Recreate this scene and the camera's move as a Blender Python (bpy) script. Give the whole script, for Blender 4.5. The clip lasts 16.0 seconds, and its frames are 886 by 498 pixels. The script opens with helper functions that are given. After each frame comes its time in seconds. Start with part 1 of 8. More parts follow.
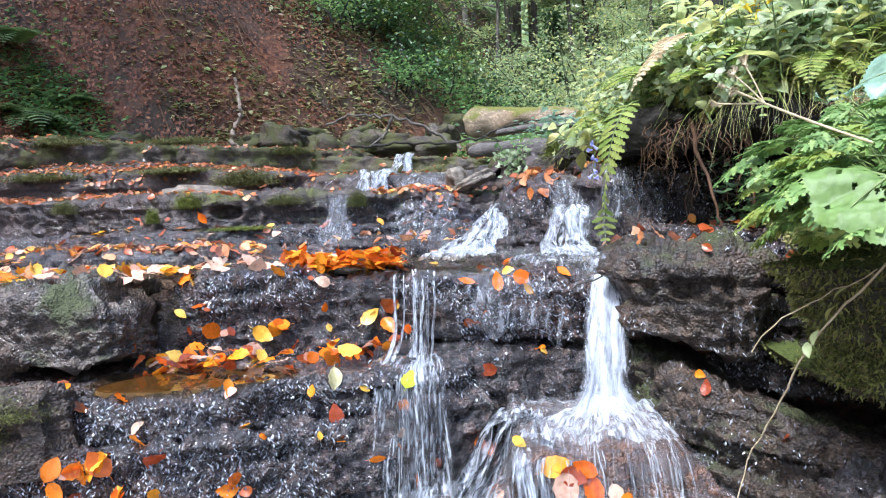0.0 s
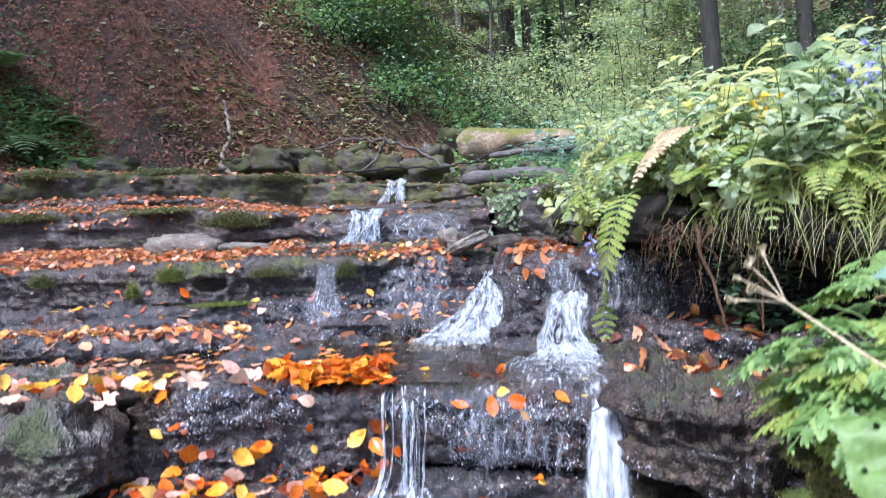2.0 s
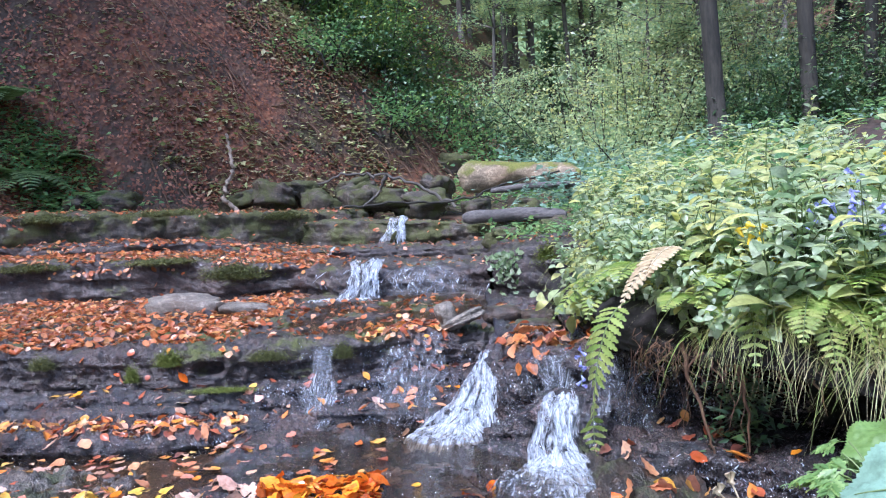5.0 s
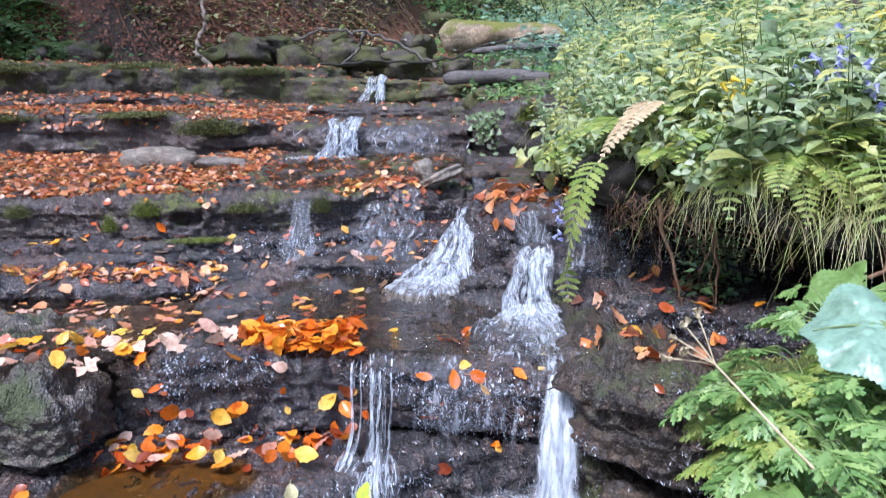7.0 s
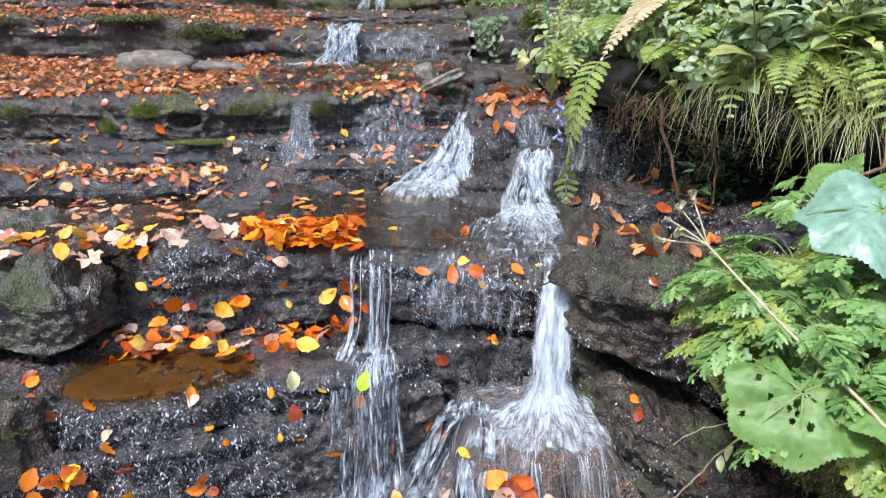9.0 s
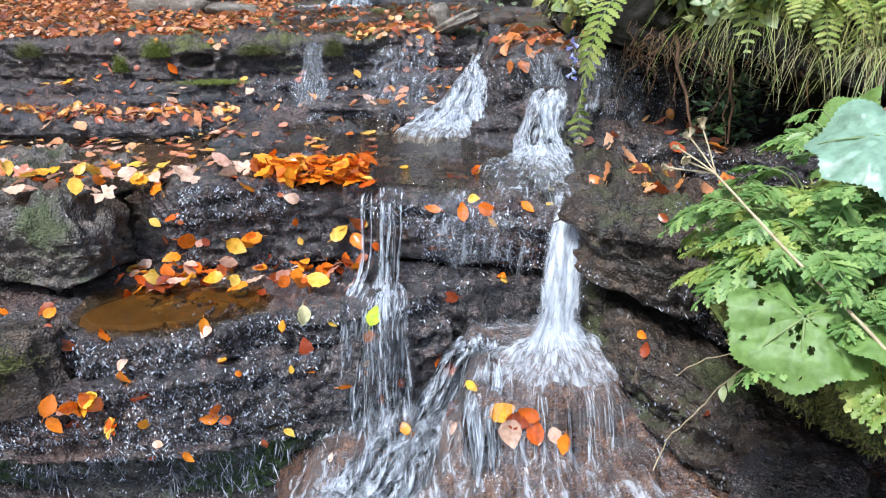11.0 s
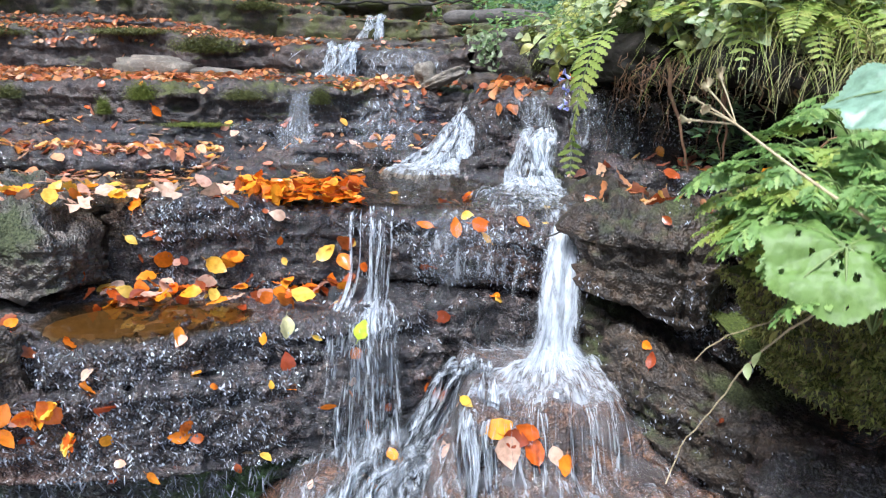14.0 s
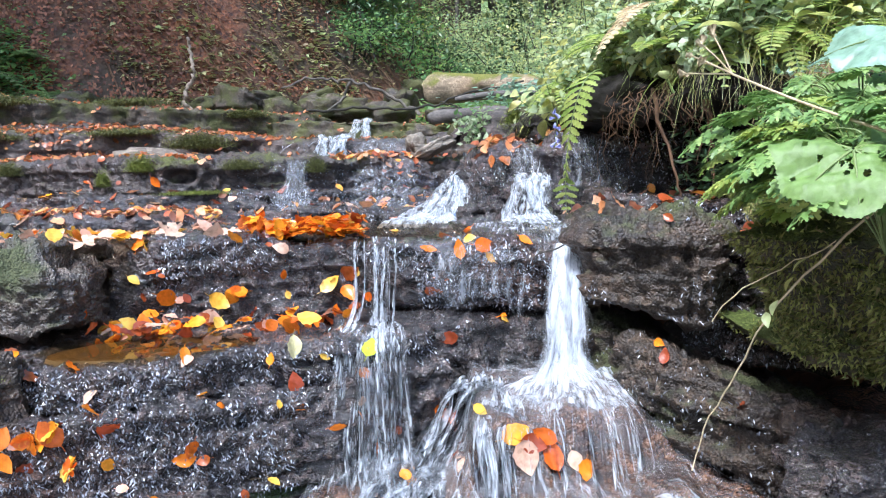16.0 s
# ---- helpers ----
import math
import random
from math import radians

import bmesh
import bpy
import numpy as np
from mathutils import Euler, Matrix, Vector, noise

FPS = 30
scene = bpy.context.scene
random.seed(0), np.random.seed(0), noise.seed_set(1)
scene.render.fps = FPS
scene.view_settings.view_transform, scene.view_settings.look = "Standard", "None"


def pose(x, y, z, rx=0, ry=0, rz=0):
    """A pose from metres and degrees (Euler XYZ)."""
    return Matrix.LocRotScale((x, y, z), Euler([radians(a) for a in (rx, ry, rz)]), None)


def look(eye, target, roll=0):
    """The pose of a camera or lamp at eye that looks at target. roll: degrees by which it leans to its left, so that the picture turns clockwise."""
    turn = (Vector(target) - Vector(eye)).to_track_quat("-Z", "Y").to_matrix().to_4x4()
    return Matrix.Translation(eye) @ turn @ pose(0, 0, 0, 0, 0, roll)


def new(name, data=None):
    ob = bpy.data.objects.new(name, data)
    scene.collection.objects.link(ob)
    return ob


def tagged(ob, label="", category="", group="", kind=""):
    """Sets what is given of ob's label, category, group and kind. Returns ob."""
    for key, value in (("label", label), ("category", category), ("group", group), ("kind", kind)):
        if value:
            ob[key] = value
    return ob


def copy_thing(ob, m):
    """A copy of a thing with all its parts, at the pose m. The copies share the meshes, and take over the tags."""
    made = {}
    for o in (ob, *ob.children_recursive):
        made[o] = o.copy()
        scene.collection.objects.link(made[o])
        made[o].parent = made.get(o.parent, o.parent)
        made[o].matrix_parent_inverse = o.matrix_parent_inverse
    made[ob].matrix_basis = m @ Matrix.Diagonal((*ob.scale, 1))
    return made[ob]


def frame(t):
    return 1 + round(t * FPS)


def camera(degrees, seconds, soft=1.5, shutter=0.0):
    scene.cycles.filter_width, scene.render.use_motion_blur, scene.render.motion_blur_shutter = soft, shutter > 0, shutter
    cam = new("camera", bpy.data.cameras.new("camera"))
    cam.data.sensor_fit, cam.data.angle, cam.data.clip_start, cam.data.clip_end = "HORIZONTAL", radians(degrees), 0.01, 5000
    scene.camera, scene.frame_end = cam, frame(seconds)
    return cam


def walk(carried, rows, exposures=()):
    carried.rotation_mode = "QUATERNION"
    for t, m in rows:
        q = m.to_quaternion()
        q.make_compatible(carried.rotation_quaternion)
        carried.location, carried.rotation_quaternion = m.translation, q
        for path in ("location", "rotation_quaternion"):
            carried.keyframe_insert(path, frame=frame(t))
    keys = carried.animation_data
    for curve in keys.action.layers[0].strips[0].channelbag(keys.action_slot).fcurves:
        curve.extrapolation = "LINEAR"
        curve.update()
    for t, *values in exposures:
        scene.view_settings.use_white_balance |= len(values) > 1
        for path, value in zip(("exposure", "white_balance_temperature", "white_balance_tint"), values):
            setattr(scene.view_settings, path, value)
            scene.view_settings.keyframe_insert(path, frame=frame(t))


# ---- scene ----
cam = camera(59.6, 16.0, soft=1.1, shutter=0.4)
PATH = [
    (0, (0.071, -0.036, 0.144), (0.025, 1.962, 0.067), -2.4),
    (0.5, (0.074, -0.027, 0.156), (0.035, 1.971, 0.09), -2.3),
    (1, (0.078, -0.014, 0.178), (0.04, 1.985, 0.135), -2.4),
    (1.5, (0.079, 0.066, 0.281), (0.044, 2.064, 0.212), -2.5),
    (2, (0.096, 0.108, 0.475), (0.062, 2.106, 0.384), -2.9),
    (2.5, (0.123, 0.103, 0.674), (0.092, 2.1, 0.584), -3.7),
    (3, (0.138, 0.094, 0.791), (0.088, 2.092, 0.719), -4.1),
    (3.5, (0.174, 0.099, 0.831), (0.099, 2.097, 0.763), -4.5),
    (6, (0.154, 0.084, 0.834), (0.137, 2.079, 0.691), -2.1),
    (6.5, (0.156, 0.087, 0.806), (0.147, 2.064, 0.507), -1.9),
    (7, (0.154, 0.085, 0.78), (0.149, 2.04, 0.356), -1.7),
    (7.5, (0.153, 0.081, 0.762), (0.15, 2.016, 0.254), -1.6),
    (8, (0.146, 0.072, 0.748), (0.147, 1.995, 0.201), -1.3),
    (8.5, (0.151, 0.061, 0.738), (0.149, 1.975, 0.159), -1.4),
    (9, (0.155, 0.054, 0.721), (0.145, 1.954, 0.096), -1.2),
    (9.5, (0.163, 0.048, 0.707), (0.137, 1.935, 0.044), -1.2),
    (10, (0.176, 0.047, 0.694), (0.136, 1.919, -0.01), -1.2),
    (12.5, (0.169, 0.02, 0.671), (0.099, 1.873, -0.077), -1.0),
    (13, (0.168, 0.029, 0.653), (0.093, 1.918, 0.0), -0.8),
    (13.5, (0.133, 0.037, 0.57), (0.087, 1.944, -0.028), -0.3),
    (14, (0.111, 0.042, 0.41), (0.133, 1.985, -0.063), 0.4),
    (14.5, (0.097, 0.03, 0.271), (0.155, 1.989, -0.127), 0.4),
    (15, (0.084, -0.004, 0.194), (0.169, 1.981, -0.036), -0.1),
    (15.5, (0.066, -0.01, 0.151), (0.139, 1.98, -0.028), -0.1),
    (16, (0.057, -0.016, 0.145), (0.12, 1.976, -0.021), -1.7),
]
walk(cam, [(t, look(eye, target, roll)) for t, eye, target, roll in PATH],
     exposures=((0, 2.04, 5650, 15), (1.5, 2.05, 5500, 17), (3.0, 1.86, 5200, 22), (6.0, 1.84, 5150, 22), (7.0, 1.74, 5400, 20), (9, 1.70, 5750, 11), (12.5, 1.75, 5800, 11), (14, 1.86, 5800, 11), (15, 2.0, 5700, 12), (16, 2.04, 5650, 13)))

# ---- light ----
world = bpy.data.worlds.new("overcast_forest_sky")
scene.world = world
world.use_nodes = True
wn = world.node_tree.nodes
wl = world.node_tree.links
sky = wn.new("ShaderNodeTexSky")
sky.sky_type = "NISHITA"
sky.sun_disc = False
sky.sun_elevation = radians(57)
sky.sun_rotation = radians(-140)
sky.altitude = 400
sky.dust_density = 3.0
haze = wn.new("ShaderNodeHueSaturation")
haze.inputs["Saturation"].default_value = 0.9
wl.new(sky.outputs[0], haze.inputs["Color"])
wl.new(haze.outputs[0], wn["Background"].inputs[0])
wn["Background"].inputs[1].default_value = 0.13

sun_data = bpy.data.lights.new("sun", "SUN")
sun_data.energy = 1.9
sun_data.angle = radians(12)
sun_data.color = (1.0, 0.98, 0.94)
sun = new("sun", sun_data)
sun.matrix_world = look((-8, -8, 21), (0, 3, 0))

# ---- noise and mesh tools ----
def _hash(ix, iy, iz, seed):
    h = (ix.astype(np.int64) * 374761393 + iy.astype(np.int64) * 668265263 + iz.astype(np.int64) * 2147483647 + seed * 974711) & 0xFFFFFFFF
    h = ((h ^ (h >> 13)) * 1274126177) & 0xFFFFFFFF
    h = ((h ^ (h >> 16)) * 2246822519) & 0xFFFFFFFF
    return ((h ^ (h >> 15)) & 0xFFFFFF) / float(0xFFFFFF)


def vnoise(p, freq, seed=0):
    """Smooth value noise in -1..1 at points p (..., 3); freq is a number or one for each axis."""
    q = np.asarray(p, float) * freq
    i = np.floor(q)
    f = q - i
    f = f * f * (3 - 2 * f)
    i = i.astype(np.int64)
    out = 0.0
    for dx in (0, 1):
        wx = f[..., 0] if dx else 1 - f[..., 0]
        for dy in (0, 1):
            wy = f[..., 1] if dy else 1 - f[..., 1]
            for dz in (0, 1):
                wz = f[..., 2] if dz else 1 - f[..., 2]
                out = out + wx * wy * wz * _hash(i[..., 0] + dx, i[..., 1] + dy, i[..., 2] + dz, seed)
    return out * 2 - 1


def fbm(p, freq, octaves=4, seed=0, gain=0.5):
    total, amp = 0.0, 1.0
    for n in range(octaves):
        total = total + amp * vnoise(p, np.asarray(freq) * 2.03 ** n, seed + 17 * n)
        amp *= gain
    return total


def mesh_of(name, verts, faces, material=None, smooth=True, uv=None):
    me = bpy.data.meshes.new(name)
    me.from_pydata(np.asarray(verts, float).reshape(-1, 3).tolist(), [], faces if isinstance(faces, list) else faces.tolist())
    if smooth:
        me.polygons.foreach_set("use_smooth", [True] * len(me.polygons))
    if uv is not None:
        layer = me.uv_layers.new(name="flow")
        loops = np.zeros(len(me.loops), np.int32)
        me.loops.foreach_get("vertex_index", loops)
        layer.data.foreach_set("uv", np.asarray(uv, float).reshape(-1, 2)[loops].ravel())
    for m in (material if isinstance(material, (list, tuple)) else [material]):
        if m:
            me.materials.append(m)
    me.update()
    return me


def grid_faces(nu, nv, closed=False):
    k = np.arange(nu * nv).reshape(nu, nv)
    if closed:
        k = np.concatenate([k, k[:, :1]], 1)
    return np.stack([k[:-1, :-1], k[1:, :-1], k[1:, 1:], k[:-1, 1:]], -1).reshape(-1, 4)


def part(name, me, parent=None, label="", m=None):
    """Links a mesh as one object, under a thing or a part where one is given."""
    ob = new(name, me)
    if parent:
        ob.parent = parent
    if m is not None:
        ob.matrix_basis = m
    if label:
        tagged(ob, label)
    return ob


def thing(name, label, category, group="", kind="", m=None, me=None):
    ob = new(name, me)
    if m is not None:
        ob.matrix_basis = m
    return tagged(ob, label, category, group, kind)


def along(points, step):
    """Points of a polyline resampled at even steps, softened."""
    pts = np.array(points, float)
    d = np.r_[0, np.cumsum(np.linalg.norm(np.diff(pts[:, :2], axis=0), axis=1))]
    n = max(int(d[-1] / step), 4)
    s = np.linspace(0, d[-1], n)
    out = np.stack([np.interp(s, d, pts[:, k]) for k in range(pts.shape[1])], 1)
    w = max(int(0.07 / step), 1)
    pad = np.pad(out, ((w, w), (0, 0)), mode="edge")
    kernel = np.ones(2 * w + 1) / (2 * w + 1)
    return np.stack([np.convolve(pad[:, k], kernel, "valid") for k in range(out.shape[1])], 1), s


def tube(path, radii, sides=6, cap=True):
    """Vertices and faces of a round tube along a path."""
    path = np.array(path, float)
    radii = np.broadcast_to(np.asarray(radii, float), (len(path),))
    tang = np.gradient(path, axis=0)
    tang /= np.maximum(np.linalg.norm(tang, axis=1, keepdims=True), 1e-9)
    ref = np.array([0.31, 0.17, 0.93])
    a = np.cross(tang, ref)
    a /= np.maximum(np.linalg.norm(a, axis=1, keepdims=True), 1e-9)
    b = np.cross(tang, a)
    ang = np.arange(sides) * 2 * np.pi / sides
    v = path[:, None] + radii[:, None, None] * (np.cos(ang)[None, :, None] * a[:, None] + np.sin(ang)[None, :, None] * b[:, None])
    f = grid_faces(len(path), sides, True).tolist()
    if cap:
        f += [list(range(sides))[::-1], [(len(path) - 1) * sides + k for k in range(sides)]]
    return v.reshape(-1, 3), f


def joined(pieces):
    """One list of vertices and faces out of many."""
    vs, fs, n = [], [], 0
    for v, f in pieces:
        vs.append(np.asarray(v, float).reshape(-1, 3))
        fs += [[i + n for i in face] for face in (f if isinstance(f, list) else f.tolist())]
        n += len(vs[-1])
    return np.concatenate(vs), fs


def turns(n, rng, tilt=0.4, up=None):
    """n random rotations: free spin about z, then a lean of about tilt radians."""
    a = rng.uniform(0, 2 * np.pi, n)
    t = np.abs(rng.normal(0, tilt, n))
    b = rng.uniform(0, 2 * np.pi, n)
    ca, sa = np.cos(a), np.sin(a)
    z = np.zeros(n)
    o = np.ones(n)
    spin = np.stack([np.stack([ca, -sa, z], -1), np.stack([sa, ca, z], -1), np.stack([z, z, o], -1)], 1)
    k = np.stack([np.cos(b), np.sin(b), z], -1)
    kx = np.zeros((n, 3, 3))
    kx[:, 0, 1], kx[:, 0, 2], kx[:, 1, 0], kx[:, 1, 2], kx[:, 2, 0], kx[:, 2, 1] = -k[:, 2], k[:, 1], k[:, 2], -k[:, 0], -k[:, 1], k[:, 0]
    lean = np.eye(3) + np.sin(t)[:, None, None] * kx + (1 - np.cos(t))[:, None, None] * (kx @ kx)
    r = lean @ spin
    if up is not None:
        u = np.asarray(up, float) / np.linalg.norm(up, axis=-1, keepdims=True)
        h = np.where(np.abs(u[:, :1]) > 0.9, [[0.0, 1.0, 0.0]], [[1.0, 0.0, 0.0]])
        x = np.cross(h, u)
        x /= np.linalg.norm(x, axis=1, keepdims=True)
        r = np.stack([x, np.cross(u, x), u], -1) @ r
    return r


def strewn(base_v, base_f, places, rots, sizes):
    """Many copies of one small shape as vertices and faces."""
    base_v = np.asarray(base_v, float)
    v = np.einsum("nij,nkj->nki", rots, base_v[None] * np.asarray(sizes, float).reshape(-1, 1, 1)) + np.asarray(places)[:, None]
    k = len(base_v)
    by = {}
    for f in base_f:
        by.setdefault(len(f), []).append(f)
    faces = []
    off = np.arange(len(v)) * k
    for fs in by.values():
        faces += (off[:, None, None] + np.array(fs)[None]).reshape(-1, len(fs[0])).tolist()
    return v.reshape(-1, 3), faces

# ---- materials ----
def nodes_of(name):
    m = bpy.data.materials.new(name)
    m.use_nodes = True
    nt = m.node_tree
    return m, nt, nt.nodes["Principled BSDF"], nt.nodes["Material Output"]


def add(nt, kind, **values):
    n = nt.nodes.new(kind)
    for key, value in values.items():
        n.inputs[key.replace("_", " ")].default_value = value
    return n


def ramp(nt, source, stops):
    r = nt.nodes.new("ShaderNodeValToRGB")
    el = r.color_ramp.elements
    while len(el) < len(stops):
        el.new(0.5)
    for e, (at, col) in zip(el, stops):
        e.position, e.color = at, (*col, 1)
    nt.links.new(source, r.inputs[0])
    return r.outputs[0]


def grey(a):
    return (a, a, a)


def mixed(nt, fac, a, b):
    m = nt.nodes.new("ShaderNodeMix")
    m.data_type = "RGBA"
    if isinstance(fac, float):
        m.inputs[0].default_value = fac
    else:
        nt.links.new(fac, m.inputs[0])
    for sock, v in ((m.inputs[6], a), (m.inputs[7], b)):
        if isinstance(v, tuple):
            sock.default_value = (*v, 1)
        else:
            nt.links.new(v, sock)
    return m.outputs[2]


def maths(nt, op, a, b=0.0, clamp=False):
    m = nt.nodes.new("ShaderNodeMath")
    m.operation, m.use_clamp = op, clamp
    for sock, v in ((m.inputs[0], a), (m.inputs[1], b)):
        if isinstance(v, (int, float)):
            sock.default_value = v
        else:
            nt.links.new(v, sock)
    return m.outputs[0]


def noise_at(nt, scale, detail=5.0, rough=0.6, stretch=None):
    tc = nt.nodes.new("ShaderNodeNewGeometry")
    src = tc.outputs["Position"]
    if stretch:
        mp = nt.nodes.new("ShaderNodeMapping")
        mp.inputs["Scale"].default_value = stretch
        nt.links.new(src, mp.inputs[0])
        src = mp.outputs[0]
    n = add(nt, "ShaderNodeTexNoise", Scale=scale, Detail=detail, Roughness=rough)
    nt.links.new(src, n.inputs["Vector"])
    return n.outputs["Fac"]


def bumped(nt, bsdf, pairs):
    last = None
    for height, strength, dist in pairs:
        b = add(nt, "ShaderNodeBump", Strength=strength, Distance=dist)
        nt.links.new(height, b.inputs["Height"])
        if last:
            nt.links.new(last, b.inputs["Normal"])
        last = b.outputs[0]
    nt.links.new(last, bsdf.inputs["Normal"])


def rock_material(name, dark, light, moss=0.3, wet=0.5, moss_col=((0.022, 0.036, 0.008), (0.10, 0.15, 0.02)), warm=(0.10, 0.055, 0.03), moss_up=0.22):
    """Layered sandstone: grain, strata, stains, moss where it looks up, and a wet gloss."""
    m, nt, bsdf, out = nodes_of(name)
    grain = noise_at(nt, 60, 6, 0.65)
    lumps = noise_at(nt, 38, 3, 0.5)
    cell = add(nt, "ShaderNodeTexVoronoi", Scale=150.0, Randomness=1.0)
    cell.feature = "SMOOTH_F1"
    cell.inputs["Smoothness"].default_value = 0.35
    nt.links.new(nt.nodes.new("ShaderNodeNewGeometry").outputs["Position"], cell.inputs["Vector"])
    beads = maths(nt, "MULTIPLY", maths(nt, "SUBTRACT", 1.0, cell.outputs["Distance"]), noise_at(nt, 55, 3, 0.6))
    chips = noise_at(nt, 70, 7, 0.78, (0.8, 0.8, 1.2))
    strata = noise_at(nt, 9, 5, 0.6, (0.35, 0.35, 3.0))
    stain = noise_at(nt, 2.6, 4, 0.55)
    col = ramp(nt, strata, [(0.32, dark), (0.68, light)])
    col = mixed(nt, ramp(nt, stain, [(0.5, grey(0)), (0.68, grey(0.75))]), col, warm)
    col = mixed(nt, ramp(nt, grain, [(0.35, grey(0.75)), (0.62, grey(0))]), col, dark)
    mottle = noise_at(nt, 21, 7, 0.72)
    pale = tuple(min(1.15 * a + 0.45 * b, 0.6) for a, b in zip(light, warm))
    col = mixed(nt, ramp(nt, mottle, [(0.50, grey(0)), (0.66, grey(0.85))]), col, pale)
    geo = nt.nodes.new("ShaderNodeNewGeometry")
    sep = nt.nodes.new("ShaderNodeSeparateXYZ")
    nt.links.new(geo.outputs["Normal"], sep.inputs[0])
    patch = noise_at(nt, 4.2, 5, 0.6)
    up = maths(nt, "MULTIPLY", sep.outputs[2], moss_up)
    cover = maths(nt, "ADD", maths(nt, "ADD", patch, up), moss - 0.5)
    cover = ramp(nt, cover, [(0.52, grey(0)), (0.64, grey(1))])
    tuft = noise_at(nt, 130, 4, 0.7)
    green = ramp(nt, tuft, [(0.3, moss_col[0]), (0.7, moss_col[1])])
    if moss > 0:
        col = mixed(nt, cover, col, green)
    nt.links.new(col, bsdf.inputs["Base Color"])
    wetness = ramp(nt, noise_at(nt, 3.1, 4, 0.6), [(0.35, grey(0.55 - 0.44 * wet)), (0.65, grey(0.80 - 0.58 * wet))])
    if moss > 0:
        wetness = mixed(nt, cover, wetness, grey(0.85))
    nt.links.new(wetness, bsdf.inputs["Roughness"])
    bsdf.inputs["Specular IOR Level"].default_value = 0.32 + 0.2 * wet
    bumped(nt, bsdf, [(strata, 0.15, 0.02), (lumps, 0.5, 0.02), (chips, 0.45, 0.012), (beads, 0.5 + 0.5 * wet, 0.018), (grain, 0.45, 0.006)])
    nt.links.new(bsdf.inputs["Normal"].links[0].from_socket, bsdf.inputs["Coat Normal"])
    film = ramp(nt, noise_at(nt, 7.0, 4, 0.6), [(0.28, grey(0.3 * wet)), (0.50, grey(1.1 * wet))])
    if moss > 0:
        film = mixed(nt, cover, film, grey(0.0))
    nt.links.new(film, bsdf.inputs["Coat Weight"])
    bsdf.inputs["Coat Roughness"].default_value = 0.07
    bsdf.inputs["Coat IOR"].default_value = 1.6
    return m


def leaf_material(name, colours, rough=0.42, island=True, through_light=0.25, vein=True):
    """Thin leaf: a colour of its own for each leaf, blotches, some light through the blade."""
    m, nt, bsdf, out = nodes_of(name)
    if island:
        pick = nt.nodes.new("ShaderNodeNewGeometry").outputs["Random Per Island"]
    else:
        pick = nt.nodes.new("ShaderNodeObjectInfo").outputs["Random"]
    n = len(colours)
    col = ramp(nt, pick, [(i / max(n - 1, 1), c) for i, c in enumerate(colours)])
    blot = noise_at(nt, 55, 4, 0.6)
    dark = nt.nodes.new("ShaderNodeHueSaturation")
    dark.inputs["Value"].default_value = 0.55
    dark.inputs["Saturation"].default_value = 1.1
    nt.links.new(col, dark.inputs["Color"])
    col = mixed(nt, ramp(nt, blot, [(0.42, grey(0)), (0.7, grey(0.8))]), col, dark.outputs[0])
    nt.links.new(col, bsdf.inputs["Base Color"])
    bsdf.inputs["Roughness"].default_value = rough
    bsdf.inputs["Specular IOR Level"].default_value = 0.6
    bumped(nt, bsdf, [(noise_at(nt, 90, 3, 0.5), 0.3, 0.004)])
    tr = nt.nodes.new("ShaderNodeBsdfTranslucent")
    nt.links.new(col, tr.inputs[0])
    mx = nt.nodes.new("ShaderNodeMixShader")
    mx.inputs[0].default_value = through_light
    nt.links.new(bsdf.outputs[0], mx.inputs[1])
    nt.links.new(tr.outputs[0], mx.inputs[2])
    nt.links.new(mx.outputs[0], out.inputs[0])
    return m


def plain_material(name, a, b, scale=20.0, rough=0.7, bump=0.4, stretch=None, dist=0.01):
    m, nt, bsdf, out = nodes_of(name)
    n = noise_at(nt, scale, 6, 0.65, stretch)
    big = noise_at(nt, scale * 0.13, 3, 0.5)
    col = mixed(nt, ramp(nt, n, [(0.3, grey(0)), (0.7, grey(1))]), a, b)
    col = mixed(nt, ramp(nt, big, [(0.4, grey(0)), (0.7, grey(0.5))]), col, tuple(0.55 * c for c in a))
    nt.links.new(col, bsdf.inputs["Base Color"])
    bsdf.inputs["Roughness"].default_value = rough
    bumped(nt, bsdf, [(n, bump, dist)])
    return m


ROCK_WET = rock_material("wet_dark_sandstone", (0.009, 0.008, 0.009), (0.062, 0.054, 0.050), moss=0.10, wet=0.9, warm=(0.10, 0.046, 0.026))
ROCK_MOSS = rock_material("mossy_sandstone", (0.016, 0.013, 0.013), (0.085, 0.068, 0.058), moss=0.40, wet=0.45, moss_up=0.10, moss_col=((0.028, 0.032, 0.010), (0.12, 0.13, 0.035)), warm=(0.08, 0.05, 0.04))
ROCK_BOULDER = rock_material("dark_damp_boulder", (0.010, 0.008, 0.006), (0.058, 0.042, 0.028), moss=0.43, wet=0.34, moss_up=0.10, moss_col=((0.018, 0.022, 0.008), (0.075, 0.085, 0.03)), warm=(0.08, 0.045, 0.025))
ROCK_FAR = rock_material("mossy_boulder_stone", (0.024, 0.020, 0.015), (0.11, 0.088, 0.06), moss=0.57, wet=0.25, moss_up=0.05, moss_col=((0.024, 0.026, 0.010), (0.11, 0.115, 0.035)), warm=(0.09, 0.06, 0.04))
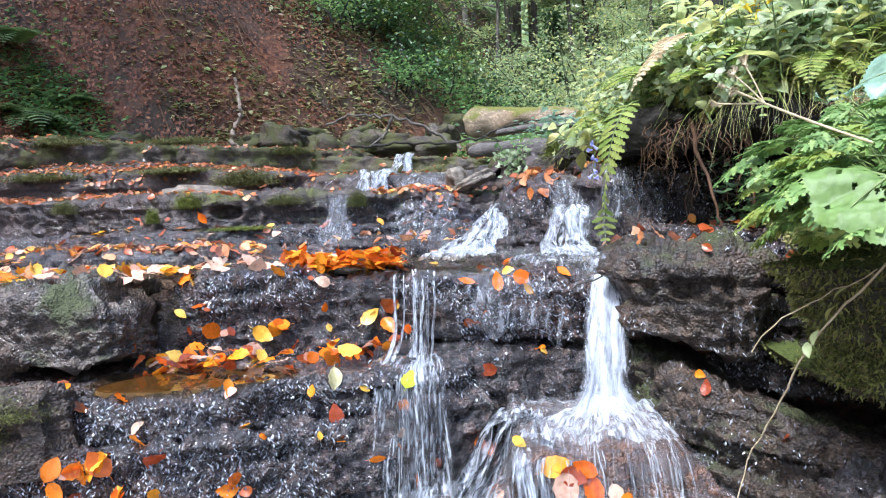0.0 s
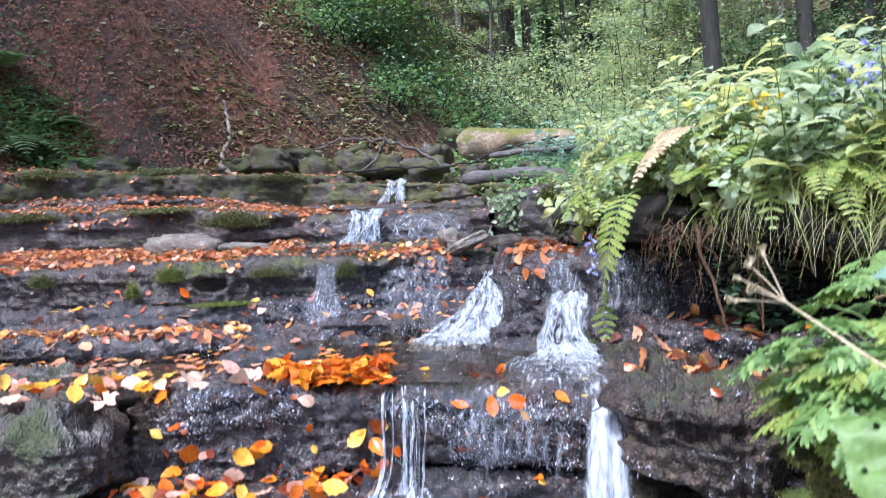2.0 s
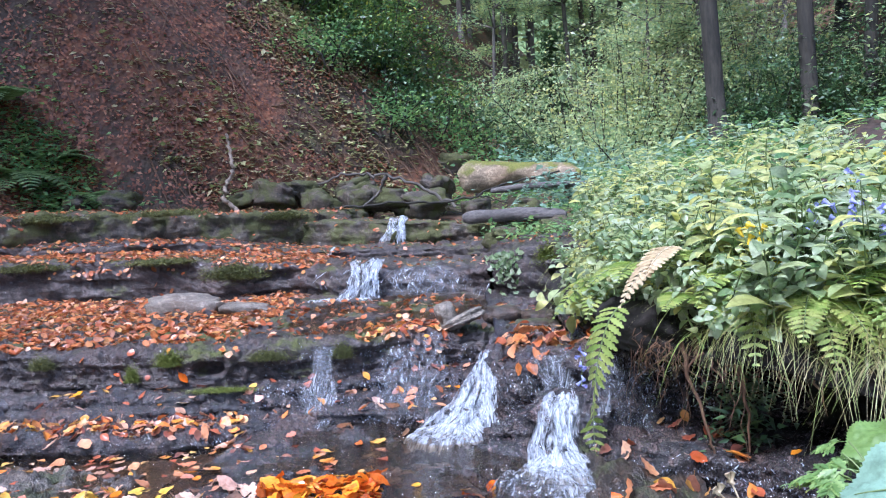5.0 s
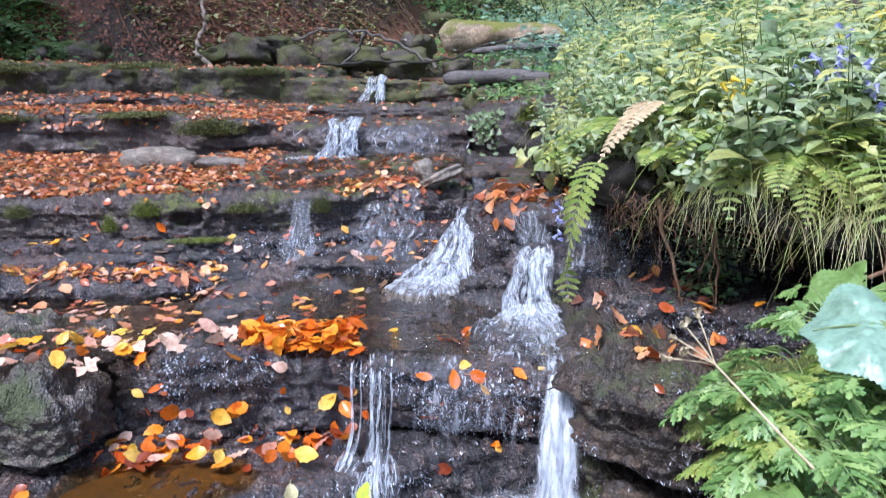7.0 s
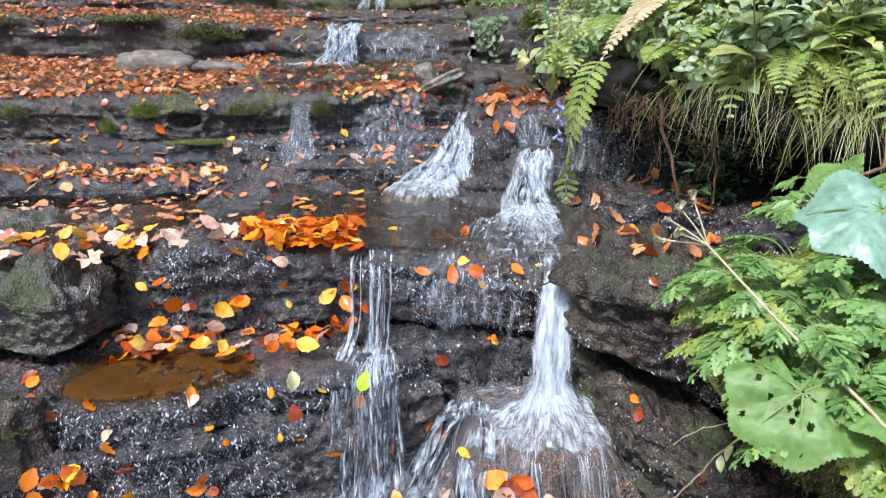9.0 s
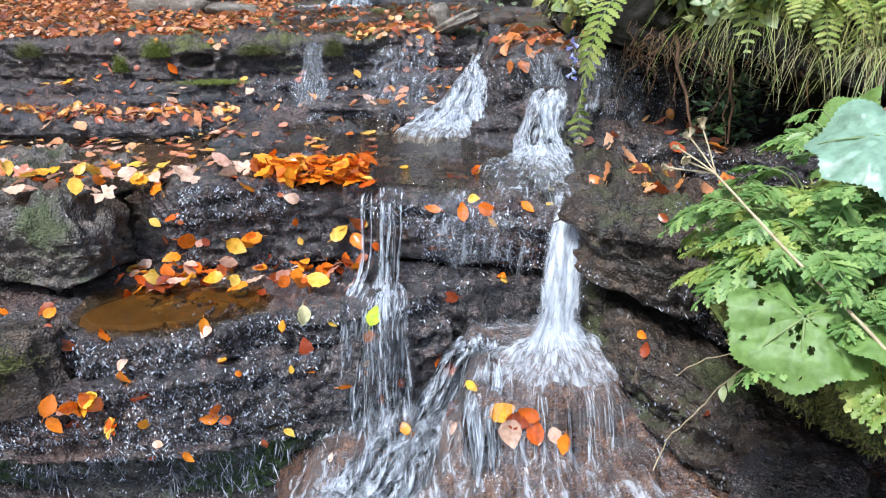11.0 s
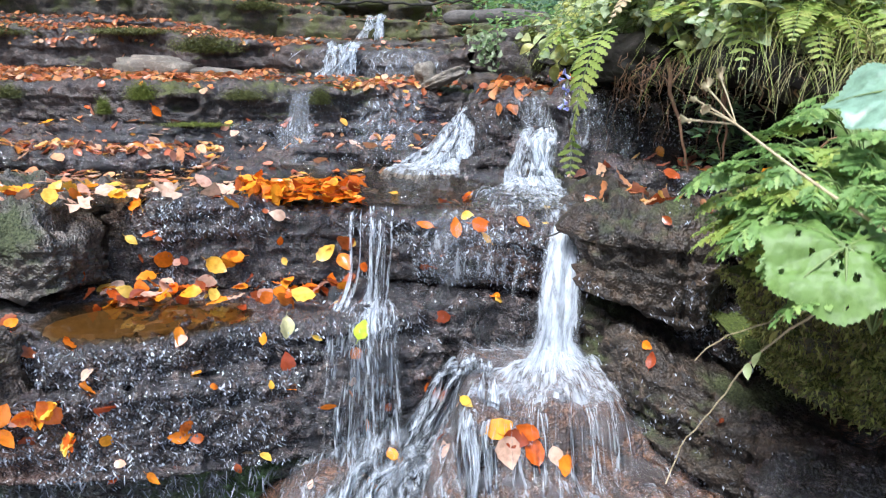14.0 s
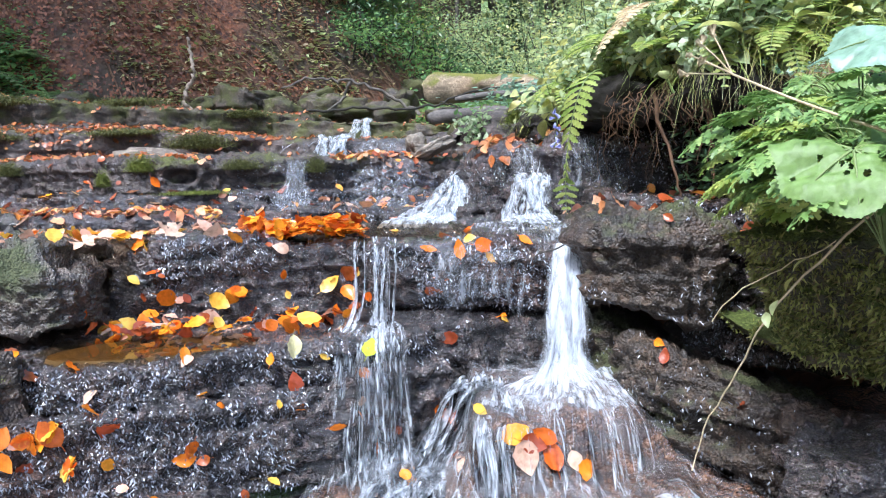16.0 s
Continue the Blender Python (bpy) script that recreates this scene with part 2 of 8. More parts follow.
ROCK_SLIME = rock_material("slimy_wet_rock", (0.009, 0.009, 0.008), (0.055, 0.050, 0.042), moss=0.58, wet=0.85, moss_up=0.05, moss_col=((0.012, 0.026, 0.008), (0.055, 0.10, 0.022)), warm=(0.05, 0.045, 0.03))
ROCK_BED = rock_material("brown_stream_bed", (0.022, 0.012, 0.008), (0.12, 0.056, 0.028), moss=0.0, wet=0.9)
ROCK_LICHEN = rock_material("grey_lichened_rock", (0.018, 0.016, 0.013), (0.115, 0.098, 0.08), moss=0.46, wet=0.55, moss_up=0.05, moss_col=((0.022, 0.027, 0.011), (0.09, 0.105, 0.045)), warm=(0.10, 0.065, 0.045))
# pale bed colour stands in for sky mirrored on the pool
ROCK_POOL = rock_material("sky_paled_pool_bed", (0.05, 0.038, 0.028), (0.21, 0.16, 0.12), moss=0.0, wet=0.5)
ROCK_DRY = rock_material("grey_field_stone", (0.10, 0.085, 0.065), (0.26, 0.23, 0.185), moss=0.05, wet=0.25)
MOSS = rock_material("thick_moss", (0.02, 0.02, 0.01), (0.05, 0.045, 0.02), moss=0.62, wet=0.1, moss_col=((0.02, 0.03, 0.006), (0.10, 0.13, 0.022)))
PUDDLE_SAND = plain_material("amber_sand", (0.055, 0.037, 0.013), (0.105, 0.070, 0.026), 30, 0.8, 0.3)
SOIL = plain_material("forest_soil", (0.018, 0.012, 0.008), (0.065, 0.036, 0.021), 14, 0.95, 0.8)


def litter_ground(name):
    """Trodden leaf litter: flakes of rust and brown over dark soil."""
    m, nt, bsdf, out = nodes_of(name)
    cell = add(nt, "ShaderNodeTexVoronoi", Scale=21.0, Randomness=1.0)
    nt.links.new(nt.nodes.new("ShaderNodeNewGeometry").outputs["Position"], cell.inputs["Vector"])
    sep = nt.nodes.new("ShaderNodeSeparateColor")
    nt.links.new(cell.outputs["Color"], sep.inputs[0])
    col = ramp(nt, sep.outputs[0], [(0.0, (0.04, 0.017, 0.009)), (0.3, (0.11, 0.042, 0.018)), (0.55, (0.19, 0.068, 0.025)), (0.8, (0.08, 0.032, 0.014)), (1.0, (0.26, 0.12, 0.05))])
    big = noise_at(nt, 0.9, 5, 0.6, (1.0, 0.5, 1.0))
    col = mixed(nt, ramp(nt, big, [(0.36, grey(0)), (0.56, grey(0.95))]), col, (0.040, 0.028, 0.014))
    green = noise_at(nt, 1.4, 5, 0.65)
    col = mixed(nt, ramp(nt, green, [(0.60, grey(0)), (0.74, grey(0.6))]), col, (0.07, 0.08, 0.025))
    nt.links.new(col, bsdf.inputs["Base Color"])
    bsdf.inputs["Roughness"].default_value = 0.8
    bumped(nt, bsdf, [(cell.outputs["Distance"], 0.6, 0.03), (noise_at(nt, 40, 4, 0.6), 0.4, 0.01)])
    return m


GROUND_LITTER = litter_ground("leaf_littered_ground")
# near-black earth: the shade under the overhang is put into its colour
SHADE_EARTH = plain_material("shade_black_earth", (0.004, 0.003, 0.002), (0.014, 0.010, 0.007), 22, 0.95, 0.9)
LITTER = leaf_material("brown_leaf_litter", [(0.06, 0.024, 0.011), (0.18, 0.062, 0.025), (0.29, 0.105, 0.04), (0.10, 0.038, 0.018), (0.40, 0.19, 0.095)], 0.6)
LEAF_ORANGE = leaf_material("orange_beech_leaf", [(0.86, 0.24, 0.010), (0.78, 0.14, 0.008), (0.88, 0.38, 0.02), (0.60, 0.09, 0.010), (0.85, 0.29, 0.02)], 0.25, False)
LEAF_YELLOW = leaf_material("yellow_leaf", [(0.82, 0.42, 0.03), (0.80, 0.52, 0.10), (0.75, 0.48, 0.05)], 0.3, False)
LEAF_PALE = leaf_material("pale_wet_leaf", [(0.66, 0.33, 0.22), (0.72, 0.50, 0.36), (0.60, 0.24, 0.15)], 0.25, False)
LEAF_RUST = leaf_material("rust_brown_leaf", [(0.30, 0.05, 0.012), (0.22, 0.045, 0.015), (0.36, 0.09, 0.02)], 0.25, False)
LEAF_MIXED = leaf_material("autumn_leaves", [(0.70, 0.18, 0.02), (0.42, 0.09, 0.03), (0.76, 0.40, 0.20), (0.78, 0.46, 0.08), (0.74, 0.28, 0.04), (0.45, 0.20, 0.12), (0.78, 0.50, 0.30), (0.20, 0.06, 0.04), (0.55, 0.14, 0.05), (0.14, 0.05, 0.035), (0.30, 0.13, 0.08)], 0.3)
LEAF_CARPET = leaf_material("rusty_leaf_carpet", [(0.50, 0.13, 0.03), (0.30, 0.07, 0.02), (0.62, 0.24, 0.08), (0.42, 0.11, 0.03), (0.20, 0.06, 0.03), (0.66, 0.34, 0.10), (0.38, 0.12, 0.05), (0.72, 0.42, 0.26), (0.52, 0.16, 0.03), (0.12, 0.045, 0.03)], 0.4)
LEAF_HEAP = leaf_material("heaped_orange_leaves", [(0.84, 0.22, 0.010), (0.72, 0.13, 0.008), (0.86, 0.34, 0.02), (0.45, 0.08, 0.012), (0.80, 0.24, 0.015), (0.82, 0.42, 0.05)], 0.25)
LEAF_PALES = leaf_material("pale_wet_leaves", [(0.66, 0.33, 0.22), (0.74, 0.52, 0.40), (0.80, 0.26, 0.02), (0.60, 0.24, 0.15), (0.78, 0.40, 0.20), (0.35, 0.10, 0.05)], 0.25)
GREEN_BRIGHT = leaf_material("bright_green_leaf", [(0.13, 0.23, 0.08), (0.38, 0.49, 0.25), (0.62, 0.68, 0.47), (0.21, 0.33, 0.14)], 0.38, True, 0.55)
GREEN_YELLOW = leaf_material("yellow_green_leaf", [(0.33, 0.43, 0.16), (0.56, 0.63, 0.32), (0.74, 0.70, 0.22), (0.18, 0.29, 0.12), (0.66, 0.71, 0.50)], 0.38, True, 0.55)
GREEN_BLUE = leaf_material("blue_green_leaf", [(0.24, 0.39, 0.27), (0.34, 0.49, 0.35), (0.18, 0.32, 0.21)], 0.32, True, 0.45)
GREEN_FAR = leaf_material("distant_leaf", [(0.24, 0.38, 0.19), (0.40, 0.52, 0.25), (0.60, 0.64, 0.26), (0.18, 0.31, 0.18)], 0.45, True, 0.6)
LOG_WOOD = rock_material("worn_mossy_log", (0.12, 0.09, 0.055), (0.32, 0.26, 0.17), moss=0.46, wet=0.05, moss_col=((0.05, 0.06, 0.01), (0.20, 0.20, 0.04)), warm=(0.30, 0.20, 0.12))
PARSLEY = leaf_material("parsley_leaf", [(0.10, 0.20, 0.05), (0.18, 0.31, 0.08), (0.31, 0.44, 0.13), (0.14, 0.26, 0.08)], 0.45, True, 0.35)
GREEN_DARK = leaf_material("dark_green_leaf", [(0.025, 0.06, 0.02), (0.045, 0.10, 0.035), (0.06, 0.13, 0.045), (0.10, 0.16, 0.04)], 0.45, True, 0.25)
GREEN_MID = leaf_material("woodland_leaf", [(0.10, 0.22, 0.08), (0.15, 0.29, 0.10), (0.21, 0.35, 0.11), (0.30, 0.42, 0.12)], 0.5, True, 0.5)
FERN_GREEN = leaf_material("fern_green", [(0.24, 0.36, 0.07), (0.36, 0.46, 0.11), (0.50, 0.55, 0.15)], 0.5, True, 0.5)
FERN_DARK = leaf_material("dull_fern", [(0.10, 0.17, 0.05), (0.16, 0.25, 0.08), (0.23, 0.33, 0.11)], 0.5, True, 0.4)
FERN_BROWN = leaf_material("withered_fern", [(0.52, 0.40, 0.22), (0.64, 0.52, 0.32)], 0.7, True, 0.3)
GRASS = leaf_material("long_grass", [(0.24, 0.34, 0.09), (0.42, 0.40, 0.18), (0.26, 0.20, 0.10), (0.50, 0.44, 0.24), (0.30, 0.40, 0.11)], 0.5, True, 0.3)
GRASS_FRESH = leaf_material("fresh_grass", [(0.16, 0.24, 0.05), (0.34, 0.42, 0.10), (0.48, 0.42, 0.18), (0.24, 0.32, 0.07), (0.30, 0.22, 0.10)], 0.4, True, 0.4)
ROOT = plain_material("dry_roots", (0.07, 0.036, 0.018), (0.22, 0.12, 0.06), 40, 0.8, 0.5)
BARK = plain_material("grey_bark", (0.05, 0.045, 0.035), (0.16, 0.14, 0.115), 18, 0.85, 0.8, (1, 1, 0.2), 0.02)
BARK_DARK = plain_material("dark_bark", (0.010, 0.010, 0.007), (0.045, 0.040, 0.028), 18, 0.9, 0.8, (1, 1, 0.2), 0.02)
DEADWOOD = plain_material("pale_dead_wood", (0.22, 0.17, 0.12), (0.42, 0.35, 0.27), 30, 0.7, 0.4, (1, 1, 1))
DARKWOOD = plain_material("weathered_dark_log", (0.04, 0.036, 0.032), (0.15, 0.135, 0.12), 26, 0.75, 0.7, (0.3, 2, 2), 0.015)
STALK = plain_material("dry_stalk", (0.35, 0.27, 0.15), (0.55, 0.47, 0.30), 60, 0.6, 0.3)
STEM = plain_material("green_stem", (0.10, 0.16, 0.04), (0.20, 0.26, 0.08), 60, 0.5, 0.3)
BLUE_PETAL = leaf_material("violet_blue_petal", [(0.30, 0.32, 0.72), (0.40, 0.42, 0.80), (0.48, 0.48, 0.82)], 0.5, True, 0.3)
YELLOW_PETAL = leaf_material("yellow_petal", [(0.85, 0.6, 0.02), (0.9, 0.7, 0.05)], 0.5, True, 0.3)

# ---- the rock steps ----
STAND = []  # meshes that leaves and plants can lie on


def ledge(name, rows, depth, label, material=ROCK_WET, step=0.0065, rise=0.006, seed=1, rough=0.012, strata=0.018, band=0.035,
          round_lip=0.025, under=0.10, joint=0.8, lean=0.0, lumps=1.7):
    """A bed of rock: rows of (x, y, top, bottom) along its front edge; a top, a rounded lip, a layered face and an undercut."""
    rng = np.random.default_rng(seed)
    line, s = along(rows, step)
    n = len(line)
    tang = np.gradient(line[:, :2], axis=0)
    tang /= np.maximum(np.linalg.norm(tang, axis=1, keepdims=True), 1e-9)
    outward = np.stack([tang[:, 1], -tang[:, 0]], 1)
    # the top is carried straight back, so that bent edges do not cross
    height = np.max(line[:, 2] - line[:, 3])
    nt_, nl, nf, nb = max(int(depth / (step * 2.6)), 4), 5, max(int(height / rise), 4), 4
    back = np.linspace(1, 0, nt_, endpoint=False) ** 1.3
    lip = np.linspace(0, np.pi / 2, nl, endpoint=False)
    r = np.minimum(round_lip, 0.45 * (line[:, 2] - line[:, 3]))[:, None]
    top, bot = line[:, 2][:, None], line[:, 3][:, None]
    o = np.concatenate([-r - back[None] * depth, -r + r * np.sin(lip)[None], np.zeros((n, nf)), -np.linspace(0.15, 1, nb)[None] * under * np.ones((n, 1))], 1)
    f = np.linspace(0, 1, nf)[None]
    z = np.concatenate([top + 0 * back[None], top - r + r * np.cos(lip)[None], (top - r) * (1 - f) + bot * f, bot - 0.01 + 0 * np.zeros((1, nb))], 1)
    face = np.concatenate([np.zeros(nt_), np.linspace(0.2, 1, nl), np.ones(nf), np.ones(nb) * 0.5])[None]
    # beds: thin layers that stand out or back by themselves
    sx = np.broadcast_to(s[:, None], z.shape)
    wav = vnoise(np.stack([sx, 0 * sx, 0 * sx + seed], -1), 1.6, seed) * 0.6 * band
    bed = np.floor((z + wav) / band)
    off = _hash(bed, 0 * bed, 0 * bed, seed + 5) - 0.5
    off = 0.7 * off + 1.0 * vnoise(np.stack([sx, bed * 3.7, 0 * sx], -1), 3.0, seed + 9)
    # upright joints between blocks
    cuts = np.cumsum(rng.uniform(0.5, 1.5, 60) * joint)
    cuts = cuts[cuts < s[-1]]
    block = np.searchsorted(cuts, s)
    shift = rng.uniform(-1, 1, 80)[block] * 0.9
    lower = rng.uniform(-1, 1, 80)[block] * 0.5
    notch = np.zeros(n)
    for c in cuts:
        notch += np.exp(-((s - c) / 0.012) ** 2)
    push = face * (strata * off + 0.6 * strata * shift[:, None] - 0.014 * notch[:, None] - lean * np.maximum(top - r - z, 0))
    o = o + push
    z = z + (1 - 0.6 * face) * (strata * 0.35 * lower[:, None] - 0.006 * notch[:, None])
    x3 = np.empty((n, z.shape[1], 3))
    side = np.minimum(o, 0)
    x3[..., 0] = line[:, 0][:, None] + outward[:, 0][:, None] * np.where(o > -r - 1e-6, o, -r)
    x3[..., 1] = line[:, 1][:, None] + outward[:, 1][:, None] * np.where(o > -r - 1e-6, o, -r) + np.where(o < -r, -r - o, 0)
    x3[..., 2] = z
    d = fbm(x3, 7.0, 4, seed, 0.5) * rough + lumps * (0.010 * (0.5 - np.abs(vnoise(x3 * np.array([1, 1, 1.7]), 20.0, seed + 3))) + 0.0085 * vnoise(x3, 48.0, seed + 4) + 0.0042 * vnoise(x3, 95.0, seed + 6))
    x3[..., 0] += outward[:, 0][:, None] * d * face
    x3[..., 1] += outward[:, 1][:, None] * d * face
    x3[..., 2] += d * (1 - 0.6 * face) + (1 - face) * 0.008 * vnoise(x3, 3.0, seed + 2)
    me = mesh_of(name, x3, grid_faces(*x3.shape[:2]), material)
    ob = tagged(new(name, me), label, "rock ledge", "", "structure")
    STAND.append(me)
    return ob


def hollow_out(name, centre, size, depth):
    """A dark hole pressed into the face of a ledge."""
    me = bpy.data.meshes[name]
    co = np.zeros(len(me.vertices) * 3)
    me.vertices.foreach_get("co", co)
    co = co.reshape(-1, 3)
    d = (((co - np.array(centre)) / np.array(size)) ** 2).sum(1)
    co[:, 1] += depth * np.clip(1.6 - d, 0, 1) ** 0.5
    me.vertices.foreach_set("co", co.ravel())
    me.update()


def sheet(name, x0, x1, nx, y0, y1, ny, height, material, label, category="ground", kind="structure"):
    x = np.linspace(x0, x1, nx)
    y = np.linspace(y0, y1, ny)
    gx, gy = np.meshgrid(x, y, indexing="ij")
    v = np.stack([gx, gy, height(gx, gy)], -1)
    me = mesh_of(name, v, grid_faces(nx, ny), material)
    STAND.append(me)
    return tagged(new(name, me), label, category, "", kind)


# lowest steps, beneath the puddle shelf
ledge("rock_ledge_bottom", [(-2.2, 1.75, -0.76, -1.0), (-1.25, 1.68, -0.75, -1.0), (-0.85, 1.62, -0.75, -1.0), (-0.5, 1.6, -0.75, -1.0), (-0.2, 1.64, -0.76, -1.0), (0.1, 1.7, -0.78, -1.0)],
      0.5, "dark wet rock shelf at the foot of the cascade", seed=11)
ledge("rock_ledge_green_wall", [(-2.2, 1.92, -0.55, -0.8), (-1.2, 1.84, -0.55, -0.8), (-0.8, 1.78, -0.55, -0.8), (-0.5, 1.80, -0.56, -0.8), (-0.2, 1.87, -0.57, -0.8), (0.1, 1.97, -0.58, -0.8)],
      0.5, "dripping dark rock wall with green slime", ROCK_SLIME, seed=12, rough=0.02)
ledge("rock_ledge_low_step", [(-1.9, 1.95, -0.36, -0.56), (-1.2, 1.72, -0.36, -0.56), (-0.95, 1.68, -0.36, -0.56), (-0.77, 1.69, -0.355, -0.56), (-0.6, 1.71, -0.35, -0.56), (-0.45, 1.76, -0.345, -0.57), (-0.3, 1.83, -0.34, -0.58), (-0.15, 1.88, -0.335, -0.58), (0.0, 1.95, -0.33, -0.58), (0.14, 2.02, -0.33, -0.58)],
      0.5, "wet dark layered rock step", seed=13, rough=0.026, strata=0.010)
ledge("rock_ledge_puddle_shelf", [(-1.3, 1.95, -0.27, -0.36), (-0.95, 1.80, -0.265, -0.36), (-0.78, 1.77, -0.262, -0.36), (-0.57, 1.79, -0.255, -0.35), (-0.44, 1.85, -0.25, -0.35), (-0.34, 1.91, -0.245, -0.34), (-0.2, 1.90, -0.245, -0.34), (-0.05, 1.97, -0.24, -0.34), (0.1, 2.05, -0.24, -0.34)],
      0.5, "wet rock shelf that holds a shallow brown puddle", seed=14, rough=0.008, strata=0.012)
ledge("rock_ledge_under_lip", [(-0.2, 2.10, -0.225, -0.6), (0.0, 2.08, -0.225, -0.6), (0.15, 2.075, -0.225, -0.6), (0.30, 2.07, -0.225, -0.6), (0.42, 2.09, -0.225, -0.6), (0.55, 2.14, -0.225, -0.6)],
      0.4, "wet dark rock face under the lip", seed=15, rough=0.026, strata=0.010)
# the main lip with the pool behind it
ledge("rock_ledge_main_lip", [(-0.90, 2.38, -0.03, -0.25), (-0.82, 2.28, -0.03, -0.25), (-0.74, 2.25, -0.01, -0.25), (-0.66, 2.24, 0.015, -0.25), (-0.53, 2.25, 0.012, -0.25), (-0.36, 2.25, 0.0, -0.25), (-0.19, 2.25, -0.005, -0.23), (-0.10, 2.21, -0.022, -0.21), (0.02, 2.18, -0.015, -0.20), (0.16, 2.13, -0.01, -0.195), (0.30, 2.12, -0.01, -0.195), (0.39, 2.08, -0.03, -0.20), (0.46, 2.10, -0.05, -0.20), (0.54, 2.12, -0.05, -0.2)],
      1.1, "long dark wet rock ledge that holds the pool", seed=16, rough=0.030, under=0.14, strata=0.009)
ledge("rock_block_left", [(-1.9, 2.16, 0.0, -0.19), (-1.4, 2.10, 0.0, -0.19), (-1.14, 2.06, 0.0, -0.21), (-1.04, 2.03, 0.0, -0.215), (-0.97, 2.01, -0.005, -0.215), (-0.915, 2.02, -0.02, -0.21), (-0.88, 2.07, -0.045, -0.2), (-0.868, 2.16, -0.06, -0.2), (-0.87, 2.32, -0.06, -0.25)],
      0.6, "rounded dark block of rock with a damp mossy face", ROCK_LICHEN, seed=17, rough=0.030, strata=0.006, round_lip=0.06, joint=3.0, lumps=2.0)
ledge("rock_block_right", [(0.485, 2.3, 0.02, -0.15), (0.48, 2.12, 0.02, -0.15), (0.485, 1.96, 0.03, -0.15), (0.53, 1.89, 0.04, -0.155), (0.60, 1.84, 0.045, -0.175), (0.67, 1.79, 0.045, -0.19), (0.74, 1.77, 0.04, -0.20), (0.80, 1.83, 0.03, -0.20), (0.85, 1.97, 0.02, -0.2), (0.88, 2.2, 0.02, -0.2)],
      0.8, "rounded block of wet rock beside the small fall", ROCK_BOULDER, seed=18, rough=0.045, strata=0.022, round_lip=0.04, joint=0.22, lumps=1.7)
ledge("rock_block_side", [(0.72, 2.05, -0.03, -0.3), (0.78, 1.90, -0.03, -0.3), (0.88, 1.78, -0.04, -0.3), (1.0, 1.68, -0.05, -0.3), (1.2, 1.58, -0.05, -0.3)],
      0.7, "dark wet rock in the shade of the bank", seed=20, rough=0.04, strata=0.02)
# duller, darker rock chosen here to stand in for the bank's shade
ledge("rock_slab_right", [(0.44, 2.14, -0.23, -0.7), (0.53, 2.02, -0.24, -0.7), (0.58, 1.84, -0.25, -0.7), (0.63, 1.70, -0.26, -0.7), (0.72, 1.55, -0.30, -0.7), (0.86, 1.38, -0.36, -0.7), (1.05, 1.2, -0.42, -0.7)],
      0.9, "damp rock slabs beneath the bank, darkened for its shade", ROCK_BOULDER, seed=19, rough=0.02, strata=0.022)


def bed_height(x, y):
    p = np.stack([x, y, 0 * x], -1)
    base = -0.84 + 0.0 * x
    e = np.hypot(np.maximum(0.25 - x, 0), np.maximum(1.77 - y, 0)) - 0.045 + 0.022 * vnoise(p, 7.0, 43)
    e = np.maximum(e, 0)
    plate = -0.372 - 0.10 * np.hypot(x - 0.42, y - 1.95) - np.minimum(3.2 * e, 0.13) - 0.9 * np.maximum(e - 0.05, 0) - 0.75 * np.maximum(x - 0.54, 0)
    low = np.where(x > 0.5, -0.56 - 0.1 * (1.4 - y), -0.84)
    terrace = -0.60 - 0.18 * np.maximum(1.85 - y, 0) - 1.2 * np.maximum(1.50 + 0.08 * vnoise(p, 6.0, 45) - y, 0) - 1.2 * np.maximum(-0.22 - x, 0) - 0.9 * np.maximum(x - 0.3, 0)
    z = np.maximum(np.maximum(np.maximum(plate, terrace), low), base)
    z = z + 0.046 * fbm(p, 6.0, 4, 40) + 0.018 * np.abs(vnoise(p, 14.0, 41))
    return z - np.where(y > 2.15, (y - 2.15) * 1.5, 0)


sheet("stream_bed", -2.6, 2.6, 260, -0.8, 2.5, 170, bed_height, ROCK_BED, "brown wet stream bed below the cascade")

# behind the pool
ledge("rock_ledge_first_step", [(-2.6, 3.1, 0.06, -0.06), (-1.9, 3.02, 0.06, -0.06), (-1.61, 2.99, 0.06, -0.06), (-1.38, 2.97, 0.06, -0.06), (-1.15, 2.95, 0.055, -0.06), (-0.94, 2.98, 0.055, -0.06), (-0.75, 3.08, 0.05, -0.06), (-0.55, 3.2, 0.05, -0.06), (-0.3, 3.22, 0.05, -0.06), (-0.05, 3.18, 0.045, -0.06), (0.15, 3.14, 0.04, -0.06), (0.28, 3.18, 0.04, -0.06)],
      0.6, "thin wet rock step strewn with leaves", seed=21, rough=0.012)
ledge("rock_ledge_second_step", [(-2.7, 3.35, 0.088, 0.02), (-2.0, 3.32, 0.088, 0.02), (-1.6, 3.27, 0.09, 0.02), (-1.2, 3.22, 0.09, 0.02), (-0.9, 3.26, 0.088, 0.02), (-0.6, 3.33, 0.082, 0.02), (-0.3, 3.36, 0.08, 0.02), (0.0, 3.38, 0.074, 0.02), (0.24, 3.36, 0.068, 0.02)],
      0.6, "thin wet layered rock step", seed=22, rough=0.012)
ledge("rock_ledge_third_step", [(-2.8, 3.48, 0.135, 0.05), (-2.0, 3.43, 0.135, 0.05), (-1.6, 3.39, 0.138, 0.05), (-1.04, 3.34, 0.14, 0.05), (-0.74, 3.36, 0.135, 0.05), (-0.5, 3.41, 0.13, 0.05), (-0.2, 3.5, 0.125, 0.05), (0.1, 3.56, 0.118, 0.05), (0.24, 3.56, 0.11, 0.05)],
      0.6, "thin wet layered rock step", seed=23, rough=0.012)
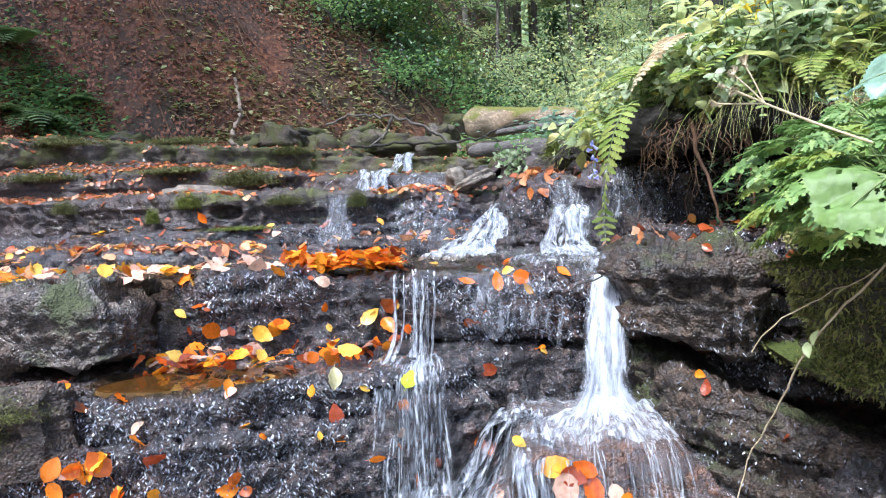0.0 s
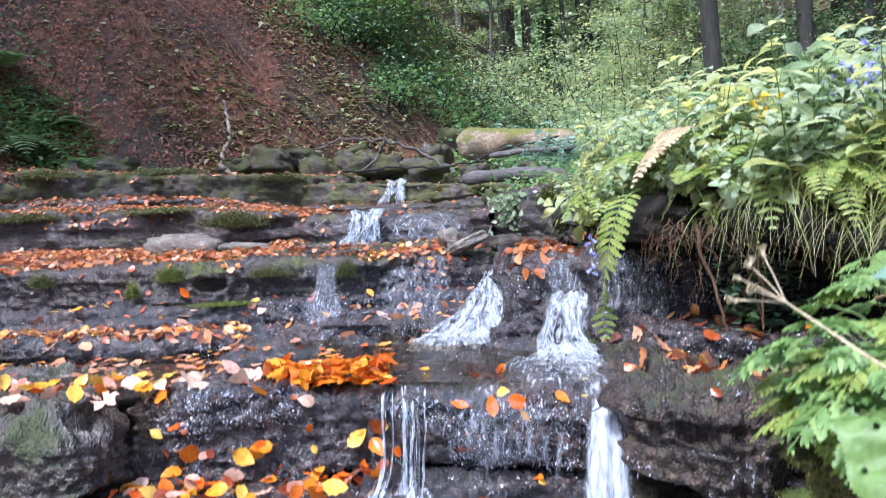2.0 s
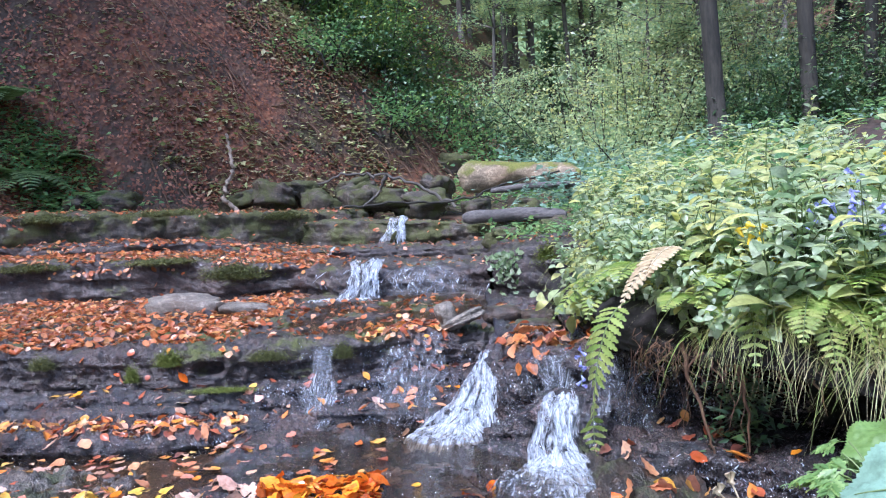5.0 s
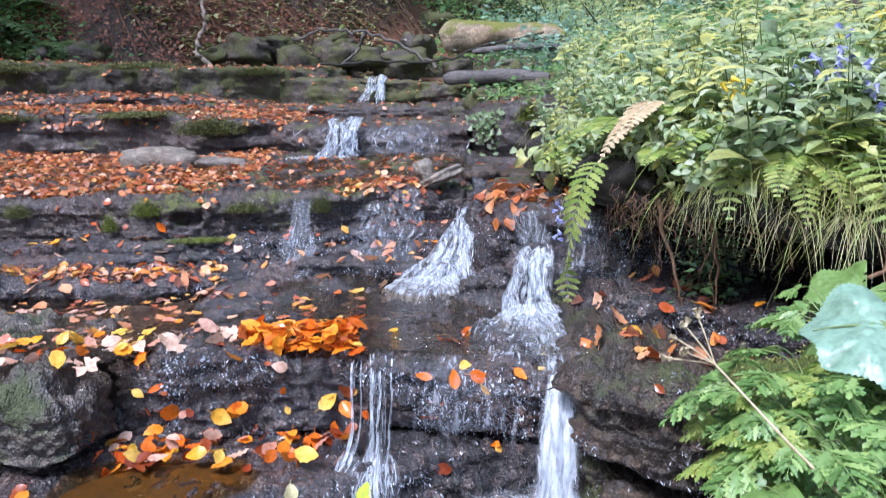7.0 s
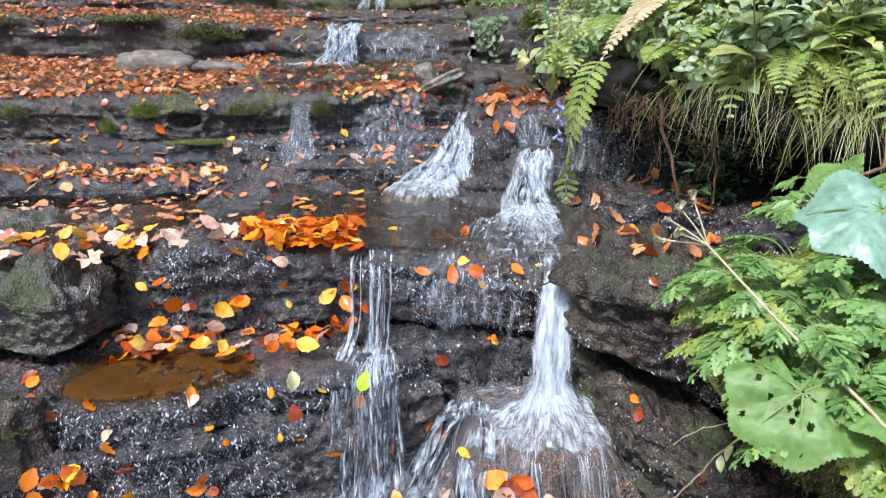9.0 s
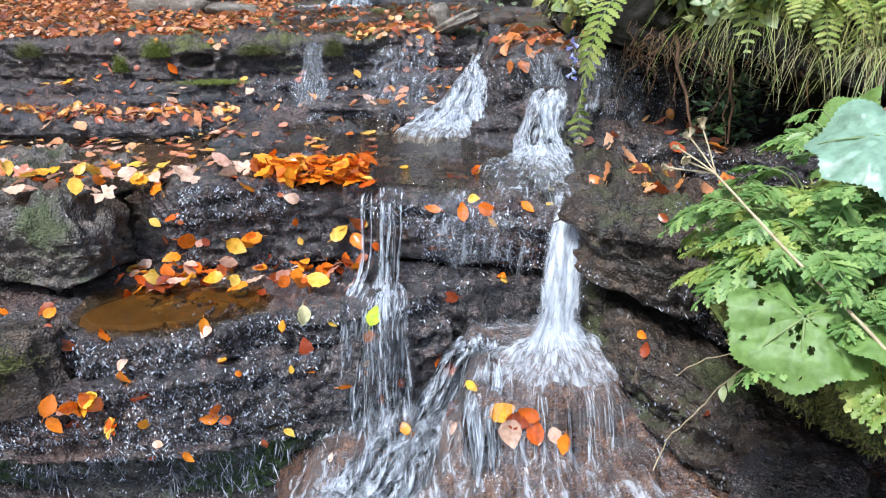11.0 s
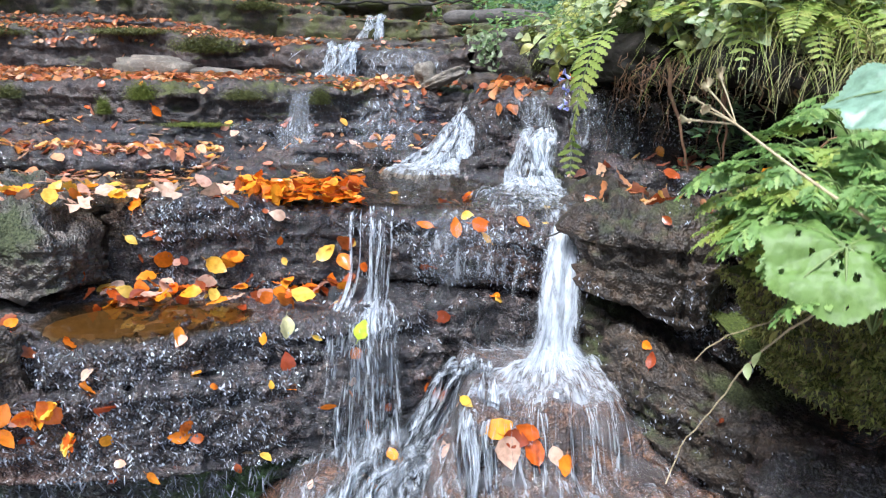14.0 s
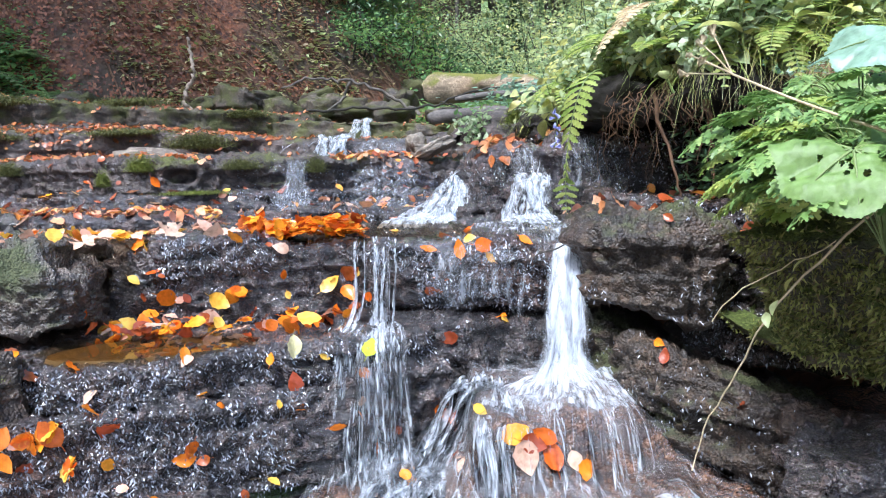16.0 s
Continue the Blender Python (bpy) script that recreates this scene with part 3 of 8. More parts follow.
ledge("rock_ledge_mossy_row", [(-3.6, 3.8, 0.31, 0.115), (-2.6, 3.68, 0.31, 0.115), (-2.0, 3.58, 0.305, 0.115), (-1.5, 3.50, 0.30, 0.115), (-1.1, 3.43, 0.30, 0.115), (-0.9, 3.47, 0.295, 0.115), (-0.59, 3.52, 0.29, 0.11), (-0.33, 3.60, 0.285, 0.11), (0.0, 3.78, 0.28, 0.13), (0.2, 3.84, 0.27, 0.12), (0.32, 3.84, 0.25, 0.1)],
      2.6, "row of mossy rock blocks under a leaf-covered shelf", ROCK_MOSS, seed=24, rough=0.022, strata=0.022, step=0.010, rise=0.008, joint=0.34, round_lip=0.035)
hollow_out("rock_ledge_mossy_row", (-0.985, 3.44, 0.215), (0.055, 0.10, 0.026), 0.09)
ledge("rock_block_brown", [(0.27, 3.7, 0.27, -0.04), (0.275, 3.3, 0.275, -0.04), (0.30, 3.14, 0.28, -0.04), (0.36, 3.06, 0.29, -0.04), (0.48, 3.04, 0.29, -0.04), (0.57, 3.04, 0.28, -0.04), (0.62, 2.98, 0.27, -0.04)],
      2.3, "brown wet block of rock with orange leaves on top", seed=25, rough=0.03, round_lip=0.03, joint=2.0, band=0.06)
ledge("rock_wall_right", [(0.56, 3.02, 0.31, -0.05), (0.60, 2.92, 0.32, -0.05), (0.70, 2.83, 0.32, -0.05), (0.85, 2.80, 0.32, -0.05), (1.1, 2.76, 0.33, -0.05), (1.4, 2.7, 0.33, -0.05)],
      1.2, "dark wet rock wall behind the fern", seed=26, rough=0.03, strata=0.03)
ledge("rock_shelf_right", [(0.52, 2.62, 0.03, -0.1), (0.60, 2.50, 0.045, -0.1), (0.70, 2.42, 0.06, -0.1), (0.85, 2.36, 0.07, -0.1), (1.1, 2.25, 0.07, -0.1), (1.4, 2.1, 0.07, -0.1)],
      0.6, "dark wet rock shelf in the shade of the bank", seed=27, rough=0.026, strata=0.02)
# upper steps
ledge("rock_ledge_upper_fall", [(-5.2, 6.3, 0.66, 0.22), (-3.7, 6.1, 0.65, 0.22), (-3.1, 6.05, 0.645, 0.22), (-2.5, 5.98, 0.63, 0.22), (-1.9, 5.88, 0.60, 0.22), (-1.5, 5.72, 0.575, 0.22), (-1.15, 5.78, 0.53, 0.22), (-0.7, 5.62, 0.49, 0.2), (-0.3, 5.58, 0.485, 0.2), (0.1, 5.52, 0.47, 0.2), (0.36, 5.3, 0.48, 0.2)],
      2.6, "thick layered rock step with a dark hollow beneath", ROCK_MOSS, seed=31, step=0.022, rise=0.018, rough=0.03, strata=0.045, band=0.07, round_lip=0.05, under=0.3, joint=0.8)
ledge("rock_block_ivy", [(0.34, 6.6, 0.5, 0.2), (0.36, 5.6, 0.55, 0.2), (0.42, 5.12, 0.58, 0.2), (0.65, 5.0, 0.60, 0.2), (0.95, 4.85, 0.62, 0.2), (1.5, 4.6, 0.66, 0.2)],
      3.0, "mossy block of rock with ivy hanging over it", ROCK_MOSS, seed=32, step=0.022, rise=0.018, rough=0.03, strata=0.03, band=0.08, round_lip=0.05)
ledge("rock_ledge_small_step", [(-5.0, 7.0, 0.76, 0.5), (-3.3, 6.85, 0.75, 0.5), (-2.2, 6.9, 0.71, 0.46), (-1.4, 6.95, 0.58, 0.42), (-0.9, 6.98, 0.57, 0.42), (-0.4, 7.0, 0.56, 0.4), (0.1, 6.9, 0.56, 0.4), (0.6, 6.6, 0.6, 0.4), (1.3, 6.2, 0.66, 0.4)],
      2.0, "leaf-strewn layered rock step", ROCK_MOSS, seed=33, step=0.024, rise=0.018, rough=0.03, strata=0.035, band=0.06)
ledge("rock_ledge_top_wall", [(-8.0, 6.2, 0.98, 0.5), (-6.0, 6.4, 1.0, 0.5), (-4.2, 6.8, 1.03, 0.55), (-3.5, 7.15, 1.04, 0.58), (-3.1, 7.5, 1.02, 0.58), (-2.6, 7.75, 0.98, 0.56), (-2.05, 7.95, 0.96, 0.54), (-1.5, 8.3, 0.96, 0.52), (-1.1, 8.5, 0.95, 0.5), (-0.9, 9.0, 0.95, 0.5)],
      4.5, "long mossy rock wall along the top of the cascade", ROCK_FAR, seed=34, step=0.03, rise=0.022, rough=0.035, strata=0.035, band=0.20, round_lip=0.05, joint=0.75)
ledge("rock_ledge_top_fall", [(-1.5, 8.2, 0.84, 0.5), (-0.9, 8.05, 0.83, 0.5), (-0.4, 7.95, 0.80, 0.5), (0.2, 7.85, 0.74, 0.48), (0.8, 7.4, 0.74, 0.48), (1.6, 6.8, 0.78, 0.5)],
      4.0, "wet rock step at the top of the stream", ROCK_FAR, seed=35, step=0.026, rise=0.02, rough=0.035, strata=0.04, band=0.09)


# ---- the valley ----
def slope_foot(y):
    return np.interp(y, [-20, 5, 8, 9.3, 10.5, 12, 14, 18, 26, 60], [-4.5, -5.6, -4.8, -3.8, -1.4, 0.2, 1.0, 2.0, 4.0, 9.0])


def valley_height(x, y):
    p = np.stack([x, y, 0 * x], -1)
    # stream corridor climbing away, steep leafy slope on one side, gentler bank on the other
    mid = np.interp(y, [5, 9, 12, 16, 22, 40, 120], [-0.6, -0.4, 0.0, 0.9, 2.2, 5.5, 18])
    floor_ = np.interp(y, [-30, 2.0, 5, 7.5, 9, 12, 20, 40, 120], [-2.2, -1.0, 0.10, 0.35, 0.72, 1.12, 2.0, 5.5, 22])
    left = np.maximum(slope_foot(y) - x, 0)
    z = floor_ + 0.98 * left ** 1.04
    right = np.maximum(x - np.interp(y, [-20, 2, 4, 8, 14, 30, 60], [1.9, 1.7, 1.6, 1.9, 3.0, 7, 14]), 0)
    z = z + np.interp(y, [-20, 0, 4, 13, 18, 30], [0.42, 0.42, 0.16, 0.14, 0.42, 0.5]) * right ** 1.1
    z = z + 0.10 * fbm(p, 0.9, 4, 60) * np.clip((np.abs(x - mid) - 0.5) * 0.6, 0.1, 1.2)
    near = np.clip((4.3 - y) / 1.5, 0, 1) * np.clip((2.0 - np.abs(x)) / 0.6, 0, 1)
    return z - near * 0.6


sheet("ground", -60, 60, 241, -40, 130, 341, valley_height, GROUND_LITTER, "leaf-littered forest floor of a narrow valley")

# ---- water ----
def water_surface(name, tint, scale, strength, rough=0.04, stretch=None):
    """Still or gliding water: clear below, mirror above."""
    m, nt, bsdf, out = nodes_of(name)
    nt.nodes.remove(bsdf)
    h = noise_at(nt, scale, 4, 0.55, stretch)
    b = add(nt, "ShaderNodeBump", Strength=strength, Distance=0.02)
    nt.links.new(h, b.inputs["Height"])
    fr = add(nt, "ShaderNodeFresnel", IOR=1.45)
    gl = add(nt, "ShaderNodeBsdfGlossy", Roughness=rough)
    tr = nt.nodes.new("ShaderNodeBsdfTransparent")
    tr.inputs[0].default_value = (*tint, 1)
    nt.links.new(b.outputs[0], fr.inputs["Normal"])
    nt.links.new(b.outputs[0], gl.inputs["Normal"])
    mx = nt.nodes.new("ShaderNodeMixShader")
    for src, dst in ((fr.outputs[0], 0), (tr.outputs[0], 1), (gl.outputs[0], 2)):
        nt.links.new(src, mx.inputs[dst])
    nt.links.new(mx.outputs[0], out.inputs[0])
    return m


def falling_water(name, across, along_, low, high, white=0.8, seed=0.0, edge=True, milky=0.16, fade=0.0):
    """Threads of white water on a clear film; the flow map runs across in u and down in v."""
    m, nt, bsdf, out = nodes_of(name)
    nt.nodes.remove(bsdf)
    uv = nt.nodes.new("ShaderNodeUVMap")
    mp = nt.nodes.new("ShaderNodeMapping")
    mp.inputs["Scale"].default_value = (across, along_, 1)
    mp.inputs["Location"].default_value = (seed, seed * 0.7, seed)
    nt.links.new(uv.outputs[0], mp.inputs[0])
    n = add(nt, "ShaderNodeTexNoise", Scale=1.0, Detail=5.0, Roughness=0.62, Distortion=0.35)
    nt.links.new(mp.outputs[0], n.inputs["Vector"])
    thick = n.outputs["Fac"]
    if edge:
        sep = nt.nodes.new("ShaderNodeSeparateXYZ")
        nt.links.new(uv.outputs[0], sep.inputs[0])
        e = maths(nt, "MULTIPLY", maths(nt, "MULTIPLY", sep.outputs[0], maths(nt, "SUBTRACT", 1.0, sep.outputs[0])), 5.5, True)
        thick = maths(nt, "ADD", thick, maths(nt, "MULTIPLY", maths(nt, "SUBTRACT", e, 1.0), 0.45))
    if fade:
        far = nt.nodes.new("ShaderNodeSeparateXYZ")
        nt.links.new(uv.outputs[0], far.inputs[0])
        thick = maths(nt, "SUBTRACT", thick, maths(nt, "MULTIPLY", far.outputs[1], fade))
    fac = ramp(nt, thick, [(low - 0.16, grey(0)), (low, grey(milky)), (high, grey(0.95))])
    b = add(nt, "ShaderNodeBump", Strength=0.15, Distance=0.01)
    nt.links.new(n.outputs["Fac"], b.inputs["Height"])
    froth = add(nt, "ShaderNodeBsdfDiffuse")
    froth.inputs[0].default_value = (white * 0.84, white * 0.90, white * 0.96, 1)
    glow = add(nt, "ShaderNodeBsdfTranslucent")
    glow.inputs[0].default_value = (white * 0.84, white * 0.90, white * 0.95, 1)
    wmix = nt.nodes.new("ShaderNodeMixShader")
    wmix.inputs[0].default_value = 0.5
    nt.links.new(froth.outputs[0], wmix.inputs[1])
    nt.links.new(glow.outputs[0], wmix.inputs[2])
    fr = add(nt, "ShaderNodeFresnel", IOR=1.12)
    gl = add(nt, "ShaderNodeBsdfGlossy", Roughness=0.08)
    tr = nt.nodes.new("ShaderNodeBsdfTransparent")
    tr.inputs[0].default_value = (0.99, 0.99, 0.99, 1)
    for node in (fr, gl, froth):
        nt.links.new(b.outputs[0], node.inputs["Normal"])
    film = nt.nodes.new("ShaderNodeMixShader")
    nt.links.new(fr.outputs[0], film.inputs[0])
    nt.links.new(tr.outputs[0], film.inputs[1])
    nt.links.new(gl.outputs[0], film.inputs[2])
    mx = nt.nodes.new("ShaderNodeMixShader")
    nt.links.new(fac, mx.inputs[0])
    nt.links.new(film.outputs[0], mx.inputs[1])
    nt.links.new(wmix.outputs[0], mx.inputs[2])
    nt.links.new(mx.outputs[0], out.inputs[0])
    return m


POOL = water_surface("brown_pool_water", (0.88, 0.76, 0.60), 42, 1.0, 0.05, (1.0, 2.6, 1.0))
PUDDLE = water_surface("still_puddle_water", (0.85, 0.66, 0.40), 9, 0.05, 0.02)
FALL = falling_water("gliding_white_water", 16, 2.4, 0.48, 0.78, 0.92, 0.0, True, 0.12)
FALL_THIN = falling_water("broken_white_threads", 2.6, 6.0, 0.42, 0.66, 0.97, 11.0)
FALL_SHEET = falling_water("streaming_water_sheet", 6, 2.2, 0.52, 0.74, 0.95, 17.0, True, 0.07)
FALL_SPRAY = falling_water("tumbling_white_water", 7, 3.6, 0.44, 0.72, 0.97, 23.0)
FALL_LOW = falling_water("spreading_water_sheet", 8, 3.2, 0.49, 0.76, 0.95, 29.0, True, 0.09)
FALL_DENSE = falling_water("dense_white_water", 9, 2.4, 0.33, 0.64, 0.95, 3.0)
VEIL = falling_water("thin_water_veil", 26, 2.2, 0.57, 0.84, 0.8, 7.0)

FOAM_FLOW = falling_water("foam_streaks", 70, 4.0, 0.49, 0.80, 0.9, 5.0, False, 0.12, 0.075)
FOAM_CHURN = falling_water("churning_foam", 44, 5.0, 0.525, 0.80, 0.93, 13.0, False, 0.07)
FOAM_SPLASH = falling_water("white_splash", 17, 7.0, 0.44, 0.74, 0.95, 9.0, False, 0.18)
DRIP = water_surface("clear_drips", (0.9, 0.92, 0.92), 60, 0.5, 0.05)


def cascade(name, stations, material, label, seed, layers=1, nu=22, step=0.012, ripple=0.01, top=None):
    """A fall as sheets that follow stations of (x, y, z, width)."""
    st = np.array(stations, float)
    d = np.r_[0, np.cumsum(np.linalg.norm(np.diff(st[:, :3], axis=0), axis=1))]
    n = max(int(d[-1] / step), 6)
    s = np.linspace(0, d[-1], n)
    c = np.stack([np.interp(s, d, st[:, k]) for k in range(4)], 1)
    k = max(n // 12, 1)
    pad = np.pad(c, ((k, k), (0, 0)), mode="edge")
    c = np.stack([np.convolve(pad[:, j], np.ones(2 * k + 1) / (2 * k + 1), "valid") for j in range(4)], 1)
    c[:, 3] *= 1 + 0.35 * vnoise(np.stack([s * 9, 0 * s + seed, 0 * s], -1), 1.0, seed + 5)
    top = top or thing(name, label, "waterfall")
    for layer in range(layers):
        u = np.linspace(0, 1, nu)
        g = np.zeros((n, nu, 3))
        wob = vnoise(np.stack([s * 6, 0 * s + layer, 0 * s], -1), 1.0, seed + layer) * 0.1
        g[..., 0] = c[:, :1] + (u[None] - 0.5 + wob[:, None] * 0.3) * c[:, 3:]
        bow = (1 - (2 * u - 1) ** 2)[None]
        q = np.stack([np.broadcast_to(u[None] * 9, (n, nu)), np.broadcast_to(s[:, None] * 5, (n, nu)), np.full((n, nu), layer * 7.3)], -1)
        w = vnoise(q, 1.0, seed + 3) * ripple * (1 + 1.5 * np.linspace(0, 1, n)[:, None])
        g[..., 1] = c[:, 1:2] - 0.05 * bow * c[:, 3:] * 0.5 - 0.012 * layer + w
        g[..., 2] = c[:, 2:3] + 0.4 * w
        ragged = np.maximum(vnoise(np.stack([u * 8, 0 * u + layer, 0 * u], -1), 1.0, seed + 8), -0.2) + 0.3
        g[..., 2] -= 0.05 * ragged[None] * np.clip(np.linspace(-5, 1, n), 0, 1)[:, None]
        uv = np.stack([np.broadcast_to(u[None], (n, nu)), np.broadcast_to(s[:, None] * 6 + layer * 3.1 + seed, (n, nu))], -1)
        part("water_sheet", mesh_of("water_sheet", g, grid_faces(n, nu), material, uv=uv), top)
    return top


def foam_patch(name, xs, ys, height, material, label, seed, lift=0.012, rough=0.012, n=90, centre=None):
    """Froth that lies on the water or runs over the rock."""
    gx, gy = np.meshgrid(np.linspace(*xs, n), np.linspace(*ys, n), indexing="ij")
    z = height(gx, gy)
    p = np.stack([gx, gy, 0 * gx], -1)
    z = z + lift + rough * np.abs(fbm(p, 22.0, 4, seed))
    ring = np.hypot((gx - sum(xs) / 2) / (xs[1] - xs[0]), (gy - sum(ys) / 2) / (ys[1] - ys[0]))
    border = 0.5 - ring + 0.10 * vnoise(p, 9.0, seed + 2) + 0.05 * vnoise(p, 24.0, seed + 4)
    z = z - 0.06 * np.clip(1 - border / 0.14, 0, 1) ** 2
    uv = np.stack([gx, gy], -1) * 3
    if centre:
        away = np.hypot(gx - centre[0], gy - centre[1])
        uv = np.stack([np.arctan2(gx - centre[0], centre[1] - gy) * 0.9, away * 3.0], -1)
    return tagged(new(name, mesh_of(name, np.stack([gx, gy, z], -1), grid_faces(n, n), material, uv=uv)), label, "foam", "", "structure")


def flat_water(name, outline, z, material, label):
    """A level sheet of water inside an outline, fanned from its middle."""
    o = np.array(outline, float)
    mid = o.mean(0)
    rings = [mid + (o - mid) * f for f in np.linspace(0.02, 1, 9)]
    v = np.concatenate(rings)
    k = len(o)
    f = grid_faces(9, k, True)
    return tagged(new(name, mesh_of(name, np.c_[v, np.full(len(v), z)], f, material)), label, "water", "", "structure")


flat_water("pool_water", [(-1.9, 2.15), (-1.0, 2.12), (-0.7, 2.36), (-0.4, 2.37), (-0.1, 2.30), (0.15, 2.24), (0.36, 2.18), (0.5, 2.2), (0.56, 2.45), (0.6, 2.7), (0.52, 2.95), (0.3, 3.15), (0.0, 3.25), (-0.6, 3.25), (-0.9, 3.05), (-1.2, 3.0), (-1.9, 3.05), (-2.4, 3.1), (-2.5, 2.5)],
           0.002, POOL, "shallow brown pool gliding to the lip")
flat_water("puddle_water", [(-0.90, 1.88), (-0.80, 1.80), (-0.68, 1.79), (-0.55, 1.82), (-0.45, 1.87), (-0.38, 1.93), (-0.36, 2.0), (-0.42, 2.08), (-0.6, 2.11), (-0.78, 2.12), (-0.90, 2.05)],
           -0.242, PUDDLE, "still amber puddle on the rock shelf")
flat_water("upper_pool_water", [(-1.3, 5.6), (-1.35, 4.9), (-1.0, 4.3), (-0.6, 3.75), (-0.2, 3.8), (0.15, 4.0), (0.3, 4.5), (0.3, 5.2), (0.0, 5.5), (-0.6, 5.6)],
           0.296, POOL, "thin sheet of water on the upper shelf")
flat_water("lower_pool_water", [(-2.5, 1.7), (-1.0, 1.75), (0.0, 1.8), (0.3, 1.6), (0.5, 1.3), (0.9, 1.3), (1.3, 1.5), (2.4, 1.6), (2.5, -0.7), (-2.5, -0.7)],
           -0.80, POOL, "brown stream water at the foot of the cascade")

sheet("puddle_bed", -0.90, -0.34, 60, 1.80, 2.12, 40, lambda x, y: -0.2475 - 0.003 * vnoise(np.stack([x, y, 0 * x], -1), 9.0, 49) - 0.3 * np.clip(((x + 0.64) / 0.25) ** 2 + ((y - 1.965 - 0.22 * (x + 0.64)) / 0.125) ** 2 - 0.85, 0, 1), PUDDLE_SAND, "amber sand on the bottom of the puddle")
sheet("pool_bed", -2.4, 0.56, 160, 2.42, 3.2, 60, lambda x, y: -0.030 + 0.012 * fbm(np.stack([x, y, 0 * x], -1), 5.0, 4, 46) - 0.3 * ((x < -0.70) & (y < 2.52)), ROCK_POOL, "brown rock bed of the pool, paled for reflected sky")

left = thing("left_fall", "thin threads of white water over the lip", "waterfall")
lf = np.random.default_rng(57)
for k, (x, w) in enumerate(((-0.125, 0.010), (-0.064, 0.020), (-0.044, 0.012), (-0.012, 0.007), (-0.098, 0.006))):
    j = lf.normal(0, 0.006, 6)
    cascade("", [(x + j[0], 2.24, -0.004, w * 1.2), (x, 2.18, -0.02, w), (x + j[1], 2.125, -0.09, w * 0.8), (x + j[2], 2.09, -0.15, w), (x * 1.08 + j[3], 2.06, -0.205, w * 1.4), (x * 1.2 + j[4], 2.02, -0.228, w * 2.4), (x * 1.25 + j[5], 1.95, -0.25, w * 2.0)], FALL_THIN, "", 51 + 7 * k, 1, 12, 0.010, 0.02, left)
for layer, (x, w) in enumerate(((-0.055, 0.042), (-0.118, 0.022), (-0.030, 0.024))):
    cascade("", [(x + 0.004, 2.25, -0.002, w * 1.2), (x, 2.175, -0.022, w), (x, 2.12, -0.10, w * 0.8), (x - 0.004, 2.075, -0.18, w), (x - 0.006, 2.04, -0.225, w * 1.8)], FALL_SHEET, "", 91 + layer, 1, 16, 0.010, 0.020, left)
for layer, (x0, x1, w1, dy) in enumerate(((-0.110, -0.150, 0.062, 0.0), (-0.085, -0.112, 0.050, 0.010), (-0.062, -0.070, 0.064, 0.004), (-0.045, -0.030, 0.050, 0.014), (-0.030, 0.004, 0.062, 0.006), (-0.06, -0.09, 0.036, 0.018), (-0.05, -0.06, 0.08, 0.022))):
    j = lf.normal(0, 0.008, 4)
    cascade("", [(x0, 2.04 - dy, -0.222, w1), (x1, 1.955 - dy, -0.238, w1 * 1.3), (x1 + j[0], 1.92 - dy, -0.27, w1), (x1 + j[1], 1.895 - dy, -0.36, w1 * 0.9), (x1 * 1.05 + j[2], 1.865 - dy, -0.50, w1), (x1 * 1.08 + j[3], 1.835 - dy, -0.64, w1 * 1.3), (x1 * 1.12, 1.81 - dy, -0.77, w1 * 1.7)], FALL_LOW, "", 95 + 3 * layer, 1, 20, 0.010, 0.026, left)


def tumble(name, stations, label, seed, strands, spread=0.5, thin=0.4, material=None):
    """White water that breaks into many strands down a rough slope."""
    r = np.random.default_rng(seed)
    top = thing(name, label, "waterfall")
    st = np.array(stations, float)
    for k in range(strands):
        q = st.copy()
        u = r.uniform(-spread, spread)
        q[:, 0] += u * st[:, 3] + r.normal(0, 0.11, len(st)) * st[:, 3]
        q[:, 1] += r.normal(0, 0.012, len(st))
        q[:, 2] += np.abs(r.normal(0, 0.010, len(st)))
        q[:, 3] *= thin * r.uniform(0.6, 1.4)
        if r.uniform() < 0.5:
            q = q[: len(q) - int(r.integers(0, 2))]
        cascade("", q, material or FALL_SPRAY, "", seed + 11 * k, 1, 16, 0.012, 0.03, top)
    return top


cascade("right_fall", [(0.463, 2.13, -0.022, 0.085), (0.458, 2.09, -0.035, 0.08), (0.452, 2.04, -0.08, 0.085), (0.445, 2.01, -0.15, 0.108), (0.435, 1.985, -0.24, 0.135), (0.425, 1.97, -0.33, 0.165), (0.42, 1.95, -0.37, 0.21)],
        FALL_DENSE, "dense white fall through a notch in the rock", 52, 2)
cascade("lip_rapids", [(0.43, 2.66, 0.020, 0.24), (0.45, 2.5, 0.014, 0.30), (0.475, 2.34, 0.009, 0.25), (0.468, 2.2, 0.002, 0.14), (0.46, 2.10, -0.025, 0.08)], FALL, "rippling white water gliding to the notch", 63, 1, 30)
cascade("rock_film", [(0.70, 2.86, 0.33, 0.3), (0.69, 2.80, 0.28, 0.3), (0.68, 2.76, 0.12, 0.3), (0.66, 2.6, 0.05, 0.3)], VEIL, "thin film of water on the black rock", 64, 1, 40)
tumble("middle_fall", [(0.252, 3.62, 0.195, 0.05), (0.245, 3.52, 0.18, 0.06), (0.230, 3.42, 0.15, 0.08), (0.205, 3.30, 0.10, 0.12), (0.165, 3.20, 0.058, 0.16), (0.135, 3.12, 0.024, 0.20), (0.115, 3.06, 0.006, 0.23), (0.105, 3.01, -0.012, 0.24)],
       "white water sliding down beside a tilted stone", 153, 10, 0.55, 0.36)
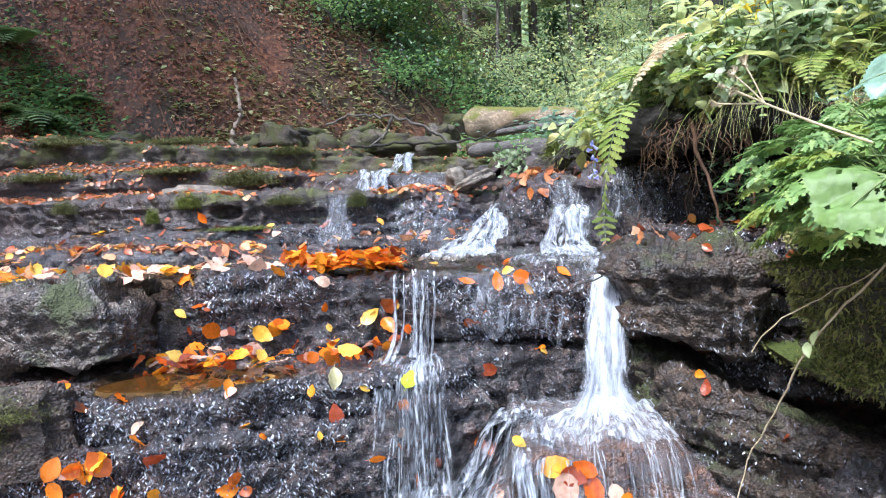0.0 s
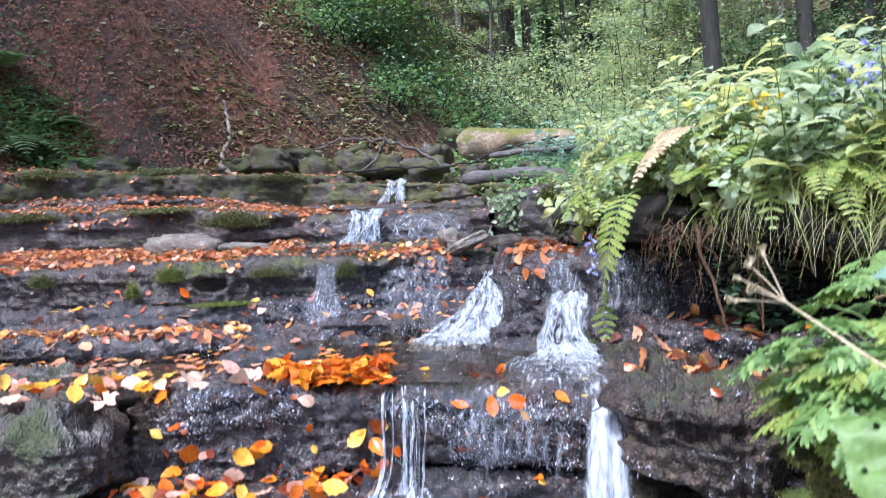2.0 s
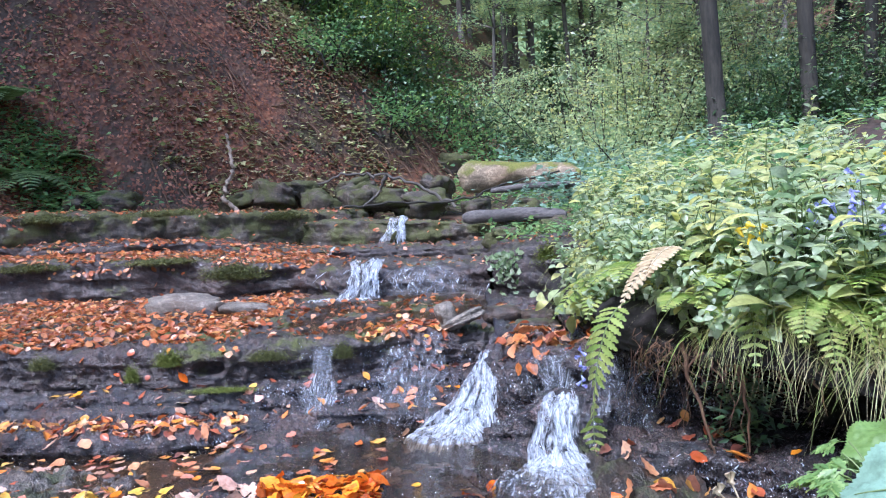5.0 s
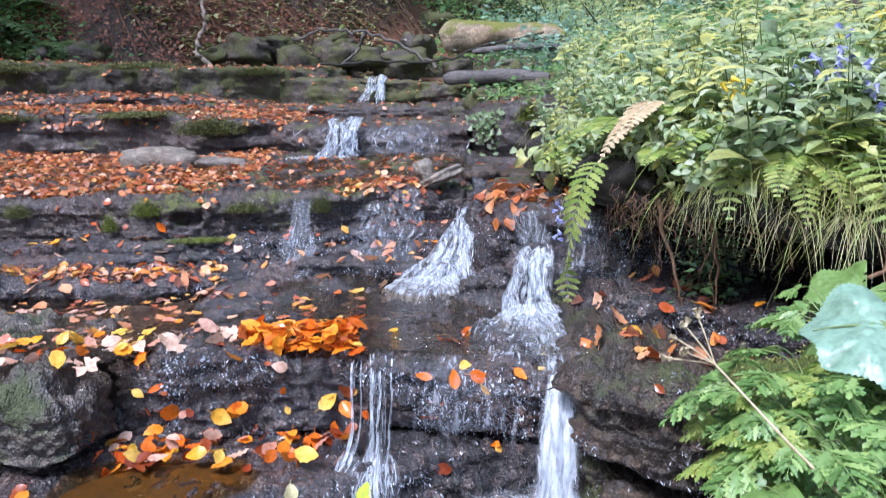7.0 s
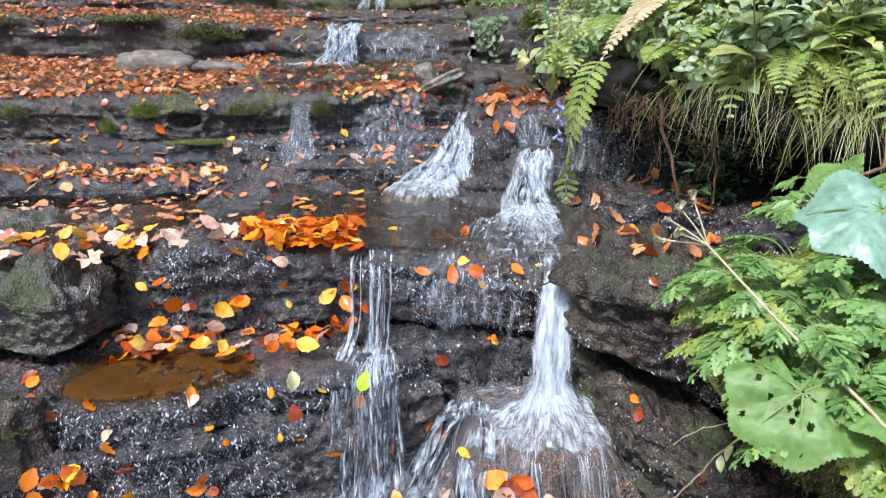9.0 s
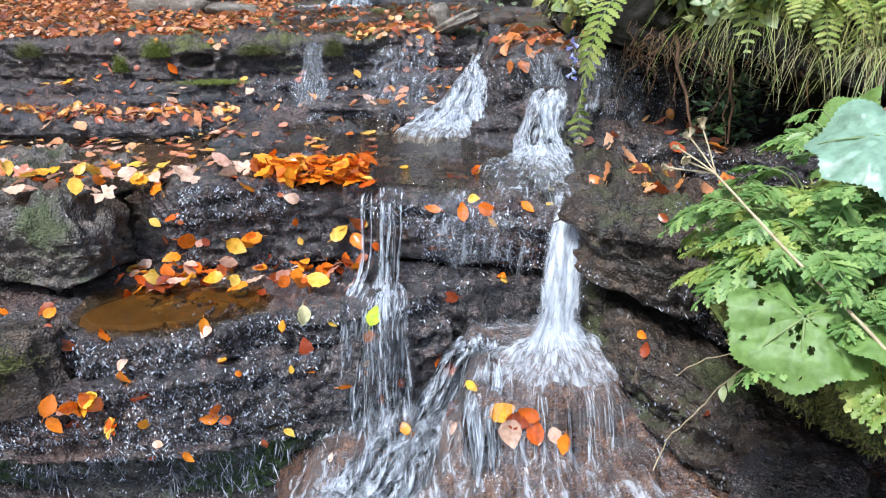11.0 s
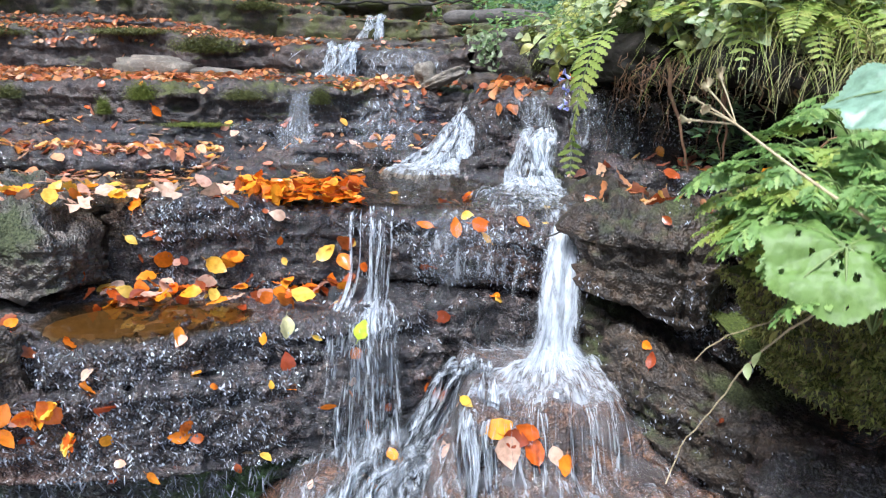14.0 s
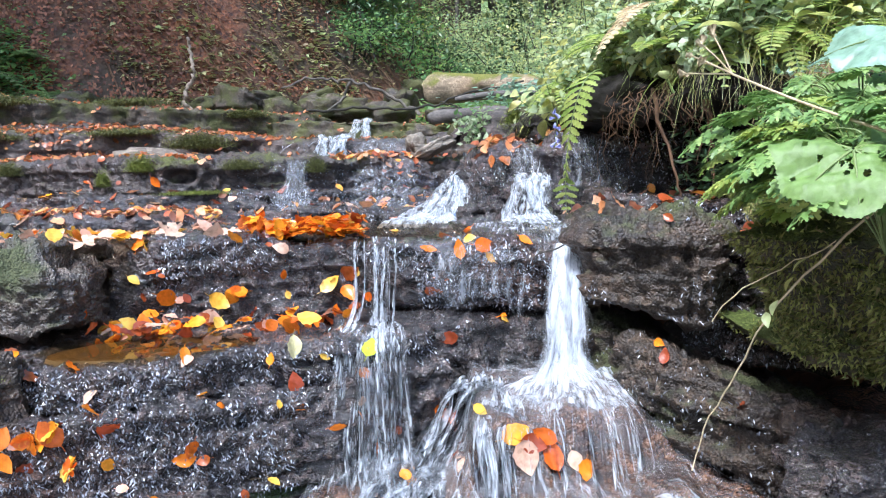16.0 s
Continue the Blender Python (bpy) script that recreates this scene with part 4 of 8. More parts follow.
tumble("fern_fall", [(0.500, 2.86, 0.160, 0.10), (0.480, 2.79, 0.155, 0.13), (0.468, 2.74, 0.125, 0.14), (0.455, 2.70, 0.07, 0.14), (0.445, 2.64, 0.025, 0.15), (0.445, 2.58, 0.006, 0.15), (0.45, 2.52, -0.012, 0.15)],
       "white water tumbling behind the fern frond", 154, 9, 0.5, 0.34)
cascade("block_drips", [(0.50, 3.12, 0.295, 0.24), (0.50, 3.02, 0.27, 0.24), (0.50, 2.99, 0.20, 0.22), (0.49, 2.95, 0.13, 0.2)], VEIL, "thin threads dripping over the brown block", 65, 2, 40)
tumble("upper_fall", [(-0.55, 5.95, 0.52, 0.24), (-0.55, 5.60, 0.505, 0.24), (-0.55, 5.49, 0.46, 0.24), (-0.56, 5.45, 0.38, 0.25), (-0.57, 5.41, 0.31, 0.28), (-0.58, 5.36, 0.27, 0.32)], "narrow white falls on the upper step", 155, 13, 0.5, 0.24)
cascade("upper_veil", [(-0.12, 5.95, 0.50, 0.6), (-0.12, 5.55, 0.485, 0.6), (-0.12, 5.47, 0.40, 0.6), (-0.12, 5.45, 0.24, 0.6)], VEIL, "thin dripping veil on the upper step", 57, 1, 40)
cascade("top_fall", [(-1.0, 7.2, 0.60, 0.06), (-1.0, 7.0, 0.59, 0.06), (-1.02, 6.94, 0.54, 0.07), (-1.03, 6.88, 0.47, 0.1)], FALL_DENSE, "small white trickle at the top of the stream", 58, 1)
tumble("top_fall", [(-0.47, 8.15, 0.84, 0.16), (-0.47, 7.97, 0.82, 0.16), (-0.48, 7.90, 0.76, 0.17), (-0.50, 7.84, 0.70, 0.2), (-0.53, 7.74, 0.62, 0.25)], "small white trickle at the top of the stream", 159, 9, 0.5, 0.35)
cascade("step_veil", [(-0.48, 3.75, 0.292, 0.20), (-0.48, 3.56, 0.285, 0.18), (-0.48, 3.49, 0.22, 0.18), (-0.48, 3.42, 0.16, 0.2), (-0.48, 3.36, 0.11, 0.22), (-0.47, 3.28, 0.06, 0.26), (-0.47, 3.18, 0.02, 0.3)], VEIL, "thin veil of water down the layered steps", 60, 2, 30)
cascade("step_veil", [(-0.1, 3.9, 0.285, 0.42), (-0.1, 3.76, 0.275, 0.42), (-0.1, 3.62, 0.19, 0.42), (-0.1, 3.5, 0.14, 0.45), (-0.1, 3.36, 0.09, 0.5), (-0.1, 3.2, 0.03, 0.55)], VEIL, "thin veil of water down the layered steps", 61, 1, 60)
cascade("lip_veil", [(0.22, 2.3, 0.004, 0.36), (0.22, 2.16, -0.01, 0.36), (0.22, 2.09, -0.04, 0.36), (0.22, 2.085, -0.17, 0.36)], VEIL, "thin film of water over the rock lip", 62, 1, 50)


foam_patch("splash_foam", (0.20, 0.66), (1.70, 2.07), lambda x, y: bed_height(x, y) + 0.035 * np.exp(-((x - 0.425) / 0.07) ** 2 - ((y - 1.96) / 0.05) ** 2) - 0.03 * np.clip(((x - 0.43) / 0.165) ** 2 + ((y - 1.93) / 0.14) ** 2 - 0.8, 0, 2), FOAM_SPLASH, "white splash at the foot of the right fall", 71, 0.012, 0.010, 110, (0.425, 2.02))


def runnel(name, plan, label, seed, strands):
    """White water that follows the rock bed along a line in plan of (x, y, width)."""
    st = np.array(plan, float)
    q = np.linspace(0, len(st) - 1, 4 * len(st))
    st = np.stack([np.interp(q, np.arange(len(st)), st[:, k]) for k in range(3)], 1)
    z = bed_height(st[:, 0], st[:, 1]) + 0.006
    return tumble(name, np.stack([st[:, 0], st[:, 1], z, st[:, 2]], 1), label, seed, strands, 0.75, 0.17, FALL_LOW)


runnel("side_runnel", [(0.22, 1.95, 0.08), (0.14, 1.90, 0.12), (0.05, 1.82, 0.15), (-0.04, 1.72, 0.18), (-0.12, 1.60, 0.22)], "thin white water pouring off the side of the brown rock", 800, 16)
tumble("plate_fall", [(0.235, 1.84, -0.385, 0.06), (0.215, 1.76, -0.405, 0.08), (0.205, 1.715, -0.44, 0.09), (0.20, 1.695, -0.50, 0.10), (0.195, 1.665, -0.57, 0.12)], "white water dropping off the corner of the brown rock", 810, 7, 0.5, 0.36)
edge = thing("plate_drips", "thin streams dropping off the front of the brown rock", "waterfall")
for k, (x, w) in enumerate(((0.285, 0.030), (0.335, 0.018), (0.37, 0.026), (0.43, 0.014), (0.485, 0.034), (0.535, 0.022))):
    cascade("", [(x, 1.83, -0.38, w), (x + 0.002, 1.745, -0.395, w), (x + 0.004, 1.705, -0.425, w * 0.8), (x + 0.006, 1.69, -0.50, w), (x + 0.008, 1.65, -0.57, w * 1.5)], FALL_LOW, "", 840 + 5 * k, 1, 10, 0.010, 0.02, edge)
foam_patch("rapid_foam", (0.22, 0.64), (2.06, 2.66), lambda x, y: 0.006 - 0.25 * np.maximum(2.14 - y, 0), FOAM_CHURN, "rippling white water above the notch", 79, 0.004, 0.016, 100, (0.48, 2.8))
foam_patch("apron_foam", (-0.10, 0.78), (1.15, 2.20), bed_height, FOAM_FLOW, "streaks of white water running over a brown rock", 72, 0.010, 0.006, 130, (0.42, 2.06))
foam_patch("left_splash_foam", (-0.34, 0.22), (1.50, 1.95), lambda x, y: np.maximum(bed_height(x, y), -0.78) + 0.04 * np.exp(-((x + 0.05) / 0.16) ** 2 - ((y - 1.80) / 0.07) ** 2), FOAM_CHURN, "white churning water under the left fall", 73, 0.01, 0.03, 110, (0.0, 2.3))
foam_patch("foot_foam", (-0.55, 0.25), (1.25, 1.75), lambda x, y: np.maximum(bed_height(x, y), -0.795), FOAM_CHURN, "white water running off the brown rock", 78, 0.016, 0.016, 110, (0.3, 2.3))
foam_patch("stream_foam", (-1.0, 1.1), (0.4, 1.75), lambda x, y: np.maximum(bed_height(x, y), -0.795), FOAM_CHURN, "streaks of foam on the stream", 76, 0.008, 0.012, 110, (0.1, 2.4))
foam_patch("middle_splash_foam", (-0.12, 0.26), (2.78, 3.16), lambda x, y: 0.0 + 0.02 * np.exp(-((x - 0.09) / 0.08) ** 2 - ((y - 3.03) / 0.06) ** 2) - 0.03 * np.clip(((x - 0.08) / 0.15) ** 2 + ((y - 3.0) / 0.12) ** 2 - 0.8, 0, 2), FOAM_SPLASH, "white splash in the pool", 74, 0.012, 0.006, 80, (0.13, 3.12))
foam_patch("fern_splash_foam", (0.30, 0.62), (2.42, 2.72), lambda x, y: 0.004 + 0.018 * np.exp(-((x - 0.45) / 0.08) ** 2 - ((y - 2.60) / 0.05) ** 2) - 0.03 * np.clip(((x - 0.45) / 0.14) ** 2 + ((y - 2.58) / 0.11) ** 2 - 0.8, 0, 2), FOAM_SPLASH, "white splash behind the fern frond", 77, 0.010, 0.008, 80, (0.45, 2.70))
foam_patch("upper_splash_foam", (-0.98, -0.38), (5.1, 5.5), lambda x, y: 0.297 - 0.03 * np.clip(((x + 0.67) / 0.26) ** 2 + ((y - 5.38) / 0.16) ** 2 - 0.8, 0, 2), FOAM_SPLASH, "white splash on the upper shelf", 75, 0.004, 0.008, 60, (-0.67, 5.5))

# drips that hang from the lips and trickles down the wet faces
def trickles(name, spots, label, seed, material):
    rng = np.random.default_rng(seed)
    pieces, uvs = [], []
    for x, y, z0, z1, w in spots:
        n = 9
        s = np.linspace(0, 1, n)
        px = x + 0.006 * np.cumsum(rng.normal(0, 1, n)) * 0.5
        py = y - 0.006 - 0.01 * s + rng.normal(0, 0.002, n)
        pz = z0 + (z1 - z0) * s
        ww = w * (0.5 + 0.5 * np.abs(np.sin(s * 5 + rng.uniform(0, 6)))) * (1 - 0.6 * s)
        g = np.stack([np.stack([px - ww, py, pz], -1), np.stack([px, py - 0.35 * w, pz], -1), np.stack([px + ww, py, pz], -1)], 1)
        pieces.append((g.reshape(-1, 3), grid_faces(n, 3)))
        u0 = rng.uniform(0, 50)
        uvs.append(np.stack([np.broadcast_to(np.array([0.3, 0.5, 0.7])[None], (n, 3)) + u0 * 0, np.broadcast_to(s[:, None] * 2 + u0, (n, 3))], -1).reshape(-1, 2))
    v, f = joined(pieces)
    return tagged(new(name, mesh_of(name, v, f, material, uv=np.concatenate(uvs))), label, "dripping water", "", "stuff")


rng = np.random.default_rng(5)
spots = [(x, 2.125 + rng.normal(0, 0.004), -0.19, -0.19 - rng.uniform(0.02, 0.07), rng.uniform(0.0012, 0.003)) for x in rng.uniform(0.0, 0.42, 34)]
spots += [(x, 1.74 + rng.normal(0, 0.01), -0.55, -0.55 - rng.uniform(0.05, 0.2), rng.uniform(0.0015, 0.004)) for x in rng.uniform(-1.3, -0.3, 60)]
spots += [(x, 2.235 + rng.normal(0, 0.005), -0.02, -0.02 - rng.uniform(0.05, 0.2), rng.uniform(0.001, 0.003)) for x in rng.uniform(-0.66, -0.15, 40)]
spots += [(x, 2.06 + rng.normal(0, 0.006), -0.23, -0.23 - rng.uniform(0.1, 0.3), rng.uniform(0.001, 0.003)) for x in rng.uniform(0.05, 0.42, 40)]
spots += [(x, 3.02, 0.27, 0.27 - rng.uniform(0.1, 0.25), rng.uniform(0.0015, 0.004)) for x in rng.uniform(0.34, 0.6, 26)]
spots += [(x, 1.74 + 0.25 * max(x + 0.5, 0), -0.35, -0.35 - rng.uniform(0.05, 0.2), rng.uniform(0.001, 0.003)) for x in rng.uniform(-0.9, 0.0, 50)]
spots += [(-0.735 + rng.normal(0, 0.004), 2.03, -0.05, -0.22, 0.004) for _ in range(3)]
trickles("water_drips", spots, "thin drips of water along the wet rock lips", 81, DRIP)


# pale flecks that paint sparkle onto the wet faces; long ones are running water
GLINT_DRIP = leaf_material("glint_and_drip_flecks", [(0.05, 0.05, 0.06), (0.13, 0.14, 0.16), (0.28, 0.30, 0.34), (0.70, 0.74, 0.80)], 0.06, True, 0.2)


def glints_and_drips(mesh_name, count, x0, x1, seed, length=(0.003, 0.014), width=(0.0008, 0.0028)):
    """Pale flecks on one rock face in noisy patches: painted glints, and threads of water."""
    me = bpy.data.meshes[mesh_name]
    co, no = np.zeros(len(me.vertices) * 3), np.zeros(len(me.vertices) * 3)
    me.vertices.foreach_get("co", co)
    me.vertices.foreach_get("normal", no)
    co, no = co.reshape(-1, 3), no.reshape(-1, 3)
    no = np.where(no[:, 1:2] > 0, -no, no)
    r = np.random.default_rng(seed)
    ok_ = np.where((co[:, 0] > x0) & (co[:, 0] < x1) & (np.abs(no[:, 2]) < 0.75) & (no[:, 1] < -0.35) & (vnoise(co, 7.0, seed) > -0.2))[0]
    count = int(count * 1.9)
    pick = r.choice(ok_, count)
    p = co[pick] + r.normal(0, 0.003, (count, 3))
    n = no[pick]
    p = p + n * 0.004
    side = np.cross(n, [0, 0, 1.0])
    side /= np.linalg.norm(side, axis=1, keepdims=True)
    down = np.cross(n, side)
    down = np.where(down[:, 2:] > 0, -down, down) + side * r.normal(0, 0.6, (count, 1))
    L, w = r.uniform(*length, (count, 1)), r.uniform(*width, (count, 1))
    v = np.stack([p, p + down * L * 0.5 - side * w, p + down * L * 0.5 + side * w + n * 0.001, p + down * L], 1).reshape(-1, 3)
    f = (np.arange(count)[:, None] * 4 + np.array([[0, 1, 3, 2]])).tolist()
    return tagged(new("water_dribbles", mesh_of("water_dribbles", v, f, GLINT_DRIP)), "small pale flecks painted as glints, and drips, on wet rock", "dripping water", "", "stuff")


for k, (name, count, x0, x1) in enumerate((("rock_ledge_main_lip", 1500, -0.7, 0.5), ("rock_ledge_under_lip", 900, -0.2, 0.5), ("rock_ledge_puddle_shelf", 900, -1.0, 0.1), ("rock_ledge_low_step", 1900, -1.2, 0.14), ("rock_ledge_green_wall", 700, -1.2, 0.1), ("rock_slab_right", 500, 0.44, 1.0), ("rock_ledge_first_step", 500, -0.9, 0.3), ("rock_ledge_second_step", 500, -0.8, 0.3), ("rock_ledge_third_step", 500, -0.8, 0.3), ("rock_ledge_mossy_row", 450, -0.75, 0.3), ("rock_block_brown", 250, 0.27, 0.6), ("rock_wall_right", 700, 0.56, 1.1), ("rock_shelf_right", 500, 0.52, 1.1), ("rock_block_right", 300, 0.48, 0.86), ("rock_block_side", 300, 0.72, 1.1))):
    glints_and_drips(name, count, x0, x1, 900 + k)
glints_and_drips("rock_ledge_green_wall", 900, -1.3, 0.1, 930, (0.015, 0.06), (0.0007, 0.002))
glints_and_drips("rock_ledge_bottom", 500, -1.3, 0.1, 931, (0.01, 0.04), (0.0007, 0.002))
glints_and_drips("rock_ledge_upper_fall", 160, -0.9, 0.36, 920, (0.02, 0.08), (0.001, 0.003))

# ---- fallen leaves ----
from mathutils.bvhtree import BVHTree

_v, _f, _n = [], [], 0
for _me in STAND:
    co = np.zeros(len(_me.vertices) * 3)
    _me.vertices.foreach_get("co", co)
    _v += co.reshape(-1, 3).tolist()
    ix = np.zeros(len(_me.loops), np.int32)
    _me.loops.foreach_get("vertex_index", ix)
    _f += (ix.reshape(-1, 4) + _n).tolist()
    _n += len(_me.vertices)
SURFACE = BVHTree.FromPolygons(_v, _f)
UP = Vector((0, 0, 1))


def drop(x, y, z=3.0):
    """Where a thing let fall at (x, y) from z comes to rest, and the slope there."""
    hit, normal, _, _ = SURFACE.ray_cast(Vector((x, y, z)), Vector((0, 0, -1)))
    if hit is None:
        return None, None
    return hit, normal if normal.z > 0 else -normal


def leaf_blade(seed, shape="beech"):
    """A leaf one unit long in x, folded at the midrib and curled; a short stalk."""
    r = np.random.default_rng(seed)
    n = 9
    t = np.linspace(0, 1, n)
    if shape == "maple":
        k = 22
        a = np.linspace(-2.6, 2.6, k)
        rad = 0.30 + 0.22 * np.abs(np.cos(a * 2.4)) ** 1.5 + 0.06 * (np.arange(k) % 2)
        ring = np.stack([0.45 + rad * np.cos(a), rad * np.sin(a), 0.10 * np.abs(np.sin(a * 2.4)) + r.normal(0, 0.03, k)], -1)
        v = np.concatenate([[[0.40, 0, 0]], ring])
        f = [[0, i, i + 1] for i in range(1, k)]
    else:
        w = r.uniform(0.28, 0.38) * np.sin(np.pi * t ** r.uniform(0.75, 0.95)) ** 0.8 * (1 - 0.15 * t) * (1 + 0.10 * (np.arange(n) % 2))
        w[0] = w[-1] = 0.004
        curl, fold, twist = r.uniform(-0.4, 0.5), r.uniform(0.05, 0.35), r.uniform(-0.4, 0.4)
        z = curl * (t - 0.5) ** 2
        wav = 0.035 * np.sin(t * 25 + r.uniform(0, 6))
        rows = []
        for side in (-1, -0.5, 0, 0.5, 1):
            rows.append(np.stack([t, side * w, z + abs(side) * w * fold + side * w * twist * (t - 0.5) + wav * abs(side)], -1))
        g = np.stack(rows, 1)
        v = g.reshape(-1, 3)
        f = grid_faces(n, 5).tolist()
    st, sf = tube([(-0.22, 0.02, 0.02), (-0.1, 0.0, 0.0), (0.02, 0, 0.0)], [0.008, 0.009, 0.012], 4, False)
    v, f = joined([(v, f), (st, sf)])
    v = v - np.array([0.45, 0, 0])
    return v, f


BEECH = [leaf_blade(s) for s in range(6)]
MAPLE = [leaf_blade(s, "maple") for s in (20, 21)]
leaf_mats = {"o": LEAF_ORANGE, "y": LEAF_YELLOW, "p": LEAF_PALE, "r": LEAF_RUST}
leaf_words = {"o": "orange fallen beech leaf on wet rock", "y": "yellow fallen leaf on wet rock", "p": "pale pinkish fallen leaf on wet rock", "r": "rust-brown fallen leaf stuck to wet rock"}
leaf_meshes = {(c, k): mesh_of("fallen_leaf", v, f, m) for c, m in leaf_mats.items() for k, (v, f) in enumerate(BEECH + MAPLE)}
lrng = np.random.default_rng(77)


def lay_leaf(c, place, normal, size=0.075, tilt=0.25, maple=False, lift=0.006):
    k = int(lrng.integers(6, 8)) if maple else int(lrng.integers(0, 6))
    r = turns(1, lrng, tilt, np.array([tuple(normal)]))[0]
    size = 0.86 * size * lrng.uniform(0.75, 1.05)
    m = Matrix([[*(r[i] * size), 0] for i in range(3)] + [[0, 0, 0, 1]])
    m.translation = Vector(place) + Vector(normal) * lift
    ob = thing("fallen_leaf", "maple leaf, pale and wet, lying on rock" if maple else leaf_words[c], "leaf", "fallen leaves on the ledges", "", m, leaf_meshes[c, k])
    return ob


def near_surface(p):
    hit, normal, _, _ = SURFACE.find_nearest(Vector(p))
    if (Vector((0.1, 0.0, 0.4)) - hit).dot(normal) < 0:
        normal = -normal
    return hit, normal


# single leaves that stand out
for c, x, y, z, size in (
        ("r", -0.25, 1.86, -0.31, 0.080), ("o", -0.25, 1.87, -0.38, 0.05), ("o", -0.50, 1.75, -0.47, 0.075),
        ("r", -0.27, 1.87, -0.55, 0.07), ("p", -0.29, 1.87, -0.56, 0.06), ("o", -0.65, 1.69, -0.47, 0.06), ("o", -0.77, 1.61, -0.40, 0.10), ("p", -0.84, 1.62, -0.39, 0.08), ("o", -0.79, 1.63, -0.37, 0.08),
        ("o", -0.70, 1.73, -0.34, 0.085), ("o", -0.47, 1.81, -0.35, 0.065), ("r", -0.65, 1.69, -0.38, 0.08), ("r", -0.78, 1.72, -0.33, 0.06), ("o", -0.76, 1.80, -0.25, 0.065), ("o", -0.52, 1.83, -0.25, 0.06),
        ("p", -0.50, 1.82, -0.25, 0.05), ("o", 0.262, 1.71, -0.43, 0.085), ("p", 0.285, 1.68, -0.47, 0.095), ("o", 0.335, 1.69, -0.43, 0.085), ("o", 0.355, 1.67, -0.47, 0.09), ("p", 0.40, 1.66, -0.48, 0.075), ("o", 0.43, 1.66, -0.49, 0.08), ("r", 0.30, 1.70, -0.45, 0.07),
        ("r", 0.62, 1.73, -0.27, 0.055), ("o", 0.61, 1.76, -0.24, 0.04), ("r", 0.73, 1.55, -0.34, 0.05), ("o", 0.28, 2.09, -0.22, 0.06), ("y", 0.29, 2.08, -0.225, 0.045), ("r", 0.13, 2.08, -0.26, 0.07),
        ("o", 0.17, 2.09, -0.005, 0.085), ("o", 0.22, 2.09, -0.01, 0.08), ("y", 0.23, 2.08, -0.06, 0.05), ("y", 0.19, 2.15, 0.0, 0.05), ("o", 0.35, 2.10, -0.02, 0.055), ("p", 0.52, 2.24, -0.01, 0.06), ("o", 0.56, 2.22, -0.01, 0.06),
        ("o", 0.10, 2.09, -0.01, 0.06), ("r", 0.08, 2.10, -0.15, 0.08), ("y", -0.02, 2.46, 0.01, 0.05), ("o", 0.15, 2.43, 0.01, 0.07), ("o", 0.20, 2.44, 0.01, 0.07), ("y", 0.13, 2.46, 0.01, 0.06), ("p", 0.17, 2.36, 0.01, 0.05), ("o", 0.21, 2.40, 0.01, 0.06),
        ("y", -0.79, 2.22, -0.09, 0.055), ("p", -0.78, 3.36, 0.13, 0.055), ("p", -1.02, 3.33, 0.13, 0.05), ("o", -1.54, 3.38, 0.14, 0.085), ("p", -1.39, 3.46, 0.19, 0.07), ("p", -1.50, 3.30, 0.12, 0.06), ("o", -1.35, 3.31, 0.12, 0.07),
        ("o", -1.08, 3.37, 0.19, 0.08), ("o", -1.41, 3.52, 0.2, 0.06), ("o", 0.27, 2.93, 0.06, 0.075), ("r", 0.25, 2.95, 0.05, 0.08), ("o", -0.17, 2.17, -0.14, 0.085), ("r", -0.16, 2.17, -0.13, 0.09), ("o", -0.33, 2.22, -0.1, 0.05), ("p", -0.08, 2.02, -0.24, 0.06), ("o", -0.06, 1.9, -0.52, 0.06), ("r", 0.02, 1.9, -0.5, 0.05), ("p", 0.12, 1.75, -0.5, 0.06), ("o", 0.1, 1.98, -0.45, 0.05), ("o", 1.02, 2.30, 0.46, 0.06)):
    place, normal = near_surface((x, y, z))
    lay_leaf(c, place, normal, size, 0.15)
for _ in range(52):
    place, normal = near_surface((lrng.uniform(-1.15, 0.12), lrng.uniform(1.65, 1.95), lrng.uniform(-0.62, -0.26)))
    lay_leaf("oooprpyor"[int(lrng.integers(9))], place, normal, lrng.uniform(0.025, 0.065), 0.2)
for _ in range(18):
    place, normal = near_surface((lrng.uniform(-0.7, 0.5), 2.2, lrng.uniform(-0.2, 0.0)))
    lay_leaf("orrpoy"[int(lrng.integers(6))], place, normal, lrng.uniform(0.025, 0.06), 0.2)
for _ in range(11):
    place, normal = near_surface((lrng.normal(-0.80, 0.05), lrng.uniform(1.62, 1.70), lrng.uniform(-0.47, -0.36)))
    lay_leaf("ooypoo"[int(lrng.integers(6))], place, normal, lrng.uniform(0.06, 0.09), 0.35, lrng.uniform() < 0.2, 0.012)
lime = leaf_material("lime_green_leaf", [(0.45, 0.55, 0.03), (0.5, 0.6, 0.04)], 0.3, False)
place, normal = near_surface((-0.08, 1.93, -0.31))
ob = lay_leaf("y", place, normal, 0.085, 0.1, False, 0.065)
ob.data = mesh_of("fallen_leaf", *BEECH[2], lime)
tagged(ob, "lime green leaf caught in the falling water", "leaf")
cream = leaf_material("cream_leaf", [(0.80, 0.74, 0.34), (0.84, 0.78, 0.42)], 0.35, False)
place, normal = near_surface((-0.25, 1.88, -0.24))
ob = lay_leaf("y", place, normal, 0.075, 0.1, False, 0.012)
ob.data = mesh_of("fallen_leaf", *BEECH[1], cream)
tagged(ob, "cream-coloured leaf stuck to the rock edge", "leaf")


